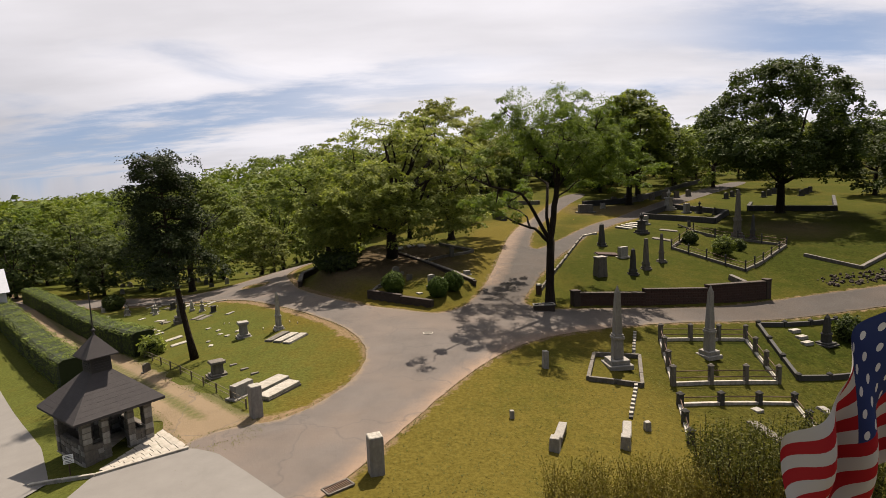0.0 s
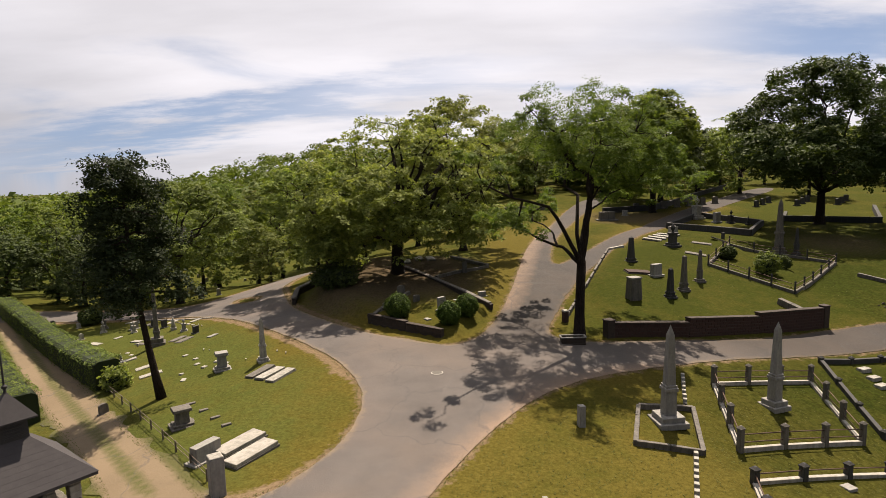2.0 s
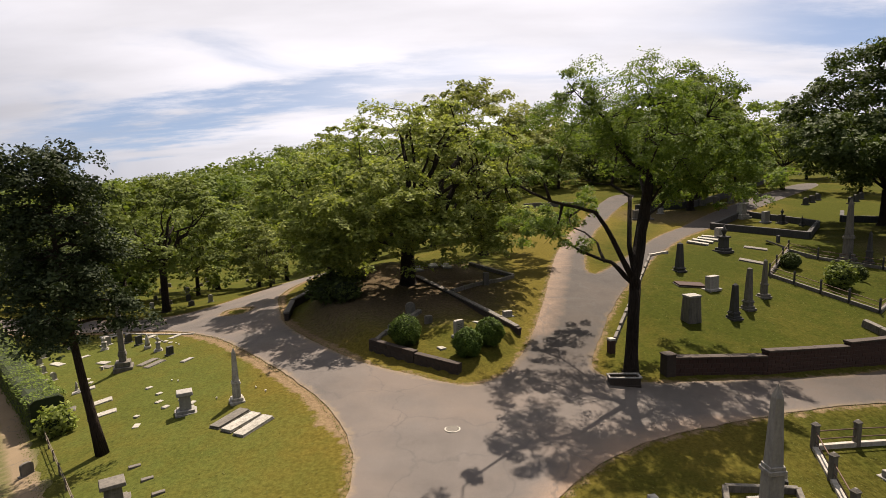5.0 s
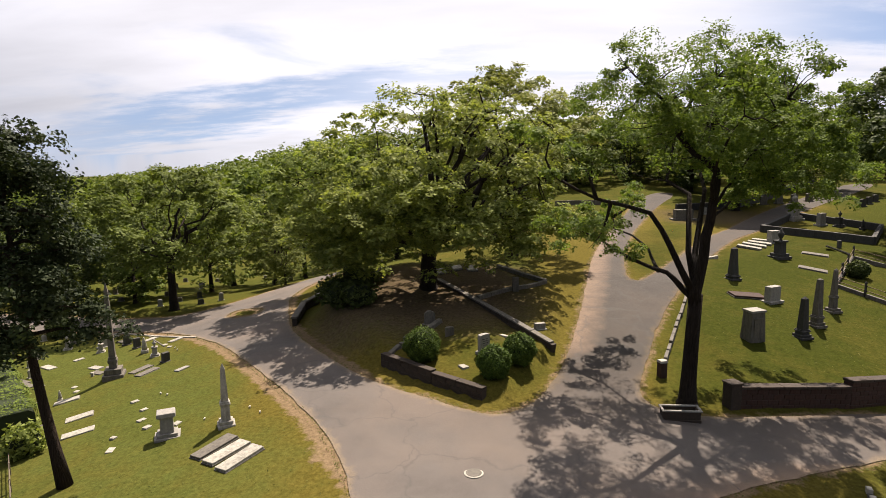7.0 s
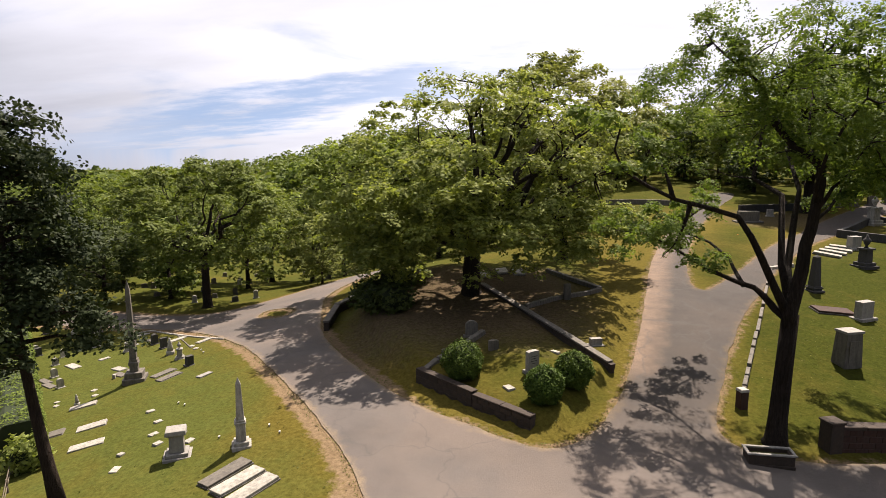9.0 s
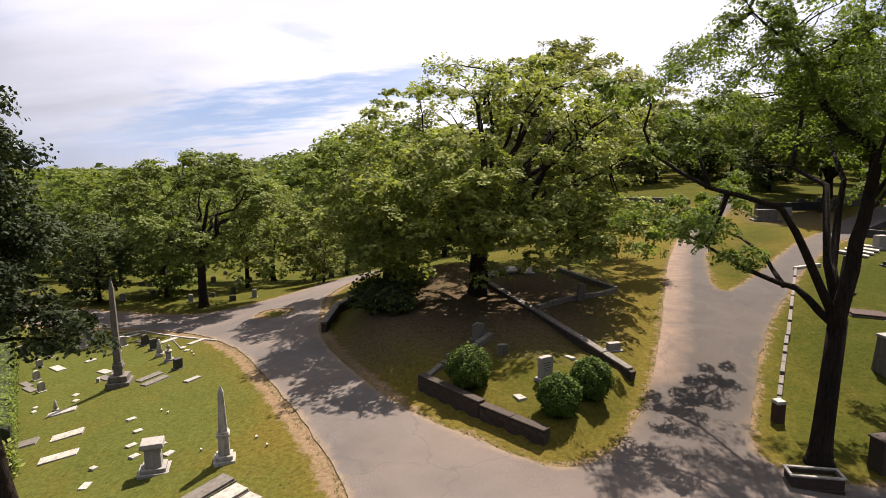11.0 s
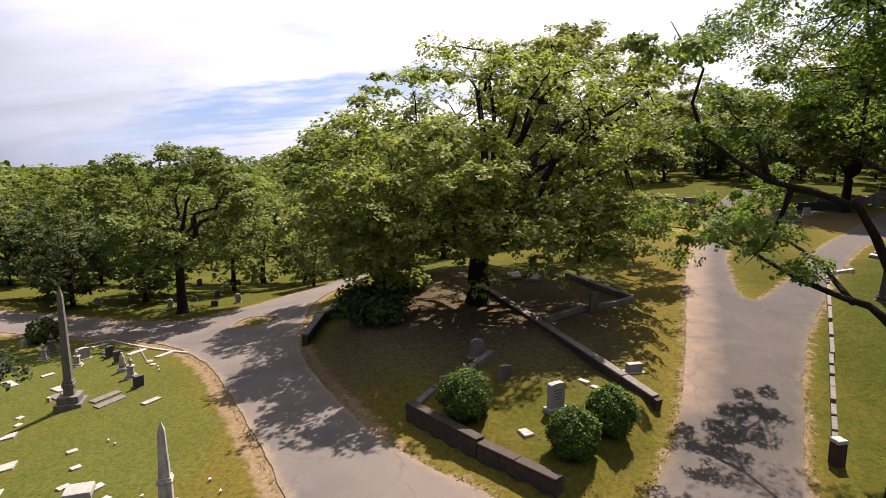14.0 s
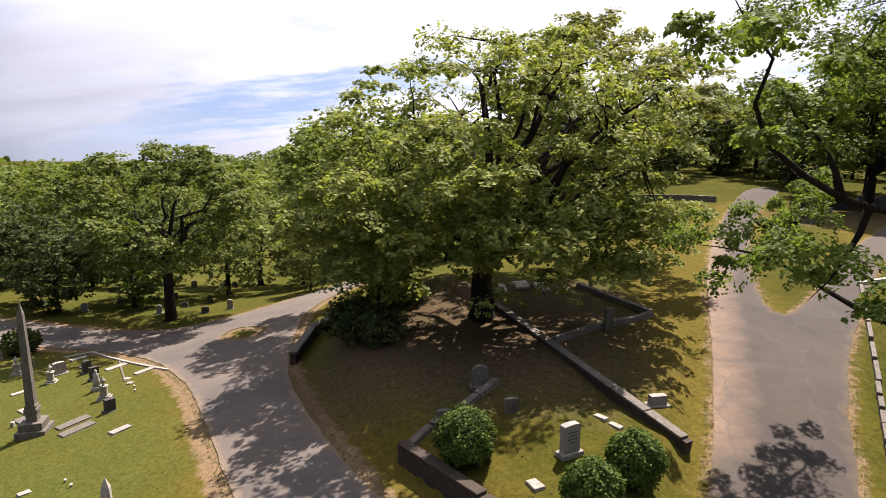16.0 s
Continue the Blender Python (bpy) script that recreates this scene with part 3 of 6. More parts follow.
def sheet(name, distance, box, step, lift, mat, label, category):
    """A surface over the ground wherever distance(x, y) is negative; its rim follows the zero line."""
    xs, ys = np.arange(box[0], box[1], step), np.arange(box[2], box[3], step)
    x, y = (a.ravel() for a in np.meshgrid(xs, ys, indexing="ij"))
    d = distance(x, y)
    verts, index, faces = [], {}, []

    def vert(key, px, py, e):
        if key not in index:
            index[key] = len(verts)
            verts.append((px, py, e))
        return index[key]

    ny = len(ys)
    quads = grid_faces(len(xs), ny)
    quads = quads[(d[quads] < 0).any(1)]
    for q in quads:
        loop = []
        for a, b in zip(q, np.roll(q, -1)):
            if d[a] < 0:
                loop.append(vert(int(a), x[a], y[a], d[a]))
            if (d[a] < 0) != (d[b] < 0):
                t = d[a] / (d[a] - d[b])
                key = (min(int(a), int(b)), max(int(a), int(b)))
                loop.append(vert(key, x[a] + t * (x[b] - x[a]), y[a] + t * (y[b] - y[a]), 0.0))
        if len(loop) > 2:
            faces.append(loop)
    v = np.array(verts)
    z = ground(v[:, 0], v[:, 1]) + lift
    ob = mesh_object(name, np.stack([v[:, 0], v[:, 1], z], 1), faces, mat, None, True)
    at = ob.data.attributes.new("edge", "FLOAT", "POINT")
    at.data.foreach_set("value", np.exp(v[:, 2] / 0.35).astype(np.float32))
    hill_sand = 0.80 * np.exp(-((v[:, 0] - 2.7 - 0.215 * (v[:, 1] - 45)) / 1.9) ** 2) * smooth(44, 50, v[:, 1])
    bank_sand = np.exp(v[:, 2] / 1.3) * smooth(42, 39, v[:, 1]) * (v[:, 0] > -3 + 0.5 * (v[:, 1] - 28))
    at = ob.data.attributes.new("sand", "FLOAT", "POINT")
    at.data.foreach_set("value", np.maximum(hill_sand, bank_sand).astype(np.float32))
    # asphalt tone: full in the south and west, darker uphill and east
    at = ob.data.attributes.new("worn", "FLOAT", "POINT")
    at.data.foreach_set("value", np.maximum(smooth(47.0, 39.0, v[:, 1]), smooth(1.0, -2.5, v[:, 0])).astype(np.float32))
    # wheel tracks of the drive, either side of its middle line
    across = ((v[:, 0] + 11.2) * 0.755 + (v[:, 1] - 26.4) * 0.656)
    at = ob.data.attributes.new("rut", "FLOAT", "POINT")
    at.data.foreach_set("value", (np.exp(-((np.abs(across - 0.1) - 0.75) / 0.5) ** 2) + smooth(27.5, 25.5, v[:, 1])).clip(0, 1).astype(np.float32))
    return tagged(ob, label, category, "", "structure")


def ragged(f, amount=0.05):
    def g(x, y):
        return f(x, y) + amount * (np.sin(x * 2.3 + 1.3 * np.sin(y * 1.7)) + np.sin(y * 3.1 + 1.7 * np.sin(x * 2.9))) * 0.5
    return g


sheet("road", ragged(road_distance), (-97, 82, 11, 152), 0.5, 0.035, ASPHALT, "worn grey asphalt road with sandy edges and cracks", "road")
sheet("dirt_drive", ragged(lambda x, y: poly_distance(DRIVE, x, y), 0.3), (-60, -7, 22, 80), 0.4, 0.03, DIRT, "dusty dirt drive with wheel ruts", "drive")

# ---------------------------------------------------------------- trees
QUAD = np.array([(-0.5, 0, 0), (0, -0.32, 0.05), (0.5, 0, 0), (0, 0.32, 0.05)])


def unit(v):
    return v / (np.linalg.norm(v, axis=-1, keepdims=True) + 1e-9)


def leaf_mesh(name, centres, sizes, rng, mat, parent, up=0.5, hang=0.0, facing=None):
    """One mesh of many small four-cornered leaf sprays; facing: the way that each one's upper side looks."""
    n = len(centres)
    a = rng.uniform(0, 2 * np.pi, n)
    nrm = unit(rng.normal(size=(n, 3)))
    if facing is None:
        nrm[:, 2] += up
    else:
        nrm = facing + 0.42 * nrm
    nrm = unit(nrm)
    ref = np.stack([np.cos(a), np.sin(a), np.full(n, -hang)], 1)
    t = ref - nrm * (ref * nrm).sum(1)[:, None]
    t /= np.linalg.norm(t, axis=1)[:, None] + 1e-9
    b = np.cross(nrm, t)
    v = centres[:, None, :] + sizes[:, None, None] * (QUAD[None, :, 0:1] * t[:, None, :] + QUAD[None, :, 1:2] * b[:, None, :] + QUAD[None, :, 2:3] * nrm[:, None, :])
    me = bpy.data.meshes.new(name)
    me.vertices.add(4 * n)
    me.vertices.foreach_set("co", v.astype(np.float32).ravel())
    me.loops.add(4 * n)
    me.loops.foreach_set("vertex_index", np.arange(4 * n, dtype=np.int32))
    me.polygons.add(n)
    me.polygons.foreach_set("loop_start", np.arange(0, 4 * n, 4, dtype=np.int32))
    me.polygons.foreach_set("loop_total", np.full(n, 4, np.int32))
    me.update()
    me.materials.append(mat)
    ob = new(name, me)
    ob.parent = parent
    return ob


def lumpy_points(rng, n, radii, low=-0.75, shell=0.55, lumps=7):
    """Places in a lumpy, flattened crown round the origin, scaled to fill the radii."""
    out = []
    ph = rng.uniform(0, 6.28, (lumps, 3))
    fr = rng.integers(1, 5, (lumps, 2))
    while len(out) < n:
        d = rng.normal(size=3)
        d /= np.linalg.norm(d)
        if d[2] < low:
            continue
        az, el = math.atan2(d[1], d[0]), math.asin(d[2])
        lump = 1 + 0.14 * sum(math.sin(f[0] * az + p[0]) * math.cos(f[1] * el * 1.5 + p[1]) for f, p in zip(fr, ph)) / 1.6
        r = rng.uniform(shell ** 3, 1) ** (1 / 3) * min(max(lump, 0.66), 1.2)
        out.append(d * r)
    out = np.array(out)
    out = out / np.percentile(np.abs(out), 98.5, axis=0)
    return out / np.maximum(np.linalg.norm(out, axis=1), 1.04)[:, None] * 1.04 * radii


def crown_leaves(rng, clumps, radii, subs, per, flat=0.75, tight=0.30, up=0.9):
    """Leaf places and the way they face: flat sprays on the outsides of clumps, tilted outwards and to the light."""
    n = len(clumps) * subs
    d = unit(rng.normal(size=(n, 3)))
    d[:, 2] = np.where(d[:, 2] < -0.45, -d[:, 2], d[:, 2])
    rad = np.repeat(radii, subs)
    sprays = np.repeat(clumps, subs, 0) + d * (rng.uniform(0.25, 1, n) ** 0.5 * rad)[:, None] * np.array([1, 1, flat])
    face = unit(0.75 * d + np.array([0, 0, up]) + 0.35 * rng.normal(size=(n, 3)))
    side = unit(np.cross(face, rng.normal(size=(n, 3))))
    p, f = np.repeat(sprays, per, 0), np.repeat(face, per, 0)
    s0 = np.repeat(side, per, 0)
    s1 = np.cross(f, s0)
    q = rng.uniform(0, 2 * np.pi, len(p))
    r = np.repeat(rad, per) * tight * rng.uniform(0, 1, len(p)) ** 0.5
    p = p + s0 * (r * np.cos(q))[:, None] + s1 * (r * np.sin(q))[:, None] + f * (r * rng.normal(0, 0.22, len(p)))[:, None]
    return p, f


def wander(rng, a, b, sag, n=6, wob=0.05):
    """A bent line from a to b that starts upward."""
    a, b = np.array(a, float), np.array(b, float)
    L = np.linalg.norm(b - a)
    pts = []
    for i in range(n + 1):
        s = i / n
        p = a + (b - a) * s + np.array([0, 0, sag * L * math.sin(math.pi * s)])
        if 0 < i < n:
            p = p + rng.normal(size=3) * wob * L
        pts.append(tuple(p))
    return pts


def tree(name, at, height, spread, label, seed, trunk_r=0.35, fork=0.3, clumps=90, subs=16, per=12, leaf=0.22, clump_r=1.1, mat=None, bark=None,
         base=0.28, low=-0.5, shell=0.6, tight=0.26, lean=(0, 0), limbs=9, flat=0.55, offset=(0, 0), hang=0.0, category="tree", group="", arms=(), twigs=70, up=1.0, skirt=(), lobes=()):
    """A broad-leaved tree: tapered trunk, forking limbs and a crown of leaf clumps. spread: the crown's two radii;
    arms: limbs of known course, as points from the tree's foot."""
    rng = np.random.default_rng(seed)
    top = thing(name, pose(at[0], at[1], gz(*at) - 0.05), label, category, group)
    rad = np.array([spread[0], spread[1], height * (1 - base) / 2]) - clump_r * 0.6
    cen = np.array([offset[0], offset[1], height * (1 + base) / 2])
    cl = lumpy_points(rng, clumps, rad, low, shell) + cen
    cr = clump_r * rng.uniform(0.6, 1.3, clumps)
    bm = bmesh.new()
    f = height * fork
    trunk = [(lean[0] * s, lean[1] * s, f * s) for s in (0, 0.04, 0.12, 0.3, 0.6, 1.0)]
    add_tube(bm, trunk, [trunk_r * k for k in (1.7, 1.3, 1.08, 0.97, 0.9, 0.86)], 14, 0.12, random.Random(seed))
    tip = np.array(trunk[-1])
    mains, extra = [], []
    for i, arm in enumerate(arms):
        pts = [np.array(p, float) for p in arm]
        fine = []
        for a, b in zip(pts, pts[1:]):
            fine += [a, (a + b) / 2 + rng.normal(size=3) * 0.07]
        fine.append(pts[-1])
        m = len(fine) - 1
        add_tube(bm, fine, [trunk_r * (0.86 if i == 0 else 0.52 if i < 3 else 0.30) * (1 - 0.96 * (j / m) ** (1.0 if i == 0 else 0.7)) for j in range(m + 1)], 8, 0.06, random.Random(seed + i))
        mains += fine[2:]
        extra += [p + rng.normal(size=3) * np.array([0.55, 0.55, 0.4]) for p in fine[int(m * (0.72 if i == 1 else 0.5)):] for _ in range(1 if i == 1 else 2)]
    for a0, a1, n, z0, z1 in skirt:
        # low outer boughs that hang towards the ground
        for _ in range(n):
            az, q = radians(rng.uniform(a0, a1)), rng.uniform(0.60, 1.0)
            extra.append(np.array([math.cos(az) * spread[0] * q + offset[0], math.sin(az) * spread[1] * q + offset[1], height * rng.uniform(z0, z1)]))
    for centre, radii, n in lobes:
        extra += list(lumpy_points(rng, n, np.array(radii, float), -0.9, 0.4) + np.array(centre, float))
    if extra:
        cl = np.vstack([cl, np.array(extra)])
        cr = np.concatenate([cr, clump_r * (0.62 if arms else 1.0) * rng.uniform(0.6, 1.25, len(extra))])
    order = rng.permutation(clumps)
    for i in range(limbs):
        line = wander(rng, tip, cl[order[i]], 0.05, 6, 0.035)
        r0 = trunk_r * rng.uniform(0.30, 0.55)
        add_tube(bm, line, [r0 * (1 - 0.85 * j / 6) for j in range(7)], 7, 0.05, random.Random(seed + i))
        mains += [np.array(p) for p in line[2:]]
    mains = np.array(mains)
    for k in order[limbs:limbs + twigs]:
        j = np.argmin(np.linalg.norm(mains - cl[k], axis=1))
        if np.linalg.norm(mains[j] - cl[k]) > 3.2:
            continue
        line = wander(rng, mains[j], cl[k], 0.04, 5, 0.025)
        add_tube(bm, line, [trunk_r * 0.11 * (1 - 0.8 * q / 5) for q in range(6)], 5)
    part("trunk", bm, bark or BARK, top, "", None, True)
    p, face = crown_leaves(rng, cl, cr, subs, per, flat, tight, up)
    leaf_mesh("crown", p, leaf * rng.uniform(0.6, 1.35, len(p)), rng, mat or LEAF_OAK, top, up, hang, face)
    return top


def pine(at, height, label, seed, lean, bare=0.40, reach=2.9):
    """A pine: long bare leaning trunk, whorls of boughs with needle tufts."""
    rng = np.random.default_rng(seed)
    top = thing("pine_tree", pose(at[0], at[1], gz(*at) - 0.05), label, "tree")
    line = [(lean[0] * math.sin(s * 1.9), lean[1] * s, height * s) for s in np.linspace(0, 1, 9)]
    bm = bmesh.new()
    add_tube(bm, line, [0.21 * (1.35 if i == 0 else 1) * (1 - 0.8 * i / 8) for i in range(9)], 12, 0.06, random.Random(seed))
    tufts, rad = [], []
    for k in range(38):
        s = bare + (1 - bare) * (k + rng.uniform(0, 0.9)) / 38
        p = np.array([np.interp(s, np.linspace(0, 1, 9), [q[c] for q in line]) for c in range(3)])
        az = rng.uniform(0, 6.28)
        L = reach * (0.34 + 0.66 * (1 - (s - bare) / (1 - bare)) ** 0.8) * rng.uniform(0.55, 1.1)
        end = p + np.array([math.cos(az) * L, math.sin(az) * L, rng.uniform(-0.25, 0.35) * L])
        bl = wander(rng, p, end, 0.06, 5, 0.03)
        add_tube(bm, bl, [0.085 * (1 - 0.75 * q / 5) for q in range(6)], 5)
        for q in bl[3:]:
            for _ in range(3):
                tufts.append(np.array(q) + rng.normal(size=3) * np.array([0.45, 0.45, 0.25]))
                rad.append(rng.uniform(0.35, 0.75))
    part("trunk", bm, PINE_BARK, top, "", None, True)
    p, face = crown_leaves(rng, np.array(tufts), np.array(rad), 9, 13, 0.6, 0.6, 0.4)
    leaf_mesh("crown", p, 0.15 * rng.uniform(0.6, 1.3, len(p)), rng, NEEDLES, top, 0.2, 0, face)
    return top


tree("oak_tree", (-4.8, 57.0), 13.5, (9.3, 7.6), "huge spreading oak in fresh yellow-green leaf over shaded graves", 11, 0.52, 0.20, 222, 18, 12, 0.21, 1.1, LEAF_OAK,
     base=0.05, low=-0.80, shell=0.5, limbs=20, offset=(0.8, 2.8), twigs=170, flat=0.5, tight=0.28, up=0.9,
     skirt=((120, 160, 16, 0.10, 0.32), (160, 232, 60, 0.08, 0.34), (205, 335, 46, 0.22, 0.42), (190, 290, 18, 0.13, 0.25), (300, 380, 16, 0.16, 0.34)),
     lobes=(((-1.4, -4.6, 6.0), (3.4, 2.2, 2.6), 36), ((-5.4, -2.4, 4.0), (3.4, 2.0, 2.2), 26), ((0.4, -3.4, 4.6), (4.4, 1.8, 1.8), 32)))
ELM_ARMS = (
    ((0.1, 0, 4.4), (0.2, 0, 5.4), (0.4, 0, 7.2), (0.6, 0, 8.5), (0.7, 0.1, 9.8), (-0.1, 0.2, 10.4), (-0.8, 0.2, 11.2), (-1.3, 0.3, 12.5), (-2.5, 0.3, 13.5), (-3.2, 0.4, 14.4)),
    ((0.1, 0, 4.7), (-1.1, -0.3, 6.9), (-2.0, -0.7, 8.2), (-4.1, -1.3, 8.8), (-6.0, -3.0, 9.8), (-6.2, -3.6, 11.0), (-6.9, -4.0, 11.8)),
    ((0.1, 0, 4.6), (-0.6, 0.4, 5.3), (-1.4, 0.9, 5.7), (-2.9, 2.3, 6.4), (-4.2, 3.4, 7.0), (-5.5, 3.2, 7.2)),
    ((0.6, 0, 7.9), (0.9, 0, 8.8), (1.3, 0.1, 9.3), (1.7, 0.2, 9.9), (2.9, 0.6, 11.4), (3.6, 0.9, 12.6)),
    ((0.4, 0, 6.9), (0.9, 0.8, 7.9), (2.6, 3.0, 8.7), (4.7, 4.6, 9.2), (6.4, 5.4, 9.1), (7.2, 5.9, 8.5)),
    ((-1.2, 0.8, 5.6), (-1.1, 3.0, 6.2), (-2.1, 5.5, 6.8), (-1.9, 7.6, 7.3), (-1.5, 9.5, 7.6)),
    ((-1.9, 7.4, 7.2), (-0.6, 9.0, 7.7), (0.2, 10.6, 8.1)),
    ((-2.1, 5.5, 6.8), (-3.0, 6.8, 7.3), (-3.2, 8.2, 7.8)),
    ((-4.2, -1.4, 8.8), (-4.5, -1.2, 9.8), (-5.2, -0.8, 10.9)),
    ((-3.6, -1.1, 8.7), (-3.8, -0.8, 7.6), (-4.4, -0.9, 6.8)),
    ((-0.1, 0.2, 10.4), (-0.6, 1.0, 11.6), (0.2, 1.4, 13.0), (1.8, 1.4, 14.2)),
    ((0.7, 0.1, 9.6), (0.9, 1.8, 11.0), (1.6, 3.6, 12.4), (1.9, 4.6, 13.4)),
    ((0.6, 0, 8.6), (0.2, -1.4, 10.2), (0.6, -2.6, 11.8), (0.2, -3.2, 13.0)))
tree("elm_tree", (7.6, 43.3), 16.0, (5.7, 5.6), "tall forked tree with dark trunk and airy green crown", 23, 0.31, 0.30, 128, 25, 13, 0.115, 0.85, LEAF_ELM,
     base=0.52, low=-0.8, shell=0.45, lean=(0.15, 0), limbs=2, offset=(0.6, 3.2), arms=ELM_ARMS, twigs=170, lobes=(((6.0, 6.2, 9.8), (4.2, 4.0, 2.4), 72), ((4.2, 1.4, 11.4), (2.6, 2.8, 2.6), 44), ((5.2, 3.0, 10.4), (2.6, 2.6, 1.8), 26)), flat=0.7, tight=0.34, hang=0.5, up=0.6)
tree("oak_tree", (-28.6, 68.0), 12.9, (7.0, 6.8), "round-crowned green oak beside the lower road", 31, 0.34, 0.36, 130, 22, 9, 0.27, 1.15, LEAF_WOOD, base=0.22, low=-0.8, tight=0.3)
tree("oak_tree", (49.0, 88.0), 21.5, (11.0, 11.0), "large dark green oak on the hill lawn", 41, 0.55, 0.20, 250, 22, 11, 0.36, 1.6, LEAF_DARK, base=0.12, low=-0.75, flat=0.75, shell=0.4, tight=0.34, up=0.5, lobes=(((-6.5, -9.0, 8.5), (5.0, 5.0, 3.0), 34), ((6.0, -9.0, 9.0), (5.0, 5.0, 3.0), 26), ((-9.6, -8.6, 9.4), (4.6, 4.4, 2.4), 40)))
tree("oak_tree", (1.0, 70.5), 16.0, (7.6, 7.0), "pale green tree in young leaf behind the great oak", 47, 0.34, 0.3, 150, 20, 9, 0.28, 1.05, LEAF_PALE, base=0.26, low=-0.5, tight=0.32)
tree("oak_tree", (-12.5, 66.0), 11.5, (6.5, 6.0), "yellow-green oak at the back of the shaded plot", 49, 0.34, 0.3, 120, 20, 9, 0.28, 1.1, LEAF_OAK, base=0.2, low=-0.5, tight=0.32)
tree("oak_tree", (32.0, 104.0), 19.0, (7.6, 7.6), "broad green tree above the shaded terrace", 53, 0.5, 0.2, 230, 18, 9, 0.46, 1.5, LEAF_ELM, base=0.10, low=-0.7, tight=0.34)
tree("oak_tree", (38.0, 118.0), 17.0, (9.0, 9.0), "dense dark green tree at the top of the hill", 55, 0.5, 0.2, 170, 18, 9, 0.50, 1.5, LEAF_DARK, base=0.10, low=-0.7, tight=0.34)
tree("oak_tree", (66.0, 77.0), 13.5, (9.5, 9.5), "dark spreading tree at the edge of the hill lawn", 57, 0.5, 0.2, 170, 18, 9, 0.48, 1.6, LEAF_DARK, base=0.1, low=-0.8, tight=0.34)
pine((-16.0, 37.4), 12.4, "dark leaning pine with a bare lower trunk", 61, (-1.05, 0.1))

# ---------------------------------------------------------------- woods
def clear_of_woods(x, y):
    """Lawns, roads and lots stay free of wood trees."""
    if -34 < x < 70 and y < 92 and not (x < -31 and y > 76):
        return False
    if -46 < x < -16 and y < 122:      # the sunny grave lawn below the road
        return False
    if x < -30 and y < 69:
        return False
    if -2 < x < 24 and y < 138:
        return False
    if x >= 24 and y < 112 + 0.25 * x:
        return False
    if road_distance(np.array([x]), np.array([y]))[0] < 4:
        return False
    return True


WOOD_KINDS = [
    dict(height=15, spread=(5.6, 5.4), trunk_r=0.3, fork=0.3, clumps=95, subs=14, per=8, leaf=0.42, clump_r=1.35, mat=LEAF_WOOD, base=0.0, low=-1),
    dict(height=17, spread=(6.2, 6.0), trunk_r=0.34, fork=0.28, clumps=100, subs=14, per=8, leaf=0.42, clump_r=1.45, mat=LEAF_ELM, base=0.0, low=-1),
    dict(height=13, spread=(5.2, 5.0), trunk_r=0.28, fork=0.3, clumps=90, subs=14, per=8, leaf=0.40, clump_r=1.25, mat=LEAF_DARK, base=-0.03, low=-1),
    dict(height=16, spread=(6.8, 6.4), trunk_r=0.34, fork=0.26, clumps=105, subs=14, per=8, leaf=0.42, clump_r=1.4, mat=LEAF_OAK, base=0.02, low=-1)]
WOOD_LABELS = ("mid-green woodland tree in full leaf", "fresh green broad woodland tree", "dark green bushy woodland tree", "yellow-green woodland oak in leaf")
wood_spots = [(-35.0, 72.5, 0, 0.60), (-39.5, 69.6, 2, 0.60), (-31.0, 80.0, 1, 0.62), (-25.0, 83.0, 0, 0.55), (-41.0, 86.0, 0, 0.68), (-21.5, 76.5, 0, 0.40), (-44.0, 72.0, 2, 0.66), (-37.0, 77.0, 2, 0.64), (-50.0, 70.0, 2, 0.75), (-54.0, 78.0, 2, 0.70), (-47.0, 82.0, 2, 0.66), (-24.5, 92.0, 1, 0.85), (-33.0, 90.0, 3, 0.8),
              (-60.0, 66.0, 2, 0.8), (-66.0, 74.0, 2, 0.74), (-22.0, 104.0, 0, 0.9), (-12.0, 88.0, 0, 0.8), (-5.0, 92.0, 3, 0.95), (2.0, 98.0, 0, 0.9), (57.0, 128.0, 3, 1.05), (66.0, 120.0, 0, 1.0), (74.0, 104.0, 2, 1.1), (64.0, 84.0, 2, 0.75), (-72.0, 84.0, 2, 0.8)]
_wr = random.Random(5)
tries = 0
while len(wood_spots) < 165 and tries < 9000:
    tries += 1
    az, d = _wr.uniform(-0.86, 0.80), _wr.uniform(80, 190)
    x, y = math.sin(az) * d, math.cos(az) * d
    if clear_of_woods(x, y) and all((x - a) ** 2 + (y - b) ** 2 > 34 for a, b, *_ in wood_spots):
        wood_spots.append((x, y, _wr.choice((0, 0, 1, 1, 2, 3)), _wr.uniform(0.72, 1.02) * (0.78 if az < -0.35 else 1)))
protos = {}
for x, y, k, s in wood_spots:
    if k not in protos:
        protos[k] = tree("woodland_tree", (x, y), label=WOOD_LABELS[k], seed=71 + k, group="woodland trees", limbs=6, twigs=20, **WOOD_KINDS[k])
        protos[k].scale = (s, s, s)
        continue
    t = copy_thing(protos[k], pose(x, y, gz(x, y) - 0.1, 0, 0, _wr.uniform(0, 360)))
    t.scale = (s * _wr.uniform(0.9, 1.1), s * _wr.uniform(0.9, 1.1), s)

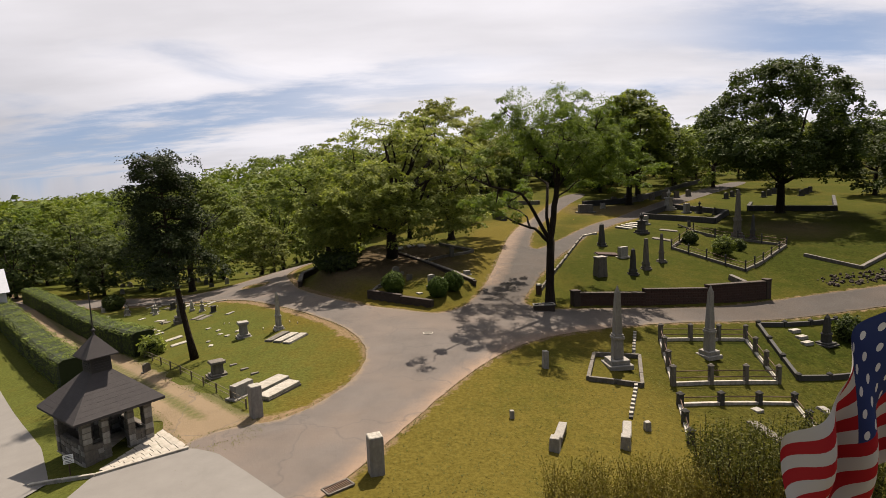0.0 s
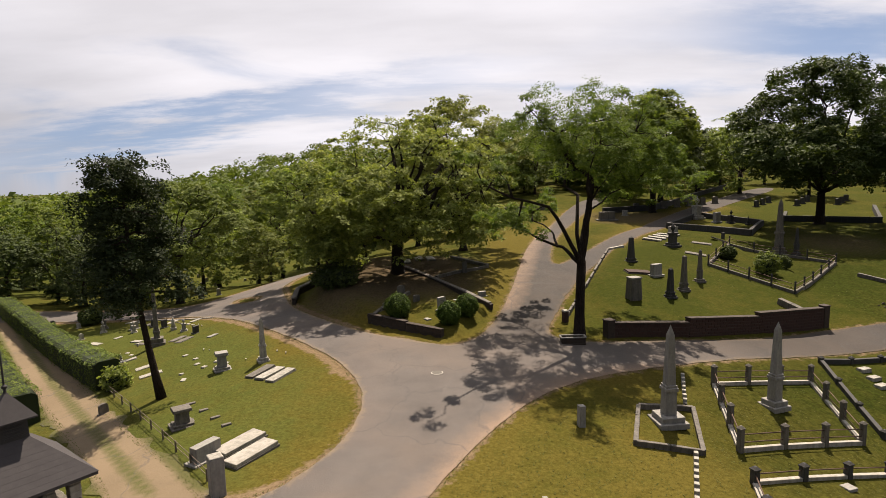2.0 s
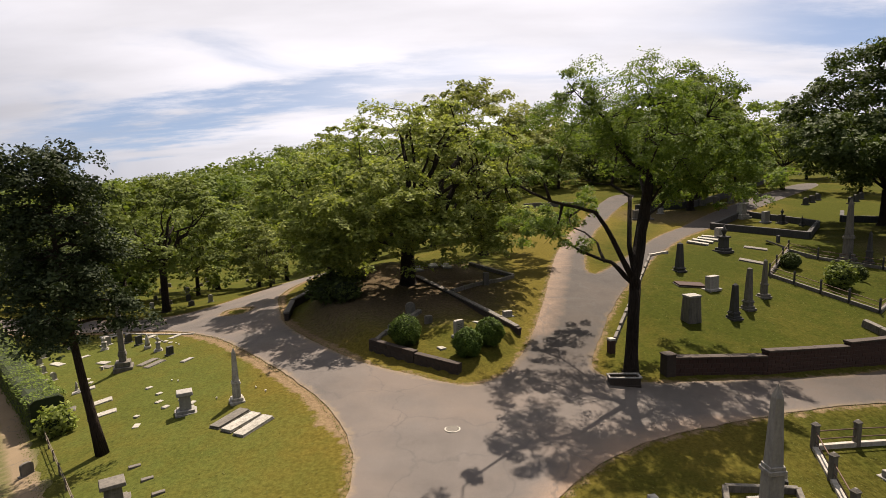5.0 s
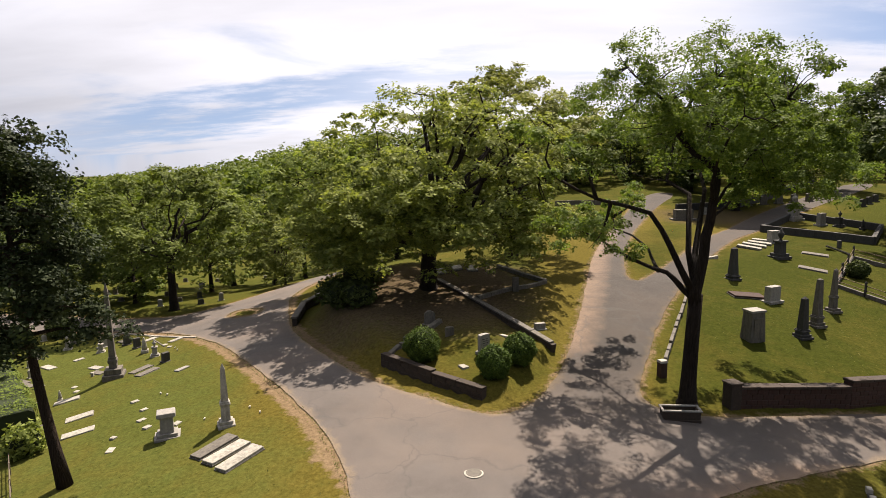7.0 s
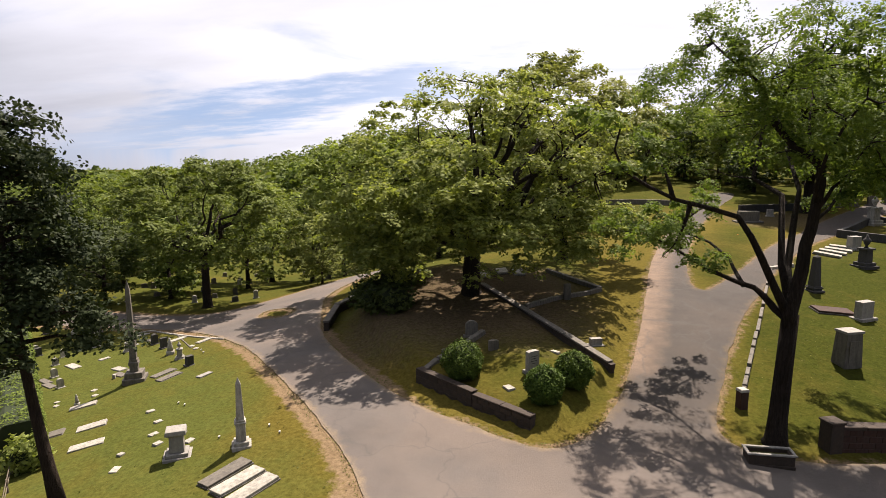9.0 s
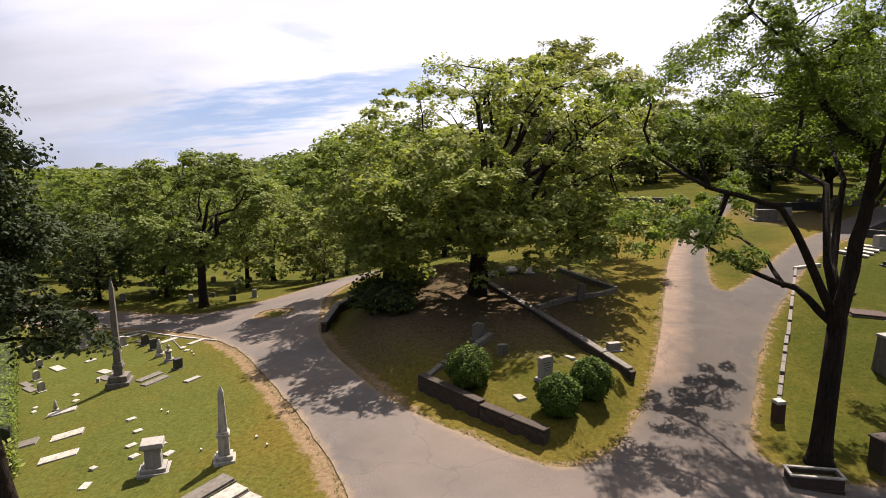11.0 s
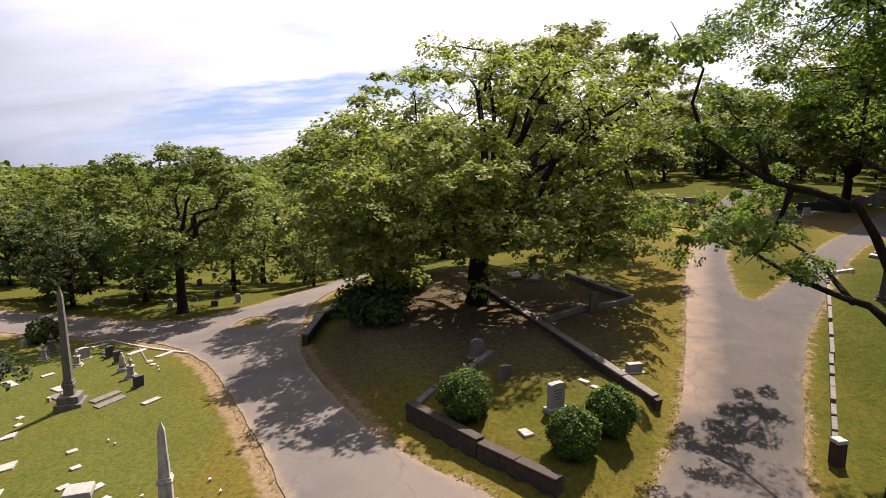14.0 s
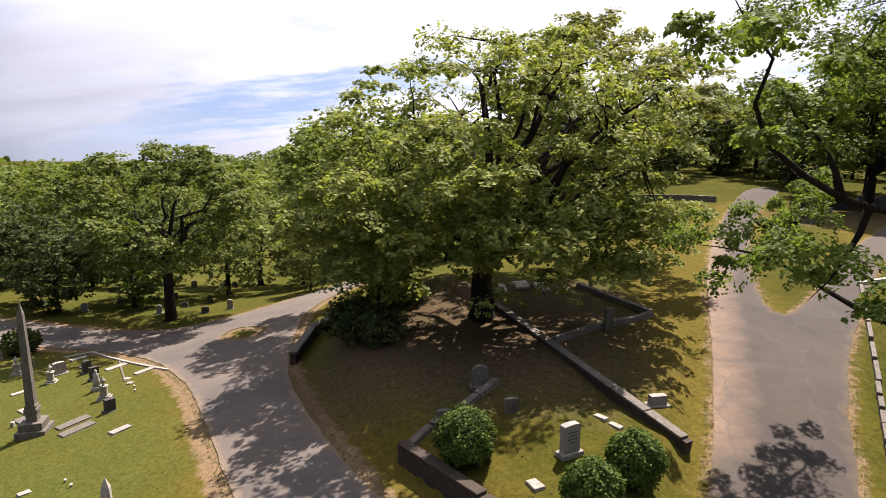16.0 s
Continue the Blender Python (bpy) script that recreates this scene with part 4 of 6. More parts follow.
# woods beyond, all the way up the far ridge
rng = np.random.default_rng(8)
far_c, far_r = [], []
while len(far_c) < 1500:
    az, d = rng.uniform(-1.0, 1.0), 175 + 560 * rng.uniform(0, 1) ** 1.5
    x, y = math.sin(az) * d, math.cos(az) * d
    if az > 0.05 and d < 200:
        continue
    far_c.append((x, y))
far_c = np.array(far_c)
zz = ground(far_c[:, 0], far_c[:, 1])
hh = rng.uniform(8, 14, len(far_c))
dome = lumpy_points(rng, 26, np.array([4.6, 4.6, 1.0]), -0.3, 0.7)
cl = (np.stack([far_c[:, 0], far_c[:, 1], zz], 1)[:, None, :] + dome[None] * np.array([1, 1, 0])[None, None] + (hh[:, None] * (0.55 + 0.45 * dome[None, :, 2]))[:, :, None] * np.array([0, 0, 1])).reshape(-1, 3)
p, face = crown_leaves(rng, cl, rng.uniform(1.0, 2.0, len(cl)), 1, 4, 0.7, 0.8)
far_woods = leaf_mesh("distant_woods", p, 1.9 * rng.uniform(0.6, 1.3, len(p)), rng, LEAF_WOOD, None, 0.6, 0, face)
tagged(far_woods, "distant green wooded hills under haze", "woods", "", "stuff")


# ---------------------------------------------------------------- hedges and shrubs
def hedge(a, b, width, height, label, seed, sparse=1.0):
    a, b = Vector((*a, 0)), Vector((*b, 0))
    L = (b - a).length
    rng = np.random.default_rng(seed)
    d, top = (b - a) / L, thing("hedge", pose(a.x, a.y, gz(a.x, a.y)), label, "hedge")
    side = Vector((-d.y, d.x, 0))
    n = int(L * 620 * sparse)
    s = rng.uniform(0, L, n)
    u, v = rng.uniform(-1, 1, n), rng.uniform(0, 1, n)
    face = rng.uniform(0, 1, n)
    u = np.where(face < 0.55, np.sign(u) * rng.uniform(0.76, 1, n), u)
    v = np.where(face >= 0.55, rng.uniform(0.9, 1, n), v)
    bulge = 1 + 0.07 * np.sin(s * 1.9) + 0.05 * np.sin(s * 4.3 + 1)
    x = a.x + d.x * s + side.x * u * width / 2 * bulge
    y = a.y + d.y * s + side.y * u * width / 2 * bulge
    z = ground(x, y) + v * height * (bulge * 0.5 + 0.5) * (1 - 0.12 * np.abs(u) ** 4)
    base = np.array([a.x, a.y, gz(a.x, a.y)])
    leaf_mesh("foliage", np.stack([x, y, z], 1) - base, 0.115 * rng.uniform(0.6, 1.4, n), rng, LEAF_HEDGE, top, 0.6, 0,
              np.where((face < 0.55)[:, None], np.sign(u)[:, None] * np.array([side.x, side.y, 0.0]) + np.array([0, 0, 0.25]), np.array([0, 0, 1.0])))
    # a closed near-black core that stands for the shade inside the hedge
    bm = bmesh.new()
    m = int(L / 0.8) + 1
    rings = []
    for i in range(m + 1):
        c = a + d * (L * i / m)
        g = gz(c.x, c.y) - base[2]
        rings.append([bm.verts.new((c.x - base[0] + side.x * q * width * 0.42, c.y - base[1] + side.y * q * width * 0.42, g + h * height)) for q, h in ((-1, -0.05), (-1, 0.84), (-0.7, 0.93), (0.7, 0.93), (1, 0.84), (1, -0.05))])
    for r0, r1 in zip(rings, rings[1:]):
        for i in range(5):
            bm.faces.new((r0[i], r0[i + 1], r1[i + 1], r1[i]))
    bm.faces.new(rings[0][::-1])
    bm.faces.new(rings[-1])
    part("twig_core", bm, SHADE_CORE, top)
    return top


# near-black: the shade between the leaves, put into the colour
SHADE_CORE = Mat("hedge_inner_shade", 0.95).color((0.018, 0.026, 0.008)).m
hedge((-21.0, 41.2), (-46.0, 66.5), 1.7, 1.75, "clipped bright green hedge beside the dirt drive", 3)
hedge((-23.0, 36.4), (-45.0, 60.0), 2.0, 1.9, "tall clipped hedge with a shaded side", 4)


def bush(at, r, h, label, seed, mat=None, leaf=0.055, n=15000, loose=0.0, group=""):
    rng = np.random.default_rng(seed)
    top = thing("bush", pose(at[0], at[1], gz(*at)), label, "shrub", group)
    bm = bmesh.new()
    for i in range(7):
        az = i * 0.9
        add_tube(bm, [(0, 0, -0.05), (0.25 * r * math.cos(az), 0.25 * r * math.sin(az), h * 0.3), (0.6 * r * math.cos(az), 0.6 * r * math.sin(az), h * 0.62)], [0.035, 0.028, 0.012], 6)
    part("stems", bm, BARK, top)
    m = int(n * 0.4)
    d = unit(rng.normal(size=(m, 3)))
    az, el = np.arctan2(d[:, 1], d[:, 0]), np.arcsin(d[:, 2])
    lump = 1 + (0.09 + loose) * (np.sin(3 * az + seed) * np.cos(2.6 * el) + 0.8 * np.sin(7 * az + 2 * seed) * np.cos(6 * el + 1))
    q = (lump * (1 + rng.normal(0, 0.06 + loose * 0.6, m)))[:, None] * d * np.array([r, r, h * 0.52]) + np.array([0, 0, h * 0.5])
    leaf_mesh("foliage", q, leaf * 1.5 * rng.uniform(0.6, 1.4, m), rng, mat or LEAF_BOX, top, 0.3, 0, unit(0.7 * d + np.array([0, 0, 0.35]) + 0.5 * rng.normal(size=(m, 3))))
    # dark egg-shaped core in place of the bush's inner shade
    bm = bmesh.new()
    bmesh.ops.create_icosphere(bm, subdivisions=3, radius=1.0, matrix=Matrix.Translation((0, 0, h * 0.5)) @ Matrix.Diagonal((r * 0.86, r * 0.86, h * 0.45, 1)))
    part("twig_core", bm, SHADE_CORE, top, "", None, True)
    return top


BOX = "clipped round boxwood bush in the walled plot"
bush((-3.9, 45.9), 0.80, 1.5, BOX, 5, n=22000, group="boxwood bushes")
bush((-0.5, 43.9), 0.68, 1.35, BOX, 6, n=22000, group="boxwood bushes")
bush((0.65, 45.4), 0.70, 1.35, BOX, 7, n=22000, group="boxwood bushes")
bush((27.4, 66.9), 0.72, 1.2, "round dark evergreen bush in a railed garden", 8, LEAF_DARK, 0.16, 3400)
bush((28.9, 62.3), 0.95, 1.8, "loose green shrub in a railed garden", 9, LEAF_WOOD, 0.16, 4200, 0.1)
bush((31.6, 64.6), 0.72, 1.2, "round dark evergreen bush in a railed garden", 10, LEAF_DARK, 0.16, 3400)
bush((-33.4, 60.2), 0.95, 1.4, "dark round bush among old headstones", 12, LEAF_DARK, 0.16, 3000)
bush((29.6, 43.4), 0.9, 1.6, "dark shrub in a kerbed grave plot", 13, LEAF_DARK, 0.16, 3000, 0.1)
bush((-20.2, 40.6), 0.7, 1.2, "reddish ragged shrub at the end of the hedge", 14, LEAF_OAK, 0.14, 2600, 0.1)
for i, (x, y) in enumerate(((-9.6, 58.5), (-11.0, 57.0), (-10.2, 55.0), (-8.9, 54.2))):
    bush((x, y), 1.1, 1.3, "low dark undergrowth on the bank beneath the oak", 20 + i, LEAF_DARK, 0.16, 2400, 0.15, group="undergrowth")


def thicket(at, size, height, stems, leaves, mat, label, seed, leaf=0.075, stem_mat=None):
    """Thin upright stems with sparse leaves near their tops."""
    rng = np.random.default_rng(seed)
    top = thing("brushwood", pose(at[0], at[1], gz(*at)), label, "shrub")
    bm = bmesh.new()
    tips = []
    for i in range(stems):
        x, y = rng.uniform(-1, 1, 2) * np.array(size)
        h = height * rng.uniform(0.72, 1.0)
        pts = [(x, y, -0.1), (x + rng.normal() * 0.12, y + rng.normal() * 0.12, h * 0.5), (x + rng.normal() * 0.3, y + rng.normal() * 0.3, h)]
        add_tube(bm, pts, [0.022, 0.014, 0.004], 4)
        for s in rng.uniform(0.45, 1.0, leaves // stems):
            a, b = (np.array(pts[1]), np.array(pts[2])) if s > 0.5 else (np.array(pts[0]), np.array(pts[1]))
            f = (s - 0.5) * 2 if s > 0.5 else s * 2
            tips.append(a + (b - a) * f + rng.normal(size=3) * np.array([0.13, 0.13, 0.12]))
    part("stem_mass", bm, stem_mat or BARK, top)
    leaf_mesh("foliage", np.array(tips), leaf * rng.uniform(0.5, 1.4, len(tips)), rng, mat, top, 0.1)


LEAF_OLIVE = leaf_mat("olive_leaves", (0.030, 0.036, 0.010), (0.058, 0.064, 0.016), (0.10, 0.10, 0.03), 0.25)
LEAF_STRAW = leaf_mat("straw_leaves", (0.075, 0.060, 0.016), (0.13, 0.10, 0.026), (0.19, 0.15, 0.045), 0.3)
thicket((10.6, 18.0), (2.6, 1.2), 4.2, 420, 52000, LEAF_OLIVE, "dense dark green brushwood at the lawn's southern edge", 31)
thicket((6.4, 17.4), (3.4, 1.0), 2.6, 620, 26000, LEAF_STRAW, "thin straw-coloured brushwood beside the dark thicket", 32, 0.06, LEAF_STRAW)

# ---------------------------------------------------------------- grass
rng = np.random.default_rng(77)
n = 70000
x = rng.uniform(-34, 34, n)
y = 18 + 46 * rng.uniform(0, 1, n) ** 1.15
keep = (rng.uniform(0, 1, n) < 0.2 + 0.8 * smooth(-6, 0, x) * smooth(38, 33, y)) & (road_distance(x, y) > 0.02) & (poly_distance(DRIVE, x, y) > 0.3)
keep &= ~((x < -9) & (y < 30.5) & (x > -30) & (y < 20 - 1.25 * (x + 9)))
x, y = x[keep], y[keep]
# ragged blades that lean over the roads' edges
xe, ye = rng.uniform(-24, 34, 300000), 19 + 52 * rng.uniform(0, 1, 300000)
de = road_distance(xe, ye)
ke = (de > -0.05) & (de < 0.28) | (np.abs(poly_distance(DRIVE, xe, ye)) < 0.5)
x, y = np.concatenate([x, xe[ke]]), np.concatenate([y, ye[ke]])
z = ground(x, y) + 0.035
LEAF_GRASS = leaf_mat("grass_blades", (0.030, 0.036, 0.005), (0.062, 0.068, 0.010), (0.10, 0.09, 0.022), 0.2)
tufts = leaf_mesh("grass_tufts", np.stack([x, y, z], 1), 0.065 * rng.uniform(0.5, 1.4, len(x)), rng, LEAF_GRASS, None, 1.8)
tagged(tufts, "short uneven tufts of mown lawn grass", "grass", "", "stuff")

# ---------------------------------------------------------------- monuments
def obelisk(at, height, width, label, mat=None, turn=0.0, steps_n=2, group="", tip=0.10, die=0.24, spread=1.0):
    """Stepped base, die with a moulding, tapering shaft with a pyramid point."""
    mat = mat or GRANITE
    top = thing("obelisk", pose(at[0], at[1], gz(*at) - 0.04, 0, 0, turn), label, "monument", group)
    z, w = 0.0, width * 2.3 * spread
    for i in range(steps_n):
        bm = bmesh.new()
        h = height * 0.055
        add_box(bm, w, w, h, (0, 0, z), 0.02, rough=0.008, seed=i)
        part("base_step", bm, mat, top)
        z, w = z + h, w * 0.78
    bm = bmesh.new()
    dh = height * die
    add_box(bm, width * 1.25, width * 1.25, dh, (0, 0, z), 0.015, taper=0.95)
    part("die", bm, mat, top)
    bm = bmesh.new()
    add_box(bm, width * 1.45, width * 1.45, height * 0.035, (0, 0, z + dh), 0.02)
    add_box(bm, width * 1.25, width * 1.25, height * 0.025, (0, 0, z + dh + height * 0.035), 0.01)
    part("moulding", bm, mat, top)
    z += dh + height * 0.06
    bm = bmesh.new()
    th = height - z - height * tip
    k = 0.62
    rings = [[bm.verts.new((x * width * s / 2, y * width * s / 2, zz)) for x, y in ((-1, -1), (1, -1), (1, 1), (-1, 1))] for s, zz in ((1, z), (k, z + th))]
    apex = bm.verts.new((0, 0, height))
    for i in range(4):
        j = (i + 1) % 4
        bm.faces.new((rings[0][i], rings[0][j], rings[1][j], rings[1][i]))
        bm.faces.new((rings[1][i], rings[1][j], apex))
    bm.faces.new(rings[0][::-1])
    part("shaft", bm, mat, top)
    return top


def pedestal(at, width, height, label, mat=None, turn=0.0, group=""):
    mat = mat or MARBLE
    top = thing("pedestal_monument", pose(at[0], at[1], gz(*at) - 0.04, 0, 0, turn), label, "monument", group)
    for i, (w, z, h) in enumerate(((1.9, 0, 0.10), (1.5, 0.10, 0.12))):
        bm = bmesh.new()
        add_box(bm, width * w, width * w * 0.9, height * h, (0, 0, height * z), 0.015, rough=0.008, seed=i)
        part("base_step", bm, mat, top)
    bm = bmesh.new()
    add_box(bm, width, width * 0.88, height * 0.58, (0, 0, height * 0.22), 0.012, taper=0.92)
    part("die", bm, mat, top)
    bm = bmesh.new()
    add_box(bm, width * 1.15, width * 1.02, height * 0.05, (0, 0, height * 0.80), 0.015)
    add_box(bm, width * 1.42, width * 1.28, height * 0.15, (0, 0, height * 0.85), 0.03, taper=0.94)
    part("cap", bm, mat, top, "pale stone cap")
    return top


def headstone(at, w, h, d, label, mat=None, turn=0.0, base=True, arch=0.0, group="", tilt=0.0):
    mat = mat or GRANITE
    top = thing("headstone", pose(at[0], at[1], gz(*at) - 0.04, tilt, 0, turn), label, "gravestone", group)
    z = 0.0
    if base:
        bm = bmesh.new()
        add_box(bm, w * 1.35, d * 1.8, h * 0.16, (0, 0, 0), 0.015)
        part("base", bm, mat, top)
        z = h * 0.16
    bm = bmesh.new()
    n = 10 if arch else 1
    front, back = [], []
    pts = [(-w / 2, z)] + [(-w / 2 * math.cos(math.pi * i / n), h - arch * h * (1 - math.sin(math.pi * i / n))) for i in range(n + 1)] + [(w / 2, z)]
    for x, zz in pts:
        front.append(bm.verts.new((x, -d / 2, zz)))
        back.append(bm.verts.new((x, d / 2, zz)))
    bm.faces.new(front)
    bm.faces.new(back[::-1])
    for i in range(len(pts)):
        j = (i + 1) % len(pts)
        bm.faces.new((front[i], back[i], back[j], front[j]))
    part("tablet", bm, mat, top)
    return top


def lie(at, turn):
    """The two tilts with which a flat stone follows the ground."""
    c, q = math.cos(radians(turn)), math.sin(radians(turn))
    su = gz(at[0] + 0.5 * c, at[1] + 0.5 * q) - gz(at[0] - 0.5 * c, at[1] - 0.5 * q)
    sv = gz(at[0] - 0.5 * q, at[1] + 0.5 * c) - gz(at[0] + 0.5 * q, at[1] - 0.5 * c)
    return math.degrees(math.atan(sv)), -math.degrees(math.atan(su))


def ledger(at, length, width, label, mat=None, turn=0.0, h=0.16, group="", seed=0):
    """A flat grave slab on a low kerb."""
    mat = mat or MARBLE
    x, y = at
    tx, ty = lie(at, turn)
    top = thing("ledger_stone", pose(x, y, gz(x, y) - 0.02, tx + random.Random(seed).uniform(-1.2, 1.2), ty + random.Random(seed + 9).uniform(-1.2, 1.2), turn), label, "grave slab", group)
    bm = bmesh.new()
    add_box(bm, width * 1.08, length * 1.04, h * 0.5, (0, 0, 0), 0.008, rough=0.006, seed=seed)
    part("kerb", bm, OLD_STONE, top)
    bm = bmesh.new()
    add_box(bm, width, length, h * 0.5 + 0.03, (0, 0, h * 0.5), 0.015, rough=0.005, seed=seed + 1)
    part("slab", bm, mat, top)
    return top


def marker(at, w, l, h, label, mat=None, turn=0.0, group="small grave markers", seed=0):
    bm = bmesh.new()
    add_box(bm, w, l, h + 0.05, (0, 0, -0.05), 0.012, rough=0.01, seed=seed, taper=0.94)
    ob = part("grave_marker", bm, mat or MARBLE, None, "", pose(at[0], at[1], gz(*at), 0, 0, turn))
    return tagged(ob, label, "gravestone", group)


def urn_monument(at, height, label, mat=None, turn=0.0):
    """A stepped pedestal that carries a turned urn or finial."""
    mat = mat or GRANITE
    top = thing("urn_monument", pose(at[0], at[1], gz(*at) - 0.04, 0, 0, turn), label, "monument")
    z = 0
    for w, h in ((0.52, 0.09), (0.40, 0.09)):
        bm = bmesh.new()
        add_box(bm, height * w, height * w, height * h, (0, 0, z), 0.015)
        part("base_step", bm, mat, top)
        z += height * h
    bm = bmesh.new()
    add_box(bm, height * 0.26, height * 0.26, height * 0.36, (0, 0, z), 0.012, taper=0.93)
    part("die", bm, mat, top)
    z += height * 0.36
    bm = bmesh.new()
    add_box(bm, height * 0.33, height * 0.33, height * 0.06, (0, 0, z), 0.02)
    part("cap", bm, mat, top)
    z += height * 0.06
    bm = bmesh.new()
    r = height * 0.1
    add_lathe(bm, [(r * 0.6, 0), (r * 0.3, r * 0.5), (r * 0.5, r * 0.8), (r * 1.0, r * 1.8), (r * 1.05, r * 2.3), (r * 0.6, r * 2.7), (r * 0.35, r * 3.2), (r * 0.1, r * 3.9)], 16, (0, 0, z))
    part("urn", bm, mat, top, "", None, True)
    return top


def statue(at, height, label, mat=None, turn=0.0):
    """A plain draped upright shape on a block, one mesh."""
    bm = bmesh.new()
    add_box(bm, height * 0.42, height * 0.42, height * 0.25, (0, 0, -0.04), 0.02)
    add_lathe(bm, [(height * 0.17, 0), (height * 0.15, height * 0.2), (height * 0.11, height * 0.42), (height * 0.13, height * 0.52), (height * 0.05, height * 0.60), (height * 0.065, height * 0.68), (height * 0.03, height * 0.74)], 14, (0, 0, height * 0.24))
    ob = part("statue", bm, mat or MARBLE, None, "", pose(at[0], at[1], gz(*at), 0, 0, turn), True)
    return tagged(ob, label, "statue")


def flower_pot(at, label, color):
    top = thing("flower_pot", pose(at[0], at[1], gz(*at) - 0.01) @ Matrix.Scale(0.36, 4), label, "flowers", "grave flowers")
    bm = bmesh.new()
    add_lathe(bm, [(0.07, 0), (0.10, 0.18), (0.12, 0.20), (0.10, 0.19)], 12)
    part("pot", bm, GRANITE, top)
    rng = np.random.default_rng(int(abs(at[0] * 100)) + 3)
    for k in range(6):
        bm = bmesh.new()
        c = (0.09 * math.cos(k * 1.05) * (k > 0), 0.09 * math.sin(k * 1.05) * (k > 0), 0.24 + 0.03 * (k % 3))
        add_lathe(bm, [(0.01, -0.03), (0.045, 0.0), (0.055, 0.025), (0.03, 0.04)], 7, c)
        part("bloom", bm, color, top)
    return top


WHITE_BLOOM = Mat("white_petals", 0.7).color((0.75, 0.72, 0.65)).m
ORANGE_BLOOM = Mat("orange_petals", 0.7).color((0.80, 0.25, 0.05)).m

# the south-east lots
obelisk((9.5, 32.9), 4.7, 0.43, "tall grey granite obelisk on a kerbed plot", GRANITE, 8, 2, spread=1.4)
obelisk((16.3, 36.6), 4.65, 0.41, "tall obelisk with a dark base inside a railed plot", GRANITE, 20, 2, spread=1.2)
# the north-west lawn
obelisk((-11.6, 41.2), 2.75, 0.29, "weathered marble obelisk on a stepped base", MARBLE, 28, 2, spread=1.05)
obelisk((-22.1, 49.6), 5.6, 0.33, "slender tall obelisk on a broad brownish base", OLD_STONE, 25, 2, spread=1.45, die=0.06)
pedestal((-13.9, 40.7), 0.52, 1.12, "stained grey marble pedestal monument with a heavy cap", GRANITE, 28)
pedestal((-13.0, 33.2), 0.60, 0.92, "stained dark grey pedestal monument with a wide flat cap", OLD_STONE, 35)
AX = -28.0
for i in range(3):
    c = (-11.2 + 0.72 * i, 39.3 - 0.50 * i)
    ledger(c, 1.75, 0.62, "one of three grey marble ledger slabs side by side", (OLD_STONE, MARBLE, MARBLE)[i], AX, 0.12, "row of ledger slabs", i)
for i, (x, y, l, w, m) in enumerate(((-20.2, 44.0, 1.9, 0.8, MARBLE), (-18.9, 42.1, 2.1, 0.7, MARBLE), (-22.8, 46.6, 1.9, 0.7, MARBLE), (-21.9, 43.4, 2.0, 0.9, OLD_STONE), (-28.8, 53.0, 2.0, 0.6, MARBLE),
                                      (-24.9, 52.0, 1.8, 0.55, MARBLE), (-24.0, 50.9, 1.8, 0.5, OLD_STONE), (-27.7, 49.9, 2.0, 0.45, OLD_STONE), (-28.6, 50.6, 2.0, 0.45, OLD_STONE), (-20.9, 50.3, 2.0, 0.75, OLD_STONE), (-20.1, 49.6, 2.0, 0.75, OLD_STONE),
                                      (-17.8, 49.2, 1.2, 0.5, GRANITE), (-27.6, 54.2, 1.0, 0.4, MARBLE), (-24.6, 57.4, 1.7, 0.6, MARBLE), (-22.0, 56.2, 1.5, 0.6, MARBLE), (-26.8, 57.8, 1.5, 0.7, OLD_STONE), (-28.6, 59.3, 1.5, 0.5, MARBLE))):
    ledger((x, y), l * 0.62, w * 0.85, "weathered pale ledger slab set in the lawn" if m is MARBLE else "dark lichened ledger slab set in the lawn", m, AX + 90 if i in (4, 5, 6, 7, 8, 15) else (AX - 30 if i < 4 else AX), 0.05, "ledger slabs on the north-west lawn", 20 + i)
for i, (x, y, w, l, h) in enumerate(((-18.0, 45.0, 0.35, 0.55, 0.12), (-16.8, 43.8, 0.35, 0.5, 0.12), (-16.2, 42.6, 0.35, 0.6, 0.10), (-15.4, 41.7, 0.4, 0.5, 0.14), (-14.9, 42.5, 0.4, 0.6, 0.14), (-14.1, 41.8, 0.4, 0.55, 0.12), (-16.5, 41.0, 0.35, 0.35, 0.16),
                                         (-25.0, 47.4, 0.3, 0.35, 0.10), (-24.6, 46.9, 0.3, 0.35, 0.10), (-23.9, 48.7, 0.35, 0.45, 0.10), (-23.2, 47.9, 0.35, 0.45, 0.10), (-22.2, 55.2, 0.4, 0.5, 0.12), (-21.5, 54.5, 0.4, 0.4, 0.12), (-24.0, 50.4, 0.22, 0.22, 0.45), (-15.9, 39.9, 0.4, 0.7, 0.08))):
    marker((x, y), w * 0.7, l * 0.7, h * 0.5, "small pale stone grave marker low in the grass", MARBLE, AX + i * 3, seed=i)
for i, (x, y) in enumerate(((-13.7, 35.8), (-12.6, 34.7), (-11.6, 33.6), (-10.7, 32.6))):
    marker((x, y), 0.46, 0.20, 0.08, "low grey footstone in a row of four", OLD_STONE, 35, "row of low footstones", 40 + i)
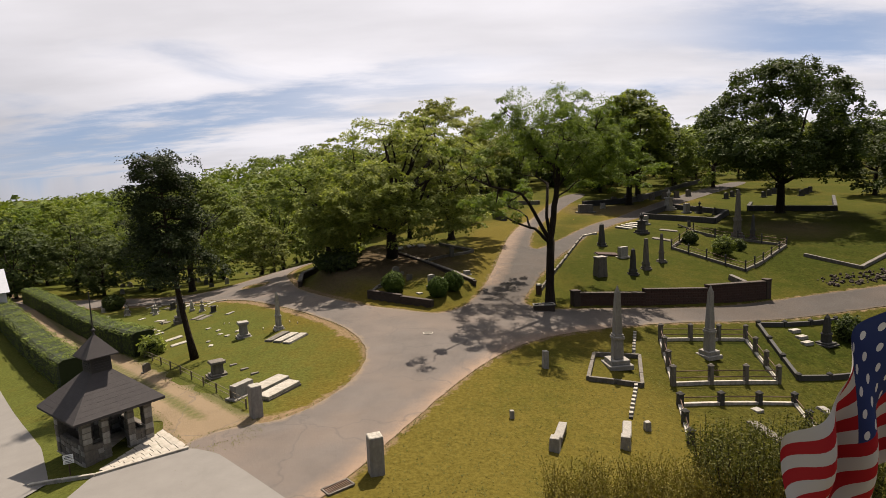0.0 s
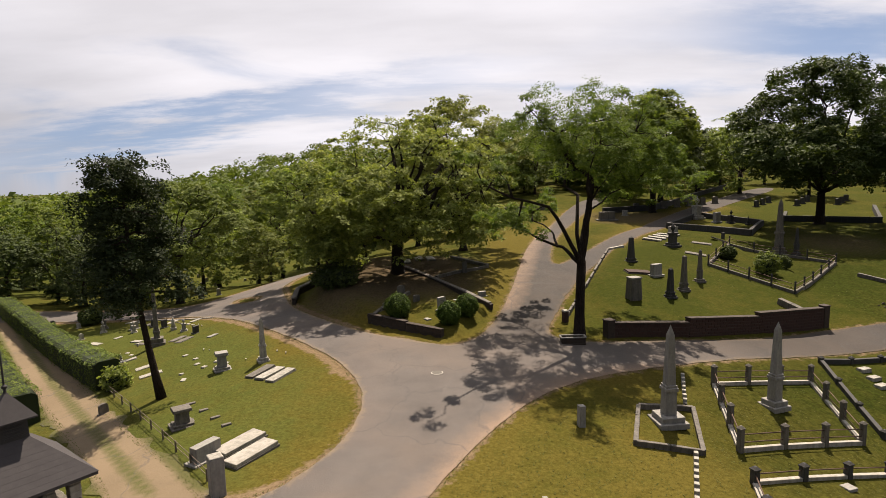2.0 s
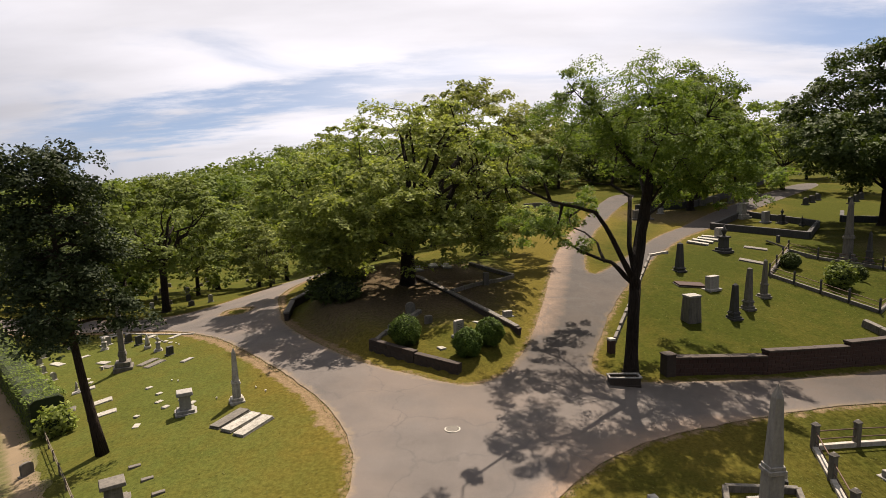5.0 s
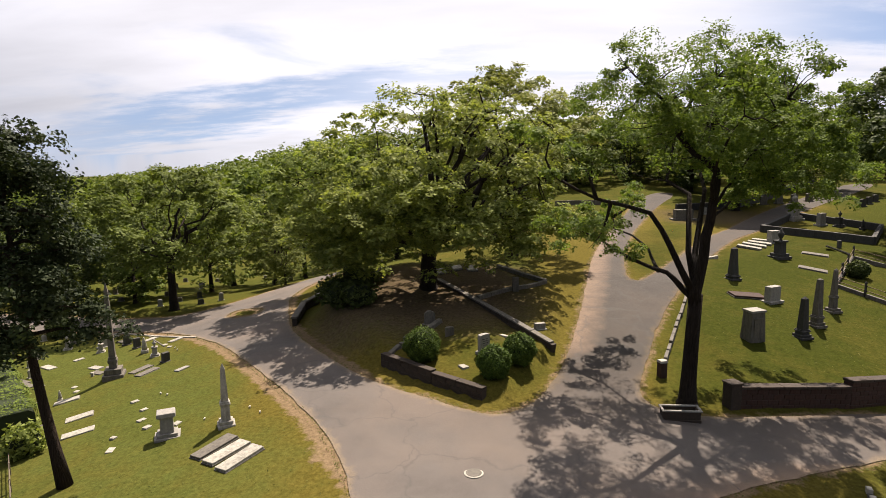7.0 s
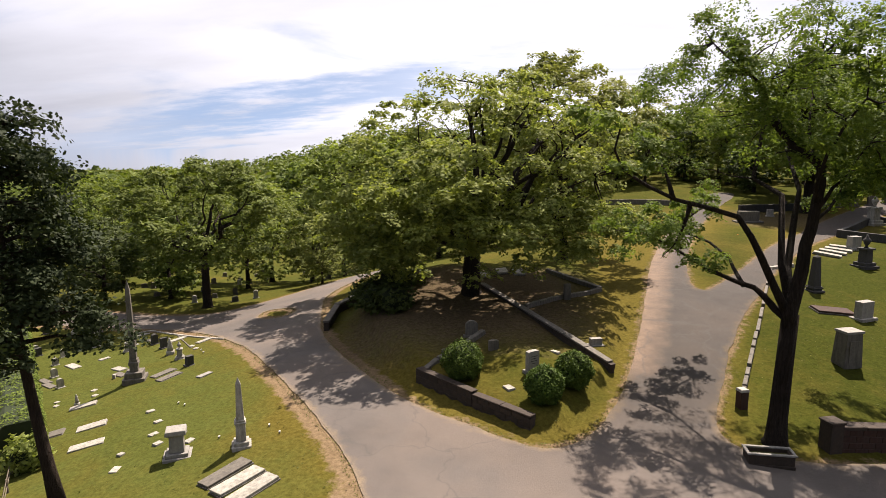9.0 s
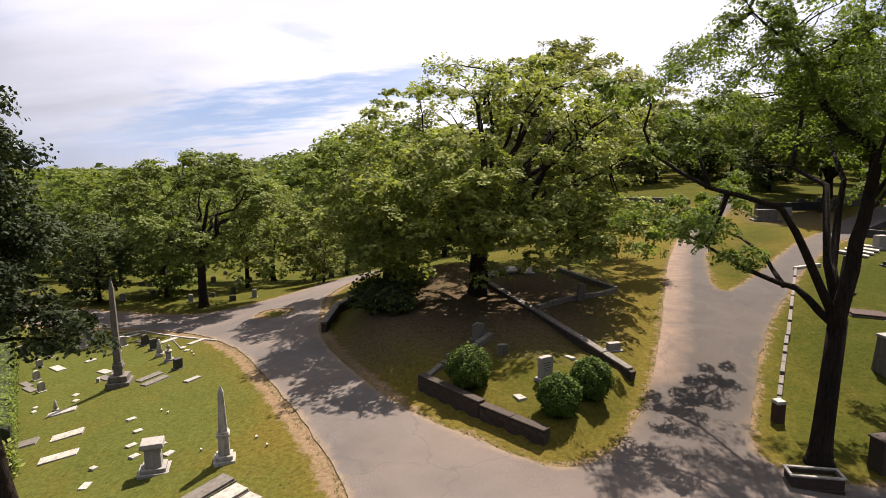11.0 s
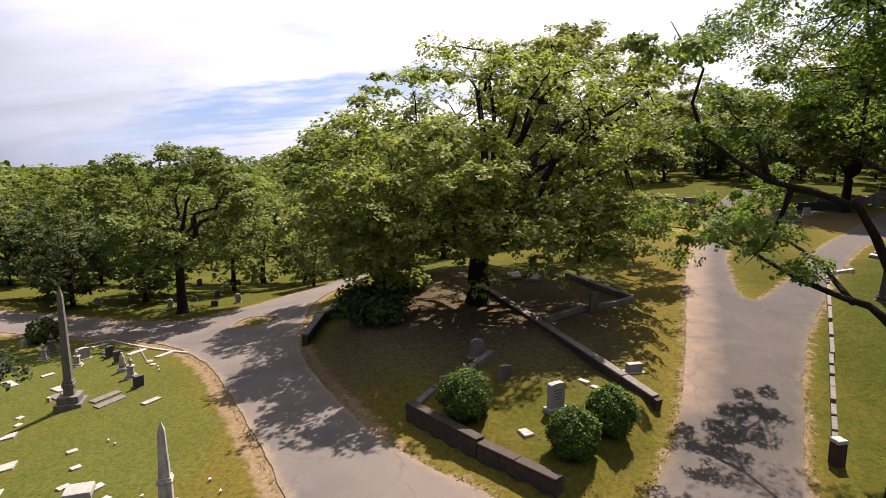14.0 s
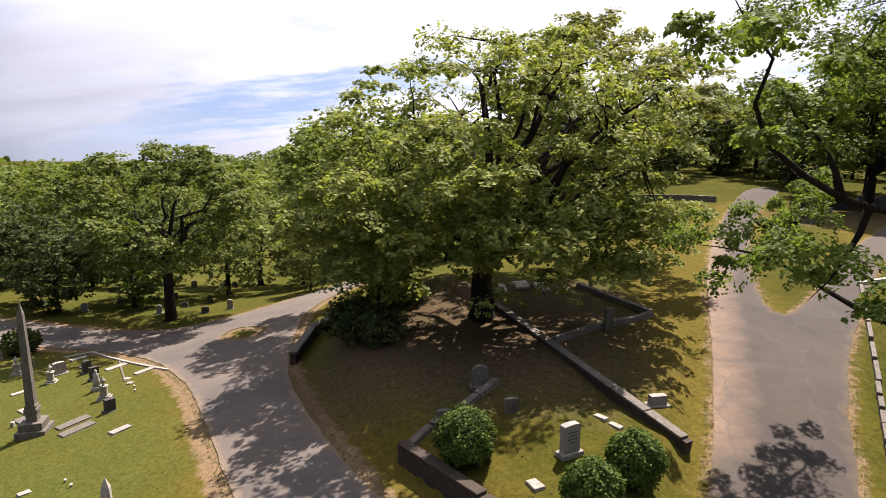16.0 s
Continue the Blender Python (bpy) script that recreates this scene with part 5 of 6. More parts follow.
# upright stones of that lawn
for i, (x, y, w, h, d, m, arch) in enumerate(((-19.9, 51.2, 0.5, 0.85, 0.3, DARK_STONE, 0.0), (-24.4, 55.6, 0.5, 1.0, 0.3, DARK_STONE, 0.0), (-25.9, 56.8, 0.5, 1.05, 0.3, DARK_STONE, 0.2), (-26.7, 49.6, 0.4, 0.8, 0.25, MARBLE, 0.3), (-28.6, 51.3, 0.4, 0.8, 0.25, MARBLE, 0.3),
                                                  (-30.3, 53.3, 0.4, 0.7, 0.22, GRANITE, 0.2), (-33.0, 54.9, 0.5, 0.8, 0.25, DARK_STONE, 0.0), (-31.0, 54.8, 0.45, 0.8, 0.2, MARBLE, 0.3), (-36.4, 59.4, 0.55, 1.0, 0.25, DARK_STONE, 0.3), (-27.6, 56.8, 0.75, 1.0, 0.35, GRANITE, 0.1),
                                                  (-33.8, 59.0, 0.4, 0.7, 0.2, MARBLE, 0.3), (-33.8, 55.6, 0.45, 0.7, 0.2, GRANITE, 0.2), (-18.6, 36.4, 0.6, 0.85, 0.18, OLD_STONE, 0.2))):
    headstone((x, y), w * 0.8, h * 0.72, d * 0.8, "dark upright gravestone on the north-west lawn" if m is DARK_STONE else "weathered upright gravestone on the north-west lawn", m, 62, True, arch, "old upright gravestones", random.Random(i).uniform(-4, 4))
urn_monument((-21.5, 52.8), 1.1, "grey pedestal with an urn among old gravestones", GRANITE, 28)
urn_monument((-27.0, 55.6), 1.05, "pale scrolled pedestal monument on the lawn", MARBLE, 28)
urn_monument((-30.3, 56.8), 1.1, "pale pedestal with a finial on the lawn", MARBLE, 28)
urn_monument((-31.0, 58.2), 1.25, "tall pale pedestal with a finial by a bush", OLD_STONE, 28)
statue((-22.9, 54.0), 1.05, "white marble draped statue on a block", MARBLE, 28)
statue((-23.4, 46.9), 0.55, "small white carved marble figure on a slab", MARBLE, 28)
for at in ((-17.0, 45.6), (-16.5, 45.3), (-12.9, 41.9), (-11.2, 42.7), (-10.5, 42.1), (-20.8, 53.9), (-20.3, 53.3)):
    flower_pot(at, "small stone pot with pale flowers on the lawn", WHITE_BLOOM)
flower_pot((18.1, 83.8), "pot of orange and white flowers by a grave", ORANGE_BLOOM)
# two ledgers and their headstone by the drive gate
headstone((-10.4, 29.5), 1.2, 0.72, 0.4, "large grey family headstone on a wide base beside the drive", GRANITE, 62)
ledger((-9.3, 30.4), 2.1, 0.85, "smooth pale ledger slab beside a family headstone", CONCRETE, -33, 0.22, "pair of pale ledgers", 61)
ledger((-8.5, 29.4), 2.1, 0.85, "smooth pale ledger slab beside a family headstone", CONCRETE, -33, 0.22, "pair of pale ledgers", 62)

# the walled plot under the oak
stone = headstone((-1.0, 46.3), 0.56, 0.98, 0.22, "grey granite headstone with carved lettering on a base", GRANITE, 40, True, 0.04)
for k, wide in enumerate((0.36, 0.28, 0.32, 0.20)):
    bm = bmesh.new()
    add_box(bm, wide, 0.010, 0.024, (0, -0.112, 0.74 - 0.10 * k))
    part("inscription", bm, DARK_STONE, stone)
headstone((-2.8, 48.4), 0.45, 0.50, 0.18, "dark low headstone in the shade of the oak", OLD_STONE, 20, False, 0.1)
headstone((-4.0, 50.0), 0.58, 0.85, 0.2, "dark upright headstone in the shade of the oak", OLD_STONE, 20, True, 0.25)
headstone((-4.9, 48.0), 0.5, 0.45, 0.18, "dark low headstone in the shade of the oak", OLD_STONE, 20, False, 0.1)
headstone((1.9, 49.9), 0.56, 0.36, 0.26, "small slanted grey headstone beside the road", GRANITE, 20, True)
headstone((0.8, 56.2), 0.38, 0.95, 0.2, "narrow upright stone in the shaded plot", OLD_STONE, 20, False)
headstone((-9.6, 59.0), 1.0, 0.6, 0.3, "pale block stone on the shaded bank", OLD_STONE, 10, True)
marker((-1.9, 44.9), 0.34, 0.5, 0.08, "flat pale footstone in the grass", MARBLE, 35, seed=77)
for i in range(4):
    marker((0.0 + 0.42 * i, 48.5 - 0.36 * i), 0.22, 0.45, 0.06, "flat pale edging stone in the grass", MARBLE, 50, "row of edging stones", 80 + i)
for i, (x, y) in enumerate(((-4.4, 61.5), (-3.3, 62.2), (-2.2, 61.8))):
    ledger((x, y), 1.7, 0.7, "pale ledger slab in the deep shade of the oak", MARBLE, 10, 0.14, "shaded ledger slabs", 90 + i)

# the east lawn
pyr = "dark tapering granite obelisk on a stepped base"
obelisk((16.5, 52.4), 2.4, 0.42, pyr, DARK_STONE, 20, 2, "dark obelisks", 0.06, 0.06, 0.9)
obelisk((16.4, 62.4), 2.4, 0.52, "dark rough granite obelisk on the open lawn", DARK_STONE, 20, 1, "dark obelisks", 0.06, 0.05, 0.75)
obelisk((18.4, 54.7), 2.95, 0.40, "grey broken-column obelisk on a low base", OLD_STONE, 20, 2, "", 0.03, 0.08, 0.9)
obelisk((21.0, 58.0), 2.9, 0.30, "slender grey spired monument near a railed garden", OLD_STONE, 20, 2, "", 0.05, 0.22, 1.2)
top = thing("tomb", pose(13.25, 50.9, gz(13.25, 50.9) - 0.05, 0, 0, 20), "large grey tapered block tomb with a flat lid", "monument")
bm = bmesh.new()
add_box(bm, 0.98, 0.80, 1.62, (0, 0, 0), 0.02, taper=0.84)
part("body", bm, OLD_STONE, top)
bm = bmesh.new()
add_box(bm, 0.92, 0.76, 0.12, (0, 0, 1.62), 0.03)
part("lid", bm, GRANITE, top)
bm = bmesh.new()
add_box(bm, 0.58, 0.04, 1.0, (0, -0.385, 0.3), 0.0, taper=0.95)
part("panel", bm, OLD_STONE, top)
headstone((17.3, 58.1), 0.95, 1.1, 0.45, "squat grey headstone at the end of a grave slab", GRANITE, 30, True)
ledger((15.9, 58.6), 2.2, 0.9, "brownish grave slab with a pale rim", BRICK, 100, 0.16, "", 101)
urn_monument((23.3, 70.9), 2.6, "dark urn monument on the hill lawn", DARK_STONE, 25)
headstone((26.4, 79.4), 1.0, 1.2, 0.6, "grey block headstone on the hill lawn", GRANITE, 25, True)
for i, (x, y) in enumerate(((22.6, 75.4), (23.6, 76.8), (24.6, 78.1), (25.6, 79.6))):
    ledger((x, y), 2.0, 0.8, "pale ledger slab in a row on the hill lawn", MARBLE, 62, 0.2, "ledgers on the hill lawn", 110 + i)
for i, (x, y) in enumerate(((27.3, 73.2), (30.2, 75.1), (24.6, 68.0))):
    ledger((x, y), 2.0, 0.8, "thin grey ledger slab flush in the hill lawn", OLD_STONE, 62, 0.10, "flush ledgers", 120 + i)
marker((31.6, 77.6), 0.3, 0.3, 0.7, "small dark stone post on the hill lawn", DARK_STONE, 10, seed=7)
obelisk((34.3, 70.4), 5.8, 0.50, "tall grey obelisk in the shade of an oak", OLD_STONE, 20, 2)
obelisk((35.6, 69.4), 3.0, 0.32, "slim dark obelisk with a white base", DARK_STONE, 20, 2)
urn_monument((35.6, 95.4), 3.4, "white marble spired monument inside a terrace", MARBLE, 25)
urn_monument((38.4, 90.6), 1.9, "dark urn monument inside a terrace", DARK_STONE, 25)
headstone((36.8, 91.4), 0.9, 1.5, 0.5, "grey upright stone inside a terrace", GRANITE, 25)
statue((39.8, 88.6), 1.2, "dark draped statue inside a terrace", DARK_STONE, 25)
headstone((22.5, 95.2), 2.2, 1.3, 0.8, "wide dark tomb in the shade of the trees", OLD_STONE, 5, True)
headstone((26.6, 100.4), 0.7, 0.9, 0.3, "pale headstone in the shade of the trees", MARBLE, 5, True)
for i in range(7):
    headstone((30 + 2.6 * i, 106 + 1.1 * i), 0.9, 1.3, 0.4, "dark gravestone on the shaded terrace", OLD_STONE, 10, True, 0.1, "shaded terrace stones")
for i in range(9):
    headstone((50 + 2.2 * i, 107 + 2.4 * (i % 3)), 0.8, 1.1, 0.35, "distant dark gravestone by the hill road", DARK_STONE, 20, True, 0.1, "hill road stones")
# lower lawn beyond the west road
_gr = random.Random(12)
for i in range(34):
    x, y = _gr.uniform(-46, -23), _gr.uniform(67, 108)
    if road_distance(np.array([x]), np.array([y]))[0] < 1.5:
        continue
    headstone((x, y), _gr.uniform(0.35, 0.6), _gr.uniform(0.4, 0.8), 0.18, "old upright gravestone on the lower lawn", _gr.choice((OLD_STONE, OLD_STONE, GRANITE, DARK_STONE)), _gr.uniform(20, 50), True, 0.2, "lower lawn gravestones")

# the kerbed plot with a dark monument
obelisk((27.3, 42.4), 2.3, 0.42, "dark monument with a pale stepped base in a kerbed plot", DARK_STONE, 25, 2, spread=1.3)
for i, (x, y) in enumerate(((26.1, 44.3), (26.0, 43.2), (25.8, 42.2))):
    marker((x, y), 0.8, 0.5, 0.2, "pale stone slab in a kerbed plot", MARBLE, 20, "kerbed plot slabs", 130 + i)


# ---------------------------------------------------------------- kerbs, walls, rails
def run(a, b):
    a, b = Vector((*a, 0)), Vector((*b, 0))
    d = b - a
    return a, b, d.length, d.normalized(), math.degrees(math.atan2(d.y, d.x))


def stone_kerb(name, pts, width, height, mat, label, piece=1.3, gap=0.015, category="kerb", piece_name="kerb_stone", lift=0.0):
    """A line of separate long stones on the ground; each stone is a part."""
    top = thing(name, pose(pts[0][0], pts[0][1], gz(*pts[0])), label, category)
    base = top.matrix_basis.inverted()
    k = 0
    for p, q in zip(pts, pts[1:]):
        a, b, L, d, ang = run(p, q)
        n = max(1, round(L / piece))
        for i in range(n):
            c0, c1 = a + d * (L * i / n), a + d * (L * (i + 1) / n)
            z0, z1 = gz(c0.x, c0.y), gz(c1.x, c1.y)
            bm = bmesh.new()
            add_box(bm, L / n - gap, width, height + 0.12, (0, 0, -0.12), 0.015, rough=0.012, seed=k)
            c = (c0 + c1) / 2
            slope = -math.degrees(math.atan2(z1 - z0, L / n))
            part(piece_name, bm, mat, top, "", base @ pose(c.x, c.y, (z0 + z1) / 2 + lift, 0, slope, ang))
            k += 1
    return top


def block_wall(name, pts, heights, thick, mat, cap_mat, label, block=0.62, course=0.24, cap=0.12, cap_over=0.05, end_posts=True):
    """A low retaining wall of stone blocks in courses with coping stones on top; blocks and copings are parts."""
    top = thing(name, pose(pts[0][0], pts[0][1], gz(*pts[0])), label, "wall")
    base = top.matrix_basis.inverted()
    shapes = {}
    rr = random.Random(len(pts) + int(pts[0][0] * 10))
    for (p, q), hgt in zip(zip(pts, pts[1:]), heights):
        a, b, L, d, ang = run(p, q)
        n = max(1, round(L / block))
        h0, h1 = hgt if isinstance(hgt, tuple) else (hgt, hgt)
        base_z = [float(land(np.array([e[0]]), np.array([e[1]]))[0]) for e in (p, q)]
        lows, his = [z - 0.3 for z in base_z], [base_z[0] + h0, base_z[1] + h1]
        slope = -math.degrees(math.atan2(his[1] - his[0], L))
        rise = max(his[0] - lows[0], his[1] - lows[1])
        rows = max(1, round((rise - cap) / course))
        ch = (rise - cap) / rows

        def line(s, up):
            return his[0] + (his[1] - his[0]) * s - rise + up

        for r in range(rows):
            shift = 0.5 if r % 2 else 0.0
            edges = [0.0] + [(i + shift) / n for i in range(0 if shift else 1, n)] + [1.0]
            for e0, e1 in zip(edges, edges[1:]):
                if (e1 - e0) * L < 0.05:
                    continue
                w = (e1 - e0) * L - 0.014
                key = (round(w, 2), round(ch, 3), rr.randrange(3))
                if key not in shapes:
                    bm = bmesh.new()
                    add_box(bm, w, thick, ch - 0.012, (0, 0, 0), 0.012, rough=0.012, seed=len(shapes))
                    me = bpy.data.meshes.new("stone_block")
                    bmesh.ops.recalc_face_normals(bm, faces=bm.faces)
                    bm.to_mesh(me)
                    bm.free()
                    me.materials.append(mat)
                    shapes[key] = me
                c = a + d * (L * (e0 + e1) / 2)
                ob = new("stone_block", shapes[key])
                ob.parent = top
                ob.matrix_basis = base @ pose(c.x, c.y, line((e0 + e1) / 2, r * ch), 0, slope, ang)
        bm = bmesh.new()
        add_box(bm, L - 0.02, thick * 0.9, rise - cap - 0.02, (0, 0, 0))
        c = (a + b) / 2
        part("mortar", bm, WALL_STONE, top, "", base @ pose(c.x, c.y, line(0.5, 0), 0, slope, ang))
        m = max(1, round(L / 1.25))
        for i in range(m):
            c = a + d * (L * (i + 0.5) / m)
            bm = bmesh.new()
            add_box(bm, L / m - 0.012, thick + 2 * cap_over, cap, (0, 0, 0), 0.018, rough=0.008, seed=i)
            part("coping_stone", bm, cap_mat, top, "", base @ pose(c.x, c.y, line((i + 0.5) / m, rise - cap), 0, slope, ang))
    if end_posts:
        for (x, y), hgt in ((pts[0], heights[0][0]), (pts[-1], heights[-1][1])):
            low = gz(x, y) - 0.3
            hi = float(land(np.array([x]), np.array([y]))[0]) + hgt + 0.08
            bm = bmesh.new()
            add_box(bm, thick + 0.12, thick + 0.12, hi - low, (0, 0, 0), 0.02)
            add_box(bm, thick + 0.20, thick + 0.20, 0.08, (0, 0, hi - low), 0.02)
            part("end_post", bm, cap_mat, top, "", base @ pose(x, y, low, 0, 0, 20))
    return top


block_wall("retaining_wall", [(9.5, 43.5), (15.1, 45.3), (21.2, 48.4), (27.6, 51.2)], ((0.97, 1.01), (1.27, 1.23), (1.47, 1.52)), 0.42, BRICK, WALL_STONE, "long dark stepped brick and stone retaining wall", 0.55, 0.22)
stone_kerb("plot_kerb", [(27.2, 51.2), (26.0, 54.6)], 0.4, 0.5, OLD_STONE, "short dark return of the retaining wall")
block_wall("plot_wall", [(-5.9, 46.4), (-3.2, 44.1), (-0.9, 42.5)], (0.72, 0.62), 0.34, WALL_STONE, WALL_STONE, "low old stone wall round the raised family plot", 0.6, 0.22, cap=0.08, cap_over=0.02, end_posts=False)
stone_kerb("plot_kerb", [(-5.8, 46.6), (-3.4, 50.2)], 0.28, 0.22, OLD_STONE, "lichened stone kerb of the shaded plot", 1.1)
block_wall("plot_wall", [(-4.3, 58.4), (-1.7, 53.6), (0.5, 49.9), (2.35, 47.7)], ((1.22, 1.08), (1.08, 0.98), (0.98, 0.62)), 0.32, WALL_STONE, OLD_STONE, "low stone wall with pale coping across the oak plot", 0.62, 0.2, cap=0.08, cap_over=0.02, end_posts=False)
stone_kerb("plot_kerb", [(-1.5, 53.8), (0.6, 56.4), (2.9, 58.6)], 0.26, 0.22, OLD_STONE, "lichened stone kerb of the shaded plot", 1.1)
stone_kerb("plot_kerb", [(2.9, 58.7), (-0.3, 63.0)], 0.30, 0.25, OLD_STONE, "lichened stone kerb of the shaded plot", 1.1)
block_wall("plot_wall", [(-13.2, 54.8), (-13.9, 58.8), (-12.8, 62.6)], (0.62, 0.66), 0.30, WALL_STONE, OLD_STONE, "curved low stone wall by the west road", 0.6, 0.2, end_posts=False)
# broken kerb and pillar along the hill road
for i in range(13):
    s = i / 13
    x0, y0 = (7.35 + 3.0 * s * 13 / 7, 46.2 + 7.8 * s * 13 / 7) if i < 7 else (10.4 + 5.2 * (i - 7) / 6, 54.0 + 13.6 * (i - 7) / 6)
    x1, y1 = (x0 + 0.40, y0 + 1.04) if i < 7 else (x0 + 0.74, y0 + 1.95)
    stone_kerb("edging_stone", [(x0, y0), (x1 - 0.12 * (i % 3) * 0.36, y1 - 0.12 * (i % 3) * 0.93)], 0.17, 0.26 + 0.03 * (i % 2), OLD_STONE, "pale-topped block of the broken roadside edging", 4, category="kerb")
stone_kerb("edging_stone", [(15.6, 67.8), (17.4, 68.4)], 0.3, 0.25, CONCRETE, "pale end stone of the roadside edging", 4)
top = thing("stone_pillar", pose(7.2, 45.75, gz(7.2, 45.75) - 0.05, 0, 0, 20), "short dark stone pillar with a pale cap at the roadside", "pillar")
bm = bmesh.new()
add_box(bm, 0.34, 0.34, 0.74, (0, 0, 0), 0.02)
part("shaft", bm, BRICK, top)
bm = bmesh.new()
add_box(bm, 0.39, 0.39, 0.11, (0, 0, 0.74), 0.025, taper=0.85)
part("cap", bm, MARBLE, top)
# the stone trough before the elm
top = thing("planter", pose(6.95, 42.0, gz(6.95, 42.0) - 0.06, 0, 0, 0) @ Matrix.Diagonal((0.82, 0.9, 0.9, 1.0)), "weathered stone trough planter at the foot of a tree", "planter")
for nm, sx, sy, sz, at in (("base", 1.82, 0.74, 0.14, (0, 0, 0)), ("side_panel", 1.75, 0.10, 0.36, (0, -0.3, 0.14)), ("side_panel", 1.75, 0.10, 0.36, (0, 0.3, 0.14)), ("end_panel", 0.10, 0.5, 0.36, (-0.82, 0, 0.14)), ("end_panel", 0.10, 0.5, 0.36, (0.82, 0, 0.14))):
    bm = bmesh.new()
    add_box(bm, sx, sy, sz, at, 0.015)
    part(nm, bm, WALL_STONE, top)
for sx, sy, at in ((1.9, 0.12, (0, -0.31, 0.5)), (1.9, 0.12, (0, 0.31, 0.5)), (0.12, 0.50, (-0.89, 0, 0.5)), (0.12, 0.50, (0.89, 0, 0.5))):
    bm = bmesh.new()
    add_box(bm, sx, sy, 0.07, at, 0.015)
    part("rim", bm, GRANITE, top)
bm = bmesh.new()
add_box(bm, 1.6, 0.5, 0.22, (0, 0, 0.14))
part("soil", bm, DIRT, top)


IRON = Mat("rusty_iron", 0.7, 0.6)
IRON = IRON.color(IRON.mix(IRON.noise(30, 4), (0.045, 0.035, 0.03), (0.14, 0.085, 0.06))).m


def railed_plot(corners, posts, post_h, post_w, rails, label, mat=None, kerb=0.18, closed=True, kerb_mat=None):
    """Stone posts, iron rails and a low kerb round a family plot."""
    mat = mat or OLD_STONE
    top = thing("plot_fence", pose(corners[0][0], corners[0][1], gz(*corners[0])), label, "fence")
    base = top.matrix_basis.inverted()
    ring = list(zip(corners, corners[1:] + corners[:1] if closed else corners[1:]))
    spots = []
    for (p, q), n in zip(ring, posts):
        a, b, L, d, ang = run(p, q)
        side = [a + d * (L * i / n) for i in range(n + 1)]
        spots += side[:-1] if closed or (p, q) != ring[-1] else side
        for c0, c1 in zip(side, side[1:]):
            z0, z1 = gz(c0.x, c0.y), gz(c1.x, c1.y)
            l = (c1 - c0).length
            slope = -math.degrees(math.atan2(z1 - z0, l))
            c = (c0 + c1) / 2
            bm = bmesh.new()
            add_box(bm, l - post_w, 0.22, kerb + 0.1, (0, 0, -0.1), 0.012, rough=0.008, seed=int(l * 50))
            part("kerb_stone", bm, kerb_mat or CONCRETE, top, "", base @ pose(c.x, c.y, (z0 + z1) / 2, 0, slope, ang))
            for h in rails:
                bm = bmesh.new()
                add_tube(bm, [(c0.x, c0.y, z0 + h), (c1.x, c1.y, z1 + h)], [0.028, 0.028], 8)
                part("rail", bm, IRON, top, "", base)
    for s in spots:
        bm = bmesh.new()
        add_box(bm, post_w, post_w, post_h + 0.08, (0, 0, -0.08), 0.02, taper=0.94)
        add_box(bm, post_w * 1.12, post_w * 1.12, 0.07, (0, 0, post_h), 0.012)
        add_box(bm, post_w * 1.0, post_w * 1.0, 0.09, (0, 0, post_h + 0.07), 0.0, taper=0.35)
        part("post", bm, mat, top, "", base @ pose(s.x, s.y, gz(s.x, s.y), 0, 0, 20))
    return top


railed_plot([(13.8, 38.1), (12.0, 31.2), (19.5, 34.5), (20.8, 41.1)], (3, 3, 3, 3), 1.02, 0.25, (0.42, 0.78), "family plot fenced by stone posts and double iron rails")
railed_plot([(10.3, 24.7), (11.4, 28.7), (18.9, 31.8), (18.0, 27.6)], (2, 3, 2), 0.58, 0.28, (0.42,), "low plot fence of dark posts with a single rail", DARK_STONE, 0.14, False)
railed_plot([(23.5, 44.6), (21.4, 35.7), (26.5, 37.7), (31.5, 39.6), (30.6, 46.5)], (3, 2, 2, 2, 3), 0.34, 0.26, (), "kerbed plot with dark low corner posts", DARK_STONE, 0.3, True, DARK_STONE)
railed_plot([(24.2, 63.9), (28.7, 57.1), (37.6, 66.0), (30.0, 72.4)], (4, 5, 4, 3), 0.95, 0.13, (0.45, 0.8), "railed garden plot with thin dark posts and a weathered stone kerb", DARK_STONE, 0.26, True, OLD_STONE)
stone_kerb("plot_kerb", [(7.3, 30.5), (10.1, 30.4), (11.3, 34.6), (8.5, 34.1), (7.3, 30.5)], 0.20, 0.24, OLD_STONE, "square stone kerb round a tall obelisk", 1.4)
for (p, q) in (((12.3, 38.6), (11.05, 34.9)), ((9.7, 30.2), (8.2, 26.3))):
    a, b, L, d, ang = run(p, q)
    n = 2 * int(L / 0.50)
    for i in range(n):
        c = a + d * (L * i / n)
        # every second one is a dark filler that stands for a shaded gap
        marker((c.x, c.y), 0.23, 0.20, 0.20 - 0.10 * (i % 2), ("small white block", "low dark filler for a shaded gap")[i % 2] + " in a row of edging blocks", (CONCRETE, DARK_STONE)[i % 2], ang, "edging blocks", 150 + i)


def coping_end(at, turn, label):
    """The scrolled end of an old plot wall: a sloping block with a raised pale back."""
    top = thing("wall_end", pose(at[0], at[1], gz(*at) - 0.05, 0, 0, turn), label, "wall")
    bm = bmesh.new()
    add_box(bm, 0.34, 2.0, 0.30, (0, 0.3, 0), 0.02, rough=0.02, seed=3)
    part("block", bm, OLD_STONE, top)
    bm = bmesh.new()
    add_box(bm, 0.44, 0.5, 0.62, (0, -0.75, 0), 0.05, taper=0.85)
    part("scroll", bm, GRANITE, top)
    bm = bmesh.new()
    add_box(bm, 0.36, 1.5, 0.10, (0.03, 0.45, 0.30), 0.02, rough=0.015, seed=5)
    part("coping", bm, GRANITE, top)


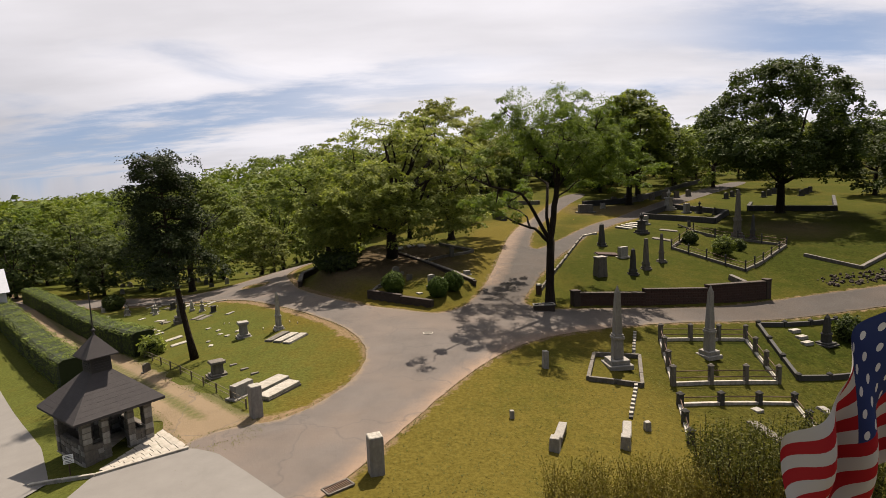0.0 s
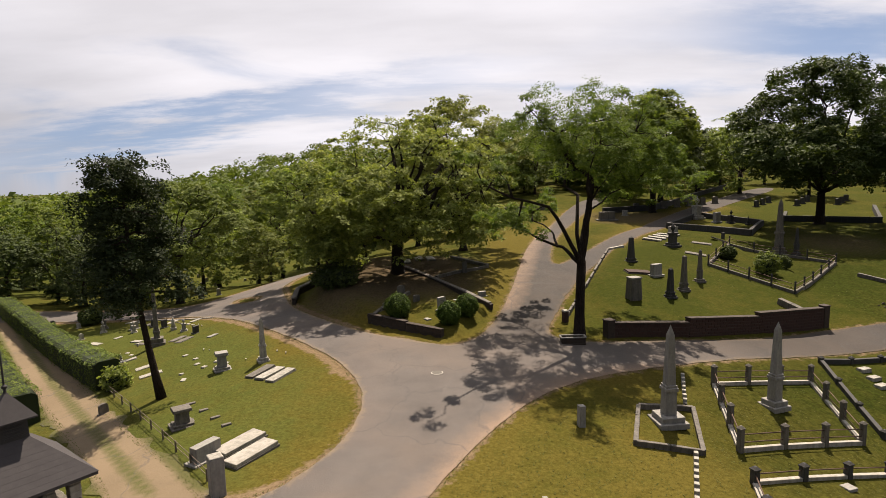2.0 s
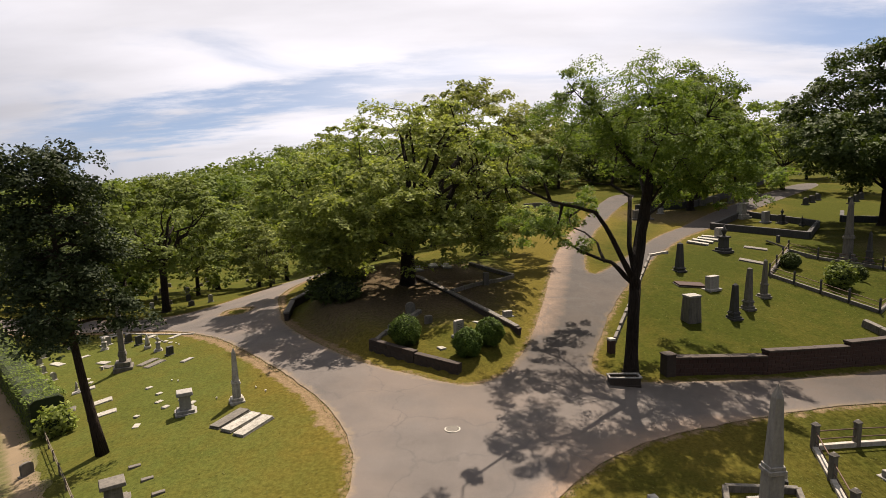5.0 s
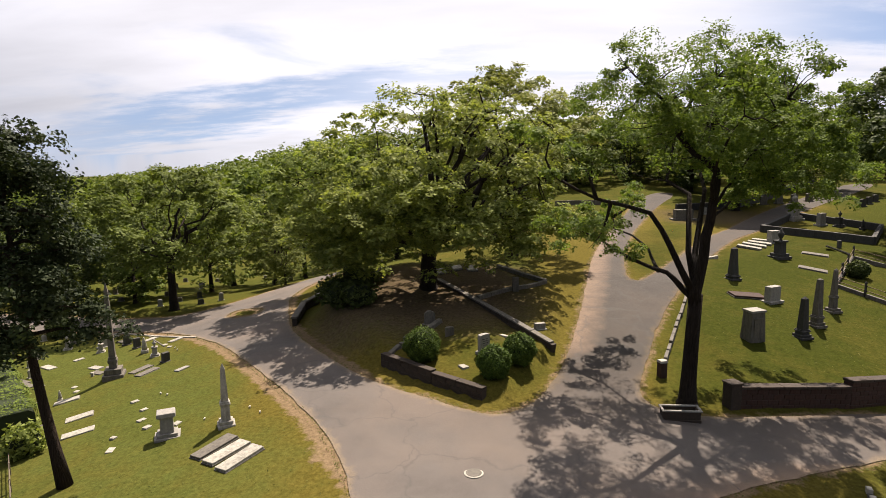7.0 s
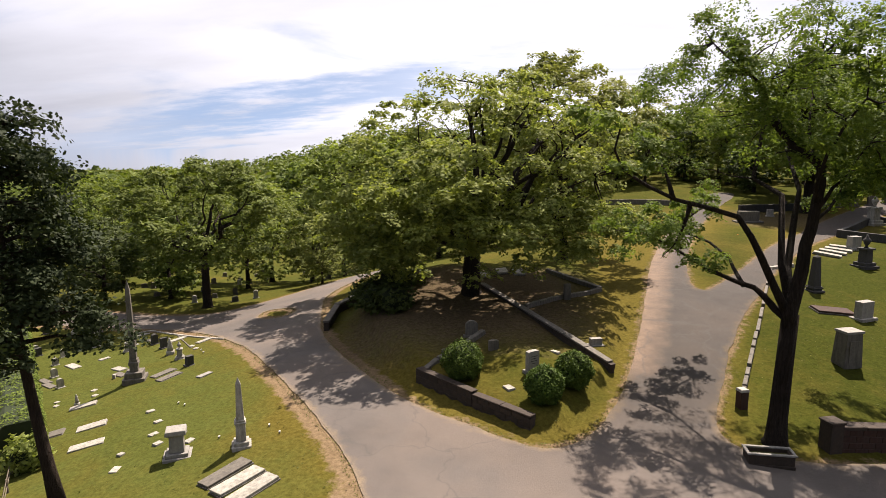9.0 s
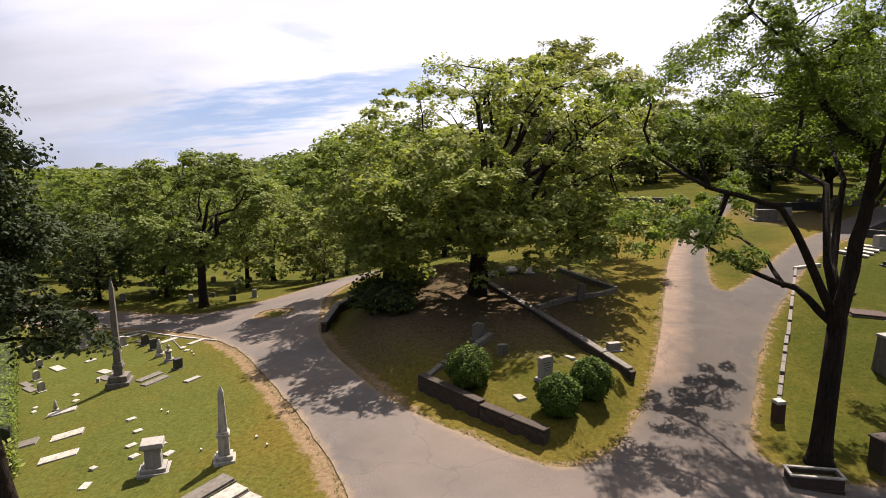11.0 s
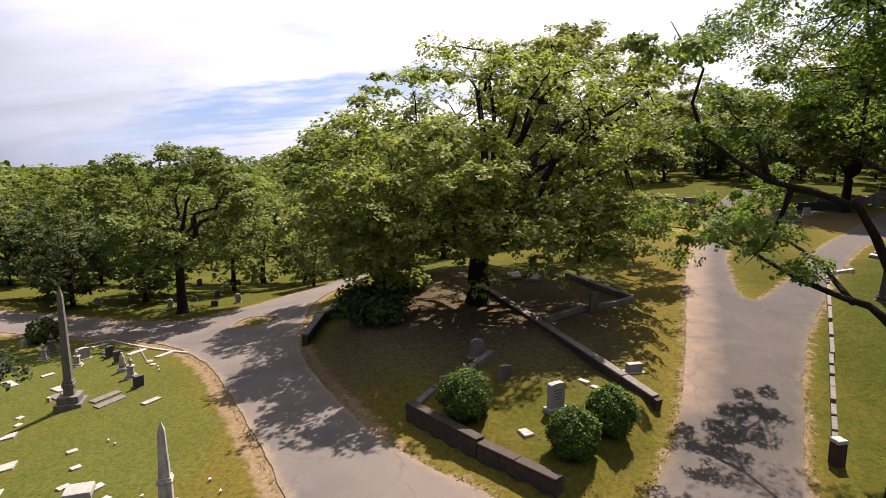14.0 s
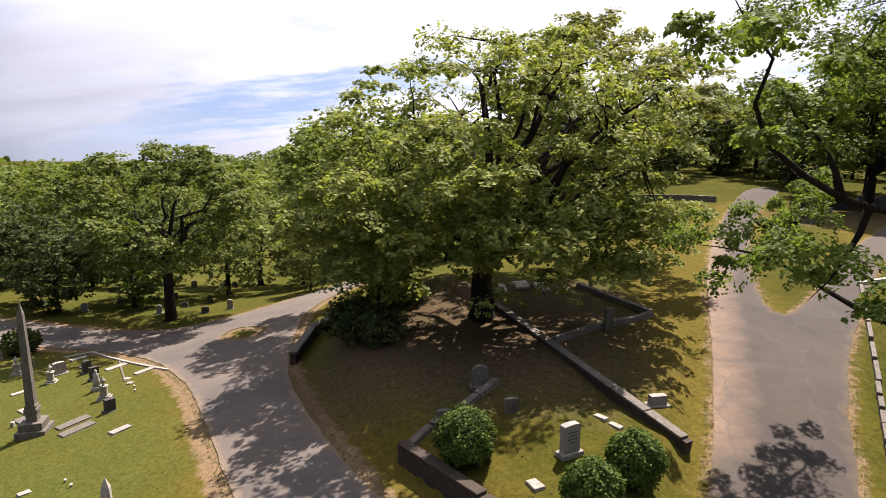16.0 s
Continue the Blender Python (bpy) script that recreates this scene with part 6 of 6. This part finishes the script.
coping_end((4.4, 23.6), -20, "broken pale stone wall end in the dry grass")
coping_end((7.4, 24.3), -18, "pale stone wall end joined to a row of blocks")
marker((2.75, 25.6), 0.18, 0.18, 0.36, "short grey corner stake in the dry lawn", GRANITE, 10, seed=31)
marker((8.7, 25.5), 0.26, 0.26, 0.40, "short grey corner stake in the dry lawn", GRANITE, 10, seed=32)
marker((5.3, 31.8), 0.30, 0.30, 0.95, "upright squared stone post on the lawn", GRANITE, 15, seed=33)
# loose stones on the slope above the east road
rs = random.Random(91)
bm = bmesh.new()
for _ in range(120):
    x, y, r = 34.6 + rs.uniform(0, 1) * 9.0, 54.6 + rs.uniform(-1.3, 1.3), rs.uniform(0.08, 0.26)
    y += (x - 34.6) * 0.24
    m = Matrix.Translation((x, y, gz(x, y) + r * 0.15)) @ Euler((rs.uniform(0, 3), rs.uniform(0, 3), rs.uniform(0, 3))).to_matrix().to_4x4() @ Matrix.Diagonal((r, r * rs.uniform(0.6, 1.2), r * rs.uniform(0.4, 0.8), 1))
    bmesh.ops.create_icosphere(bm, subdivisions=1, radius=1.0, matrix=m)
tagged(part("loose_stones", bm, WALL_STONE), "loose grey stones scattered on the grassy slope", "stones", "", "stuff")
# terraces on the hill
stone_kerb("terrace_wall", [(28.3, 86.6), (35.6, 79.3), (41.4, 88.0), (36.4, 97.2), (28.3, 86.6)], 0.4, 0.75, DARK_STONE, "dark low terrace wall round hill graves", 1.8)
stone_kerb("terrace_wall", [(48.6, 95.6), (46.0, 91.2), (56.8, 87.6), (64.5, 100.2)], 0.45, 0.8, DARK_STONE, "dark terrace wall beneath the hill oak", 2.2)
stone_kerb("terrace_wall", [(9.0, 116.4), (17.6, 109.6)], 0.45, 0.7, OLD_STONE, "low dark terrace wall beside the hill road", 2.0)
stone_kerb("terrace_wall", [(8.4, 98.0), (9.6, 91.5)], 0.5, 0.7, DARK_STONE, "low dark plot wall beyond the oak", 2.0)
stone_kerb("terrace_wall", [(24.0, 103.5), (33.0, 106.5), (44.0, 119.0)], 0.5, 0.9, DARK_STONE, "dark terrace wall in the shade of trees", 2.2)
stone_kerb("terrace_wall", [(45.0, 122.0), (60.0, 141.0)], 0.5, 0.8, DARK_STONE, "long dark terrace wall at the top of the hill", 2.5)
# the corner kerb of the north-west lawn
stone_kerb("plot_kerb", [(-29.8, 59.4), (-28.6, 60.4), (-20.4, 55.9)], 0.15, 0.07, CONCRETE, "thin pale kerb round a corner plot", 1.4)
stone_kerb("plot_kerb", [(-25.3, 58.5), (-22.0, 54.8)], 0.10, 0.04, OLD_STONE, "thin weathered kerb inside a corner plot", 1.4)
stone_kerb("plot_kerb", [(37.4, 62.4), (40.4, 58.0), (46.0, 62.0)], 0.35, 0.3, OLD_STONE, "old stone kerb on the east slope", 1.5)
ledger((14.9, 27.2), 1.9, 0.7, "mottled grey ledger slab inside a low fence", OLD_STONE, 20, 0.14, "south-east slabs", 201)
marker((15.8, 29.8), 0.5, 0.5, 0.1, "small pale slab inside a low fence", GRANITE, 20, seed=203)
ledger((20.6, 31.6), 1.0, 0.6, "pale slab on the south-east lawn", GRANITE, 20, 0.14, "south-east slabs", 204)

# ---------------------------------------------------------------- gate, shelter and drive
def gate_post(at, h, w, label, turn):
    top = thing("gate_post", pose(at[0], at[1], gz(*at) - 0.05, 0, 0, turn), label, "post", "gate posts")
    bm = bmesh.new()
    add_box(bm, w, w, h, (0, 0, 0), 0.02, rough=0.006, seed=1)
    part("shaft", bm, GRANITE, top)
    bm = bmesh.new()
    add_box(bm, w * 1.04, w * 1.04, 0.06, (0, 0, h), 0.02, taper=0.9)
    part("cap", bm, MARBLE, top, "pale worn cap")
    bm = bmesh.new()
    add_tube(bm, [(w * 0.52, 0, h * 0.8), (w * 0.52 + 0.05, 0, h * 0.8)], [0.03, 0.03], 8)
    part("hinge_pin", bm, IRON, top)


gate_post((-2.72, 20.75), 1.45, 0.52, "square pale granite gate post beside the road", 20)
gate_post((-8.8, 26.55), 1.50, 0.50, "leaning square grey gate post by the dirt drive", 35)
top = thing("drain_grate", pose(-3.95, 19.75, gz(-3.95, 19.75), 0, 0, 40), "rusty iron drain grate at the road edge", "drain")
bm = bmesh.new()
for sx, sy, x, y in ((1.0, 0.06, 0, 0.25), (1.0, 0.06, 0, -0.25), (0.06, 0.5, 0.5, 0), (0.06, 0.5, -0.5, 0)):
    add_box(bm, sx, sy, 0.06, (x, y, 0.02))
part("frame", bm, OLD_STONE, top)
for i in range(11):
    bm = bmesh.new()
    add_box(bm, 0.035, 0.46, 0.04, (-0.42 + 0.084 * i, 0, 0.03))
    part("bar", bm, IRON, top)
top = thing("manhole_cover", pose(-1.15, 37.2, gz(-1.15, 37.2) + 0.03), "pale round manhole cover in the asphalt", "manhole")
bm = bmesh.new()
add_lathe(bm, [(0.33, 0), (0.33, 0.012), (0.28, 0.016)], 28)
part("ring", bm, CONCRETE, top)
bm = bmesh.new()
add_lathe(bm, [(0.27, 0.0), (0.27, 0.02), (0.24, 0.024)], 28)
part("lid", bm, OLD_STONE, top)

SHINGLE = Mat("dark_shingles", 0.9)
SHINGLE = SHINGLE.color(SHINGLE.mix(SHINGLE.math("MULTIPLY", SHINGLE.random(), 0.12), SHINGLE.mix(SHINGLE.noise(3, 7, 0.7), (0.030, 0.027, 0.028), (0.062, 0.056, 0.055)), (0.062, 0.056, 0.055))).bump(SHINGLE.noise(40, 4), 0.4, 0.01).m
DARK_WOOD = Mat("dark_painted_wood", 0.7)
DARK_WOOD = DARK_WOOD.color(DARK_WOOD.mix(DARK_WOOD.noise(8, 5, 0.6, (1, 1, 6)), (0.018, 0.017, 0.018), (0.045, 0.042, 0.042))).m

HOUSE = pose(-15.0, 25.25, gz(-15.0, 25.25) - 0.02, 0, 0, -38.0)
top = thing("gatehouse", HOUSE, "small open stone gatehouse with a dark hipped roof and cupola", "shelter")


def rubble(parent, sx, sy, h, at, seed):
    """A pier or panel of rubble stone: a mortar core and stones set in it, each a part of it."""
    bm = bmesh.new()
    add_box(bm, sx - 0.05, sy - 0.05, h, at)
    core = part("stone_panel", bm, OLD_STONE, parent)
    r = random.Random(seed)
    rows = max(2, round(h / 0.24))
    for axis in (0, 1):
        length, depth = (sx, sy) if axis == 0 else (sy, sx)
        for sgn in (-1, 1):
            for k in range(rows):
                n = max(1, round(length / r.uniform(0.26, 0.42)))
                for i in range(n):
                    w = length / n
                    bm = bmesh.new()
                    add_box(bm, w - 0.02, 0.05, h / rows - 0.02, (0, 0, 0), 0.012, rough=0.012, seed=r.randrange(999))
                    s = -length / 2 + (i + 0.5) * w
                    if axis == 0:
                        m = pose(at[0] + s, at[1] + sgn * (depth / 2 - 0.02), at[2] + k * h / rows)
                    else:
                        m = pose(at[0] + sgn * (depth / 2 - 0.02), at[1] + s, at[2] + k * h / rows, 0, 0, 90)
                    part("stone", bm, r.choice((OLD_STONE, GRANITE, OLD_STONE)), core, "", m)
    return core


W = 1.25
for i, (x, y) in enumerate(((W, -W), (W, W), (-W, -W), (-W, W))):
    rubble(top, 0.36, 0.36, 1.98, (x, y, 0), i)
for i, y in enumerate((-0.52, 0.52)):
    rubble(top, 0.30, 0.30, 1.98, (W, y, 0), 10 + i)
for i, (sx, sy, x, y) in enumerate(((0.26, 0.5, W, -0.88), (0.26, 0.5, W, 0.88), (2.2, 0.26, 0, -W), (2.2, 0.26, 0, W), (0.26, 2.2, -W, 0))):
    rubble(top, sx, sy, 0.85 if i < 4 else 1.9, (x, y, 0), 20 + i)
bm = bmesh.new()
add_box(bm, 2.9, 2.9, 0.06, (0, 0, 0.0))
part("floor_slab", bm, CONCRETE, top)
bm = bmesh.new()
for sx, sy, x, y in ((0.2, 2.9, W, 0), (0.2, 2.9, -W, 0), (2.6, 0.2, 0, W), (2.6, 0.2, 0, -W)):
    add_box(bm, sx, sy, 0.18, (x, y, 1.90))
part("lintel_beam", bm, DARK_WOOD, top)


def hipped(half, rise, z, flat, thick=0.10):
    """A hipped roof's shell."""
    bm = bmesh.new()
    low = [bm.verts.new((sx * half, sy * half, z)) for sx, sy in ((-1, -1), (1, -1), (1, 1), (-1, 1))]
    drip = [bm.verts.new((sx * half, sy * half, z - thick)) for sx, sy in ((-1, -1), (1, -1), (1, 1), (-1, 1))]
    hi = [bm.verts.new((sx * flat, sy * flat, z + rise)) for sx, sy in ((-1, -1), (1, -1), (1, 1), (-1, 1))]
    for i in range(4):
        j = (i + 1) % 4
        bm.faces.new((low[i], low[j], hi[j], hi[i]))
        bm.faces.new((drip[i], drip[j], low[j], low[i]))
    bm.faces.new(hi)
    bm.faces.new(drip[::-1])
    return bm


roof = part("roof", hipped(1.85, 1.40, 2.10, 0.42), SHINGLE, top, "dark shingled hipped roof")
for side in range(4):
    m = Matrix.Rotation(side * math.pi / 2, 4, "Z")
    for c in range(9):
        f0, f1 = c / 9, (c + 1) / 9
        y0 = 1.87 + (0.42 - 1.87) * f0
        z0 = 2.105 + 1.40 * f0
        y1 = 1.87 + (0.42 - 1.87) * (f1 + 0.02)
        z1 = 2.105 + 1.40 * (f1 + 0.02)
        bm = bmesh.new()
        a = [bm.verts.new(v) for v in ((-y0, -y0, z0 + 0.010), (y0, -y0, z0 + 0.010), (y1, -y1, z1 + 0.005), (-y1, -y1, z1 + 0.005))]
        b = [bm.verts.new(v) for v in ((-y0, -y0, z0 + 0.004), (y0, -y0, z0 + 0.004))]
        bm.faces.new(a)
        bm.faces.new((b[0], b[1], a[1], a[0]))
        part("shingle_course", bm, SHINGLE, roof, "", m)
bm = bmesh.new()
add_box(bm, 0.86, 0.86, 1.0, (0, 0, 3.25), 0.0, taper=0.94)
cup = part("cupola", bm, DARK_WOOD, top, "square dark wooden cupola")
for side in range(4):
    for k in range(5):
        bm = bmesh.new()
        add_box(bm, 0.58, 0.05, 0.05, (0, -0.42, 3.6 + 0.11 * k))
        part("louvre", bm, DARK_WOOD, cup, "", Matrix.Rotation(side * math.pi / 2, 4, "Z"))
bm = hipped(0.66, 0.86, 4.22, 0.02, 0.05)
part("cupola_roof", bm, SHINGLE, top, "pointed shingled cupola roof")
bm = bmesh.new()
add_tube(bm, [(0, 0, 5.0), (0, 0, 5.25), (0, 0, 6.9)], [0.06, 0.035, 0.022], 8)
add_lathe(bm, [(0.03, 5.16), (0.09, 5.22), (0.09, 5.28), (0.03, 5.34)], 10)
part("finial_rod", bm, DARK_WOOD, top, "thin dark metal finial rod")

# notice beside the shelter, its lines too small to read
sx, sy = -15.1, 22.75
top = thing("notice_sign", pose(sx, sy, gz(sx, sy), 0, 0, 25), "small white notice sign with dark lines", "sign")
bm = bmesh.new()
add_tube(bm, [(0, 0, -0.1), (0, 0, 0.75)], [0.025, 0.025], 8)
part("post", bm, IRON, top)
SIGN_WHITE = Mat("sign_white", 0.5).color((0.78, 0.78, 0.76)).m
SIGN_DARK = Mat("sign_dark", 0.5).color((0.05, 0.05, 0.06)).m
for z in (0.50, 0.70):
    bm = bmesh.new()
    add_box(bm, 0.36, 0.03, 0.17, (0, -0.03, z), 0.005)
    board = part("board", bm, SIGN_WHITE, top)
    for k in range(2):
        bm = bmesh.new()
        add_box(bm, 0.26 - 0.07 * k, 0.006, 0.025, (0, -0.05, z + 0.045 + 0.06 * k))
        part("line", bm, SIGN_DARK, board)


def slab_field(name, poly, lift, mat, label, box, step=0.4):
    return sheet(name, lambda x, y: poly_distance(poly, x, y), box, step, lift, mat, label, "pavement")


PAVE = Mat("pale_concrete", 0.9).world()
PAVE = PAVE.color(PAVE.mix(PAVE.noise(0.9, 6, 0.65), PAVE.mix(PAVE.noise(20, 5), (0.10, 0.094, 0.085), (0.14, 0.132, 0.12)), (0.18, 0.17, 0.155))).bump(PAVE.noise(40, 4), 0.3, 0.01).m
slab_field("concrete_apron", [(-13.9, 22.3), (-10.7, 23.8), (-9.3, 23.0), (-5.2, 18.7), (-9, 14), (-14, 16)], 0.05, PAVE, "wide pale concrete apron before the gatehouse", (-16, -4, 12, 26))
slab_field("side_street", [(-15.6, 22.2), (-18.6, 26.3), (-24.2, 32.5), (-29.6, 38.6), (-48, 56), (-60, 50), (-40, 20), (-18, 14)], 0.05, PAVE, "pale grey concrete street beyond a grass verge", (-62, -14, 12, 58), 0.6)
stone_kerb("street_kerb", [(-16.4, 22.2), (-13.8, 22.25), (-10.75, 23.75)], 0.16, 0.14, CONCRETE, "thin concrete kerb with a dark edge", 1.4)
# flagstones between the shelter and the apron
flags = thing("flagstone_path", pose(-12.5, 24.2, gz(-12.5, 24.2)), "pale flagstone paving in front of the gatehouse", "paving")
finv = flags.matrix_basis.inverted()
FA, FB, FC, FD = (Vector((*p, 0)) for p in ((-13.95, 22.75), (-12.95, 26.2), (-10.95, 24.05), (-13.4, 22.42)))
for i in range(4):
    rows = 9 if i % 2 else 8
    for j in range(rows):
        quad = []
        for du, dv in ((0, 0), (1, 0), (1, 1), (0, 1)):
            u, v = (i + du) / 4, (j + dv) / rows
            quad.append(FA.lerp(FB, v).lerp(FD.lerp(FC, v), u))
        c = sum(quad, Vector()) / 4
        bm = bmesh.new()
        lo = [bm.verts.new((*((q - c) * 0.97).xy, -0.05)) for q in quad]
        hi = [bm.verts.new((*((q - c) * 0.955).xy, 0.055)) for q in quad]
        bm.faces.new(hi)
        for k in range(4):
            bm.faces.new((lo[k], lo[(k + 1) % 4], hi[(k + 1) % 4], hi[k]))
        part("flagstone", bm, CONCRETE, flags, "", finv @ pose(c.x, c.y, gz(c.x, c.y)))

# rail fence on the drive's edge
FENCE_WOOD = Mat("grey_fence_wood", 0.85)
FENCE_WOOD = FENCE_WOOD.color(FENCE_WOOD.mix(FENCE_WOOD.noise(6, 6, 0.6, (1, 1, 5)), (0.06, 0.045, 0.03), (0.17, 0.14, 0.10))).m
fa, fb = Vector((-9.6, 27.6, 0)), Vector((-20.6, 40.2, 0))
fen = thing("rail_fence", pose(fa.x, fa.y, gz(fa.x, fa.y)), "low weathered rail fence along the dirt drive", "fence")
fi = fen.matrix_basis.inverted()
N = 9
for i in range(N + 1):
    c = fa.lerp(fb, i / N)
    bm = bmesh.new()
    add_box(bm, 0.07, 0.07, 0.62, (0, 0, -0.1), 0.01)
    part("post", bm, FENCE_WOOD, fen, "", fi @ pose(c.x, c.y, gz(c.x, c.y), 0, 0, 40))
    if i < N:
        e = fa.lerp(fb, (i + 1) / N)
        for h in (0.25, 0.48):
            bm = bmesh.new()
            add_tube(bm, [(c.x, c.y, gz(c.x, c.y) + h), (e.x, e.y, gz(e.x, e.y) + h)], [0.018, 0.016], 6)
            part("rail", bm, FENCE_WOOD, fen, "", fi)

# the pale house past the hedges
SIDING = Mat("pale_siding", 0.8)
SIDING = SIDING.color(SIDING.mix(SIDING.noise(2, 5), (0.50, 0.50, 0.52), (0.62, 0.62, 0.64))).m
METAL_ROOF = Mat("metal_roof", 0.5, 0.2)
METAL_ROOF = METAL_ROOF.color(METAL_ROOF.mix(METAL_ROOF.noise(1.5, 4, 0.6, (1, 6, 1)), (0.26, 0.28, 0.31), (0.36, 0.38, 0.41))).m
HX = (-46.6, 57.5)
top = thing("clapboard_house", pose(HX[0], HX[1], gz(*HX), 0, 0, 40), "pale grey clapboard house with a light roof", "house")
bm = bmesh.new()
add_box(bm, 7, 6, 2.9, (0, 0, 0))
wall = part("wall", bm, SIDING, top)
for i in range(14):
    bm = bmesh.new()
    add_box(bm, 7.05, 6.05, 0.19, (0, 0, 0.02 + 0.205 * i), 0.0, taper=0.995)
    part("clapboard", bm, SIDING, wall)
bm = bmesh.new()
vs = [bm.verts.new(v) for v in ((-3.8, -3.4, 2.8), (3.8, -3.4, 2.8), (3.8, 3.4, 2.8), (-3.8, 3.4, 2.8), (-3.8, 0, 4.7), (3.8, 0, 4.7))]
for f in ((0, 1, 5, 4), (2, 3, 4, 5), (1, 2, 5), (3, 0, 4), (3, 2, 1, 0)):
    bm.faces.new([vs[i] for i in f])
part("roof", bm, METAL_ROOF, top, "pale metal roof")
for x in (-1.8, 1.8):
    bm = bmesh.new()
    add_box(bm, 1.0, 0.08, 1.3, (x, -3.05, 0.9))
    win = part("window", bm, SIGN_WHITE, top)
    bm = bmesh.new()
    add_box(bm, 0.84, 0.03, 1.14, (x, -3.1, 0.98))
    part("pane", bm, SIGN_DARK, win)

# ---------------------------------------------------------------- flag on its pole
CLOTH = Mat("flag_cloth", 0.75, spec=0.15)
uvn = CLOTH.t.nodes.new("ShaderNodeUVMap")
sep = CLOTH.t.nodes.new("ShaderNodeSeparateXYZ")
CLOTH.t.links.new(uvn.outputs[0], sep.inputs[0])
stripe = CLOTH.math("FRACT", CLOTH.math("MULTIPLY", sep.outputs[1], 6.5))
red = CLOTH.math("GREATER_THAN", stripe, 0.5)
col = CLOTH.mix(red, (0.36, 0.34, 0.33), (0.26, 0.012, 0.016))
canton = CLOTH.math("MULTIPLY", CLOTH.math("LESS_THAN", sep.outputs[0], 0.42), CLOTH.math("GREATER_THAN", sep.outputs[1], 0.46))
cx = CLOTH.math("SUBTRACT", CLOTH.math("FRACT", CLOTH.math("MULTIPLY", sep.outputs[0], 14.3)), 0.5)
cy = CLOTH.math("SUBTRACT", CLOTH.math("FRACT", CLOTH.math("MULTIPLY", sep.outputs[1], 9.2)), 0.5)
dist = CLOTH.math("SQRT", CLOTH.math("ADD", CLOTH.math("MULTIPLY", cx, cx), CLOTH.math("MULTIPLY", cy, cy)))
stars = CLOTH.mix(CLOTH.math("LESS_THAN", dist, 0.20), (0.022, 0.032, 0.10), (0.5, 0.48, 0.48))
col = CLOTH.mix(canton, col, stars)
CLOTH.color(col)
CLOTH = CLOTH.translucent(col, 0.05).m
POLE = (3.57, 4.6)
top = thing("flag", pose(POLE[0], POLE[1], gz(*POLE)), "striped red and white flag with starred blue corner", "flag")
ztop = 9.75 - gz(*POLE)
bm = bmesh.new()
add_tube(bm, [(0, 0, -0.2), (0, 0, 3), (0, 0, ztop + 0.15)], [0.06, 0.05, 0.035], 12)
part("pole", bm, SIGN_WHITE, top)
bm = bmesh.new()
add_lathe(bm, [(0.02, 0), (0.06, 0.05), (0.06, 0.09), (0.01, 0.14)], 14, (0, 0, ztop + 0.15))
part("finial", bm, IRON, top)
bm = bmesh.new()
uvl = bm.loops.layers.uv.new("UVMap")
NU, NV = 44, 24
gridv = {}
for i in range(NU + 1):
    for j in range(NV + 1):
        u, v = i / NU, j / NV
        # the cloth droops: the fly end hangs down and folds back and forth
        out = u * (0.82 - 0.02 * v)
        fall = (1.20 + 0.30 * v) * u
        x = -out
        y = 0.16 * math.sin(11 * u + 3.5 * v) * u ** 0.5 + 0.07 * math.sin(19 * u - 5 * v)
        z = ztop - 0.15 - 1.6 * (1 - v) - fall
        gridv[i, j] = bm.verts.new((x, y, z))
for i in range(NU):
    for j in range(NV):
        f = bm.faces.new((gridv[i, j], gridv[i + 1, j], gridv[i + 1, j + 1], gridv[i, j + 1]))
        for l, (a, b) in zip(f.loops, ((i, j), (i + 1, j), (i + 1, j + 1), (i, j + 1))):
            l[uvl].uv = (a / NU, b / NV)
part("cloth", bm, CLOTH, top, "", None, True)
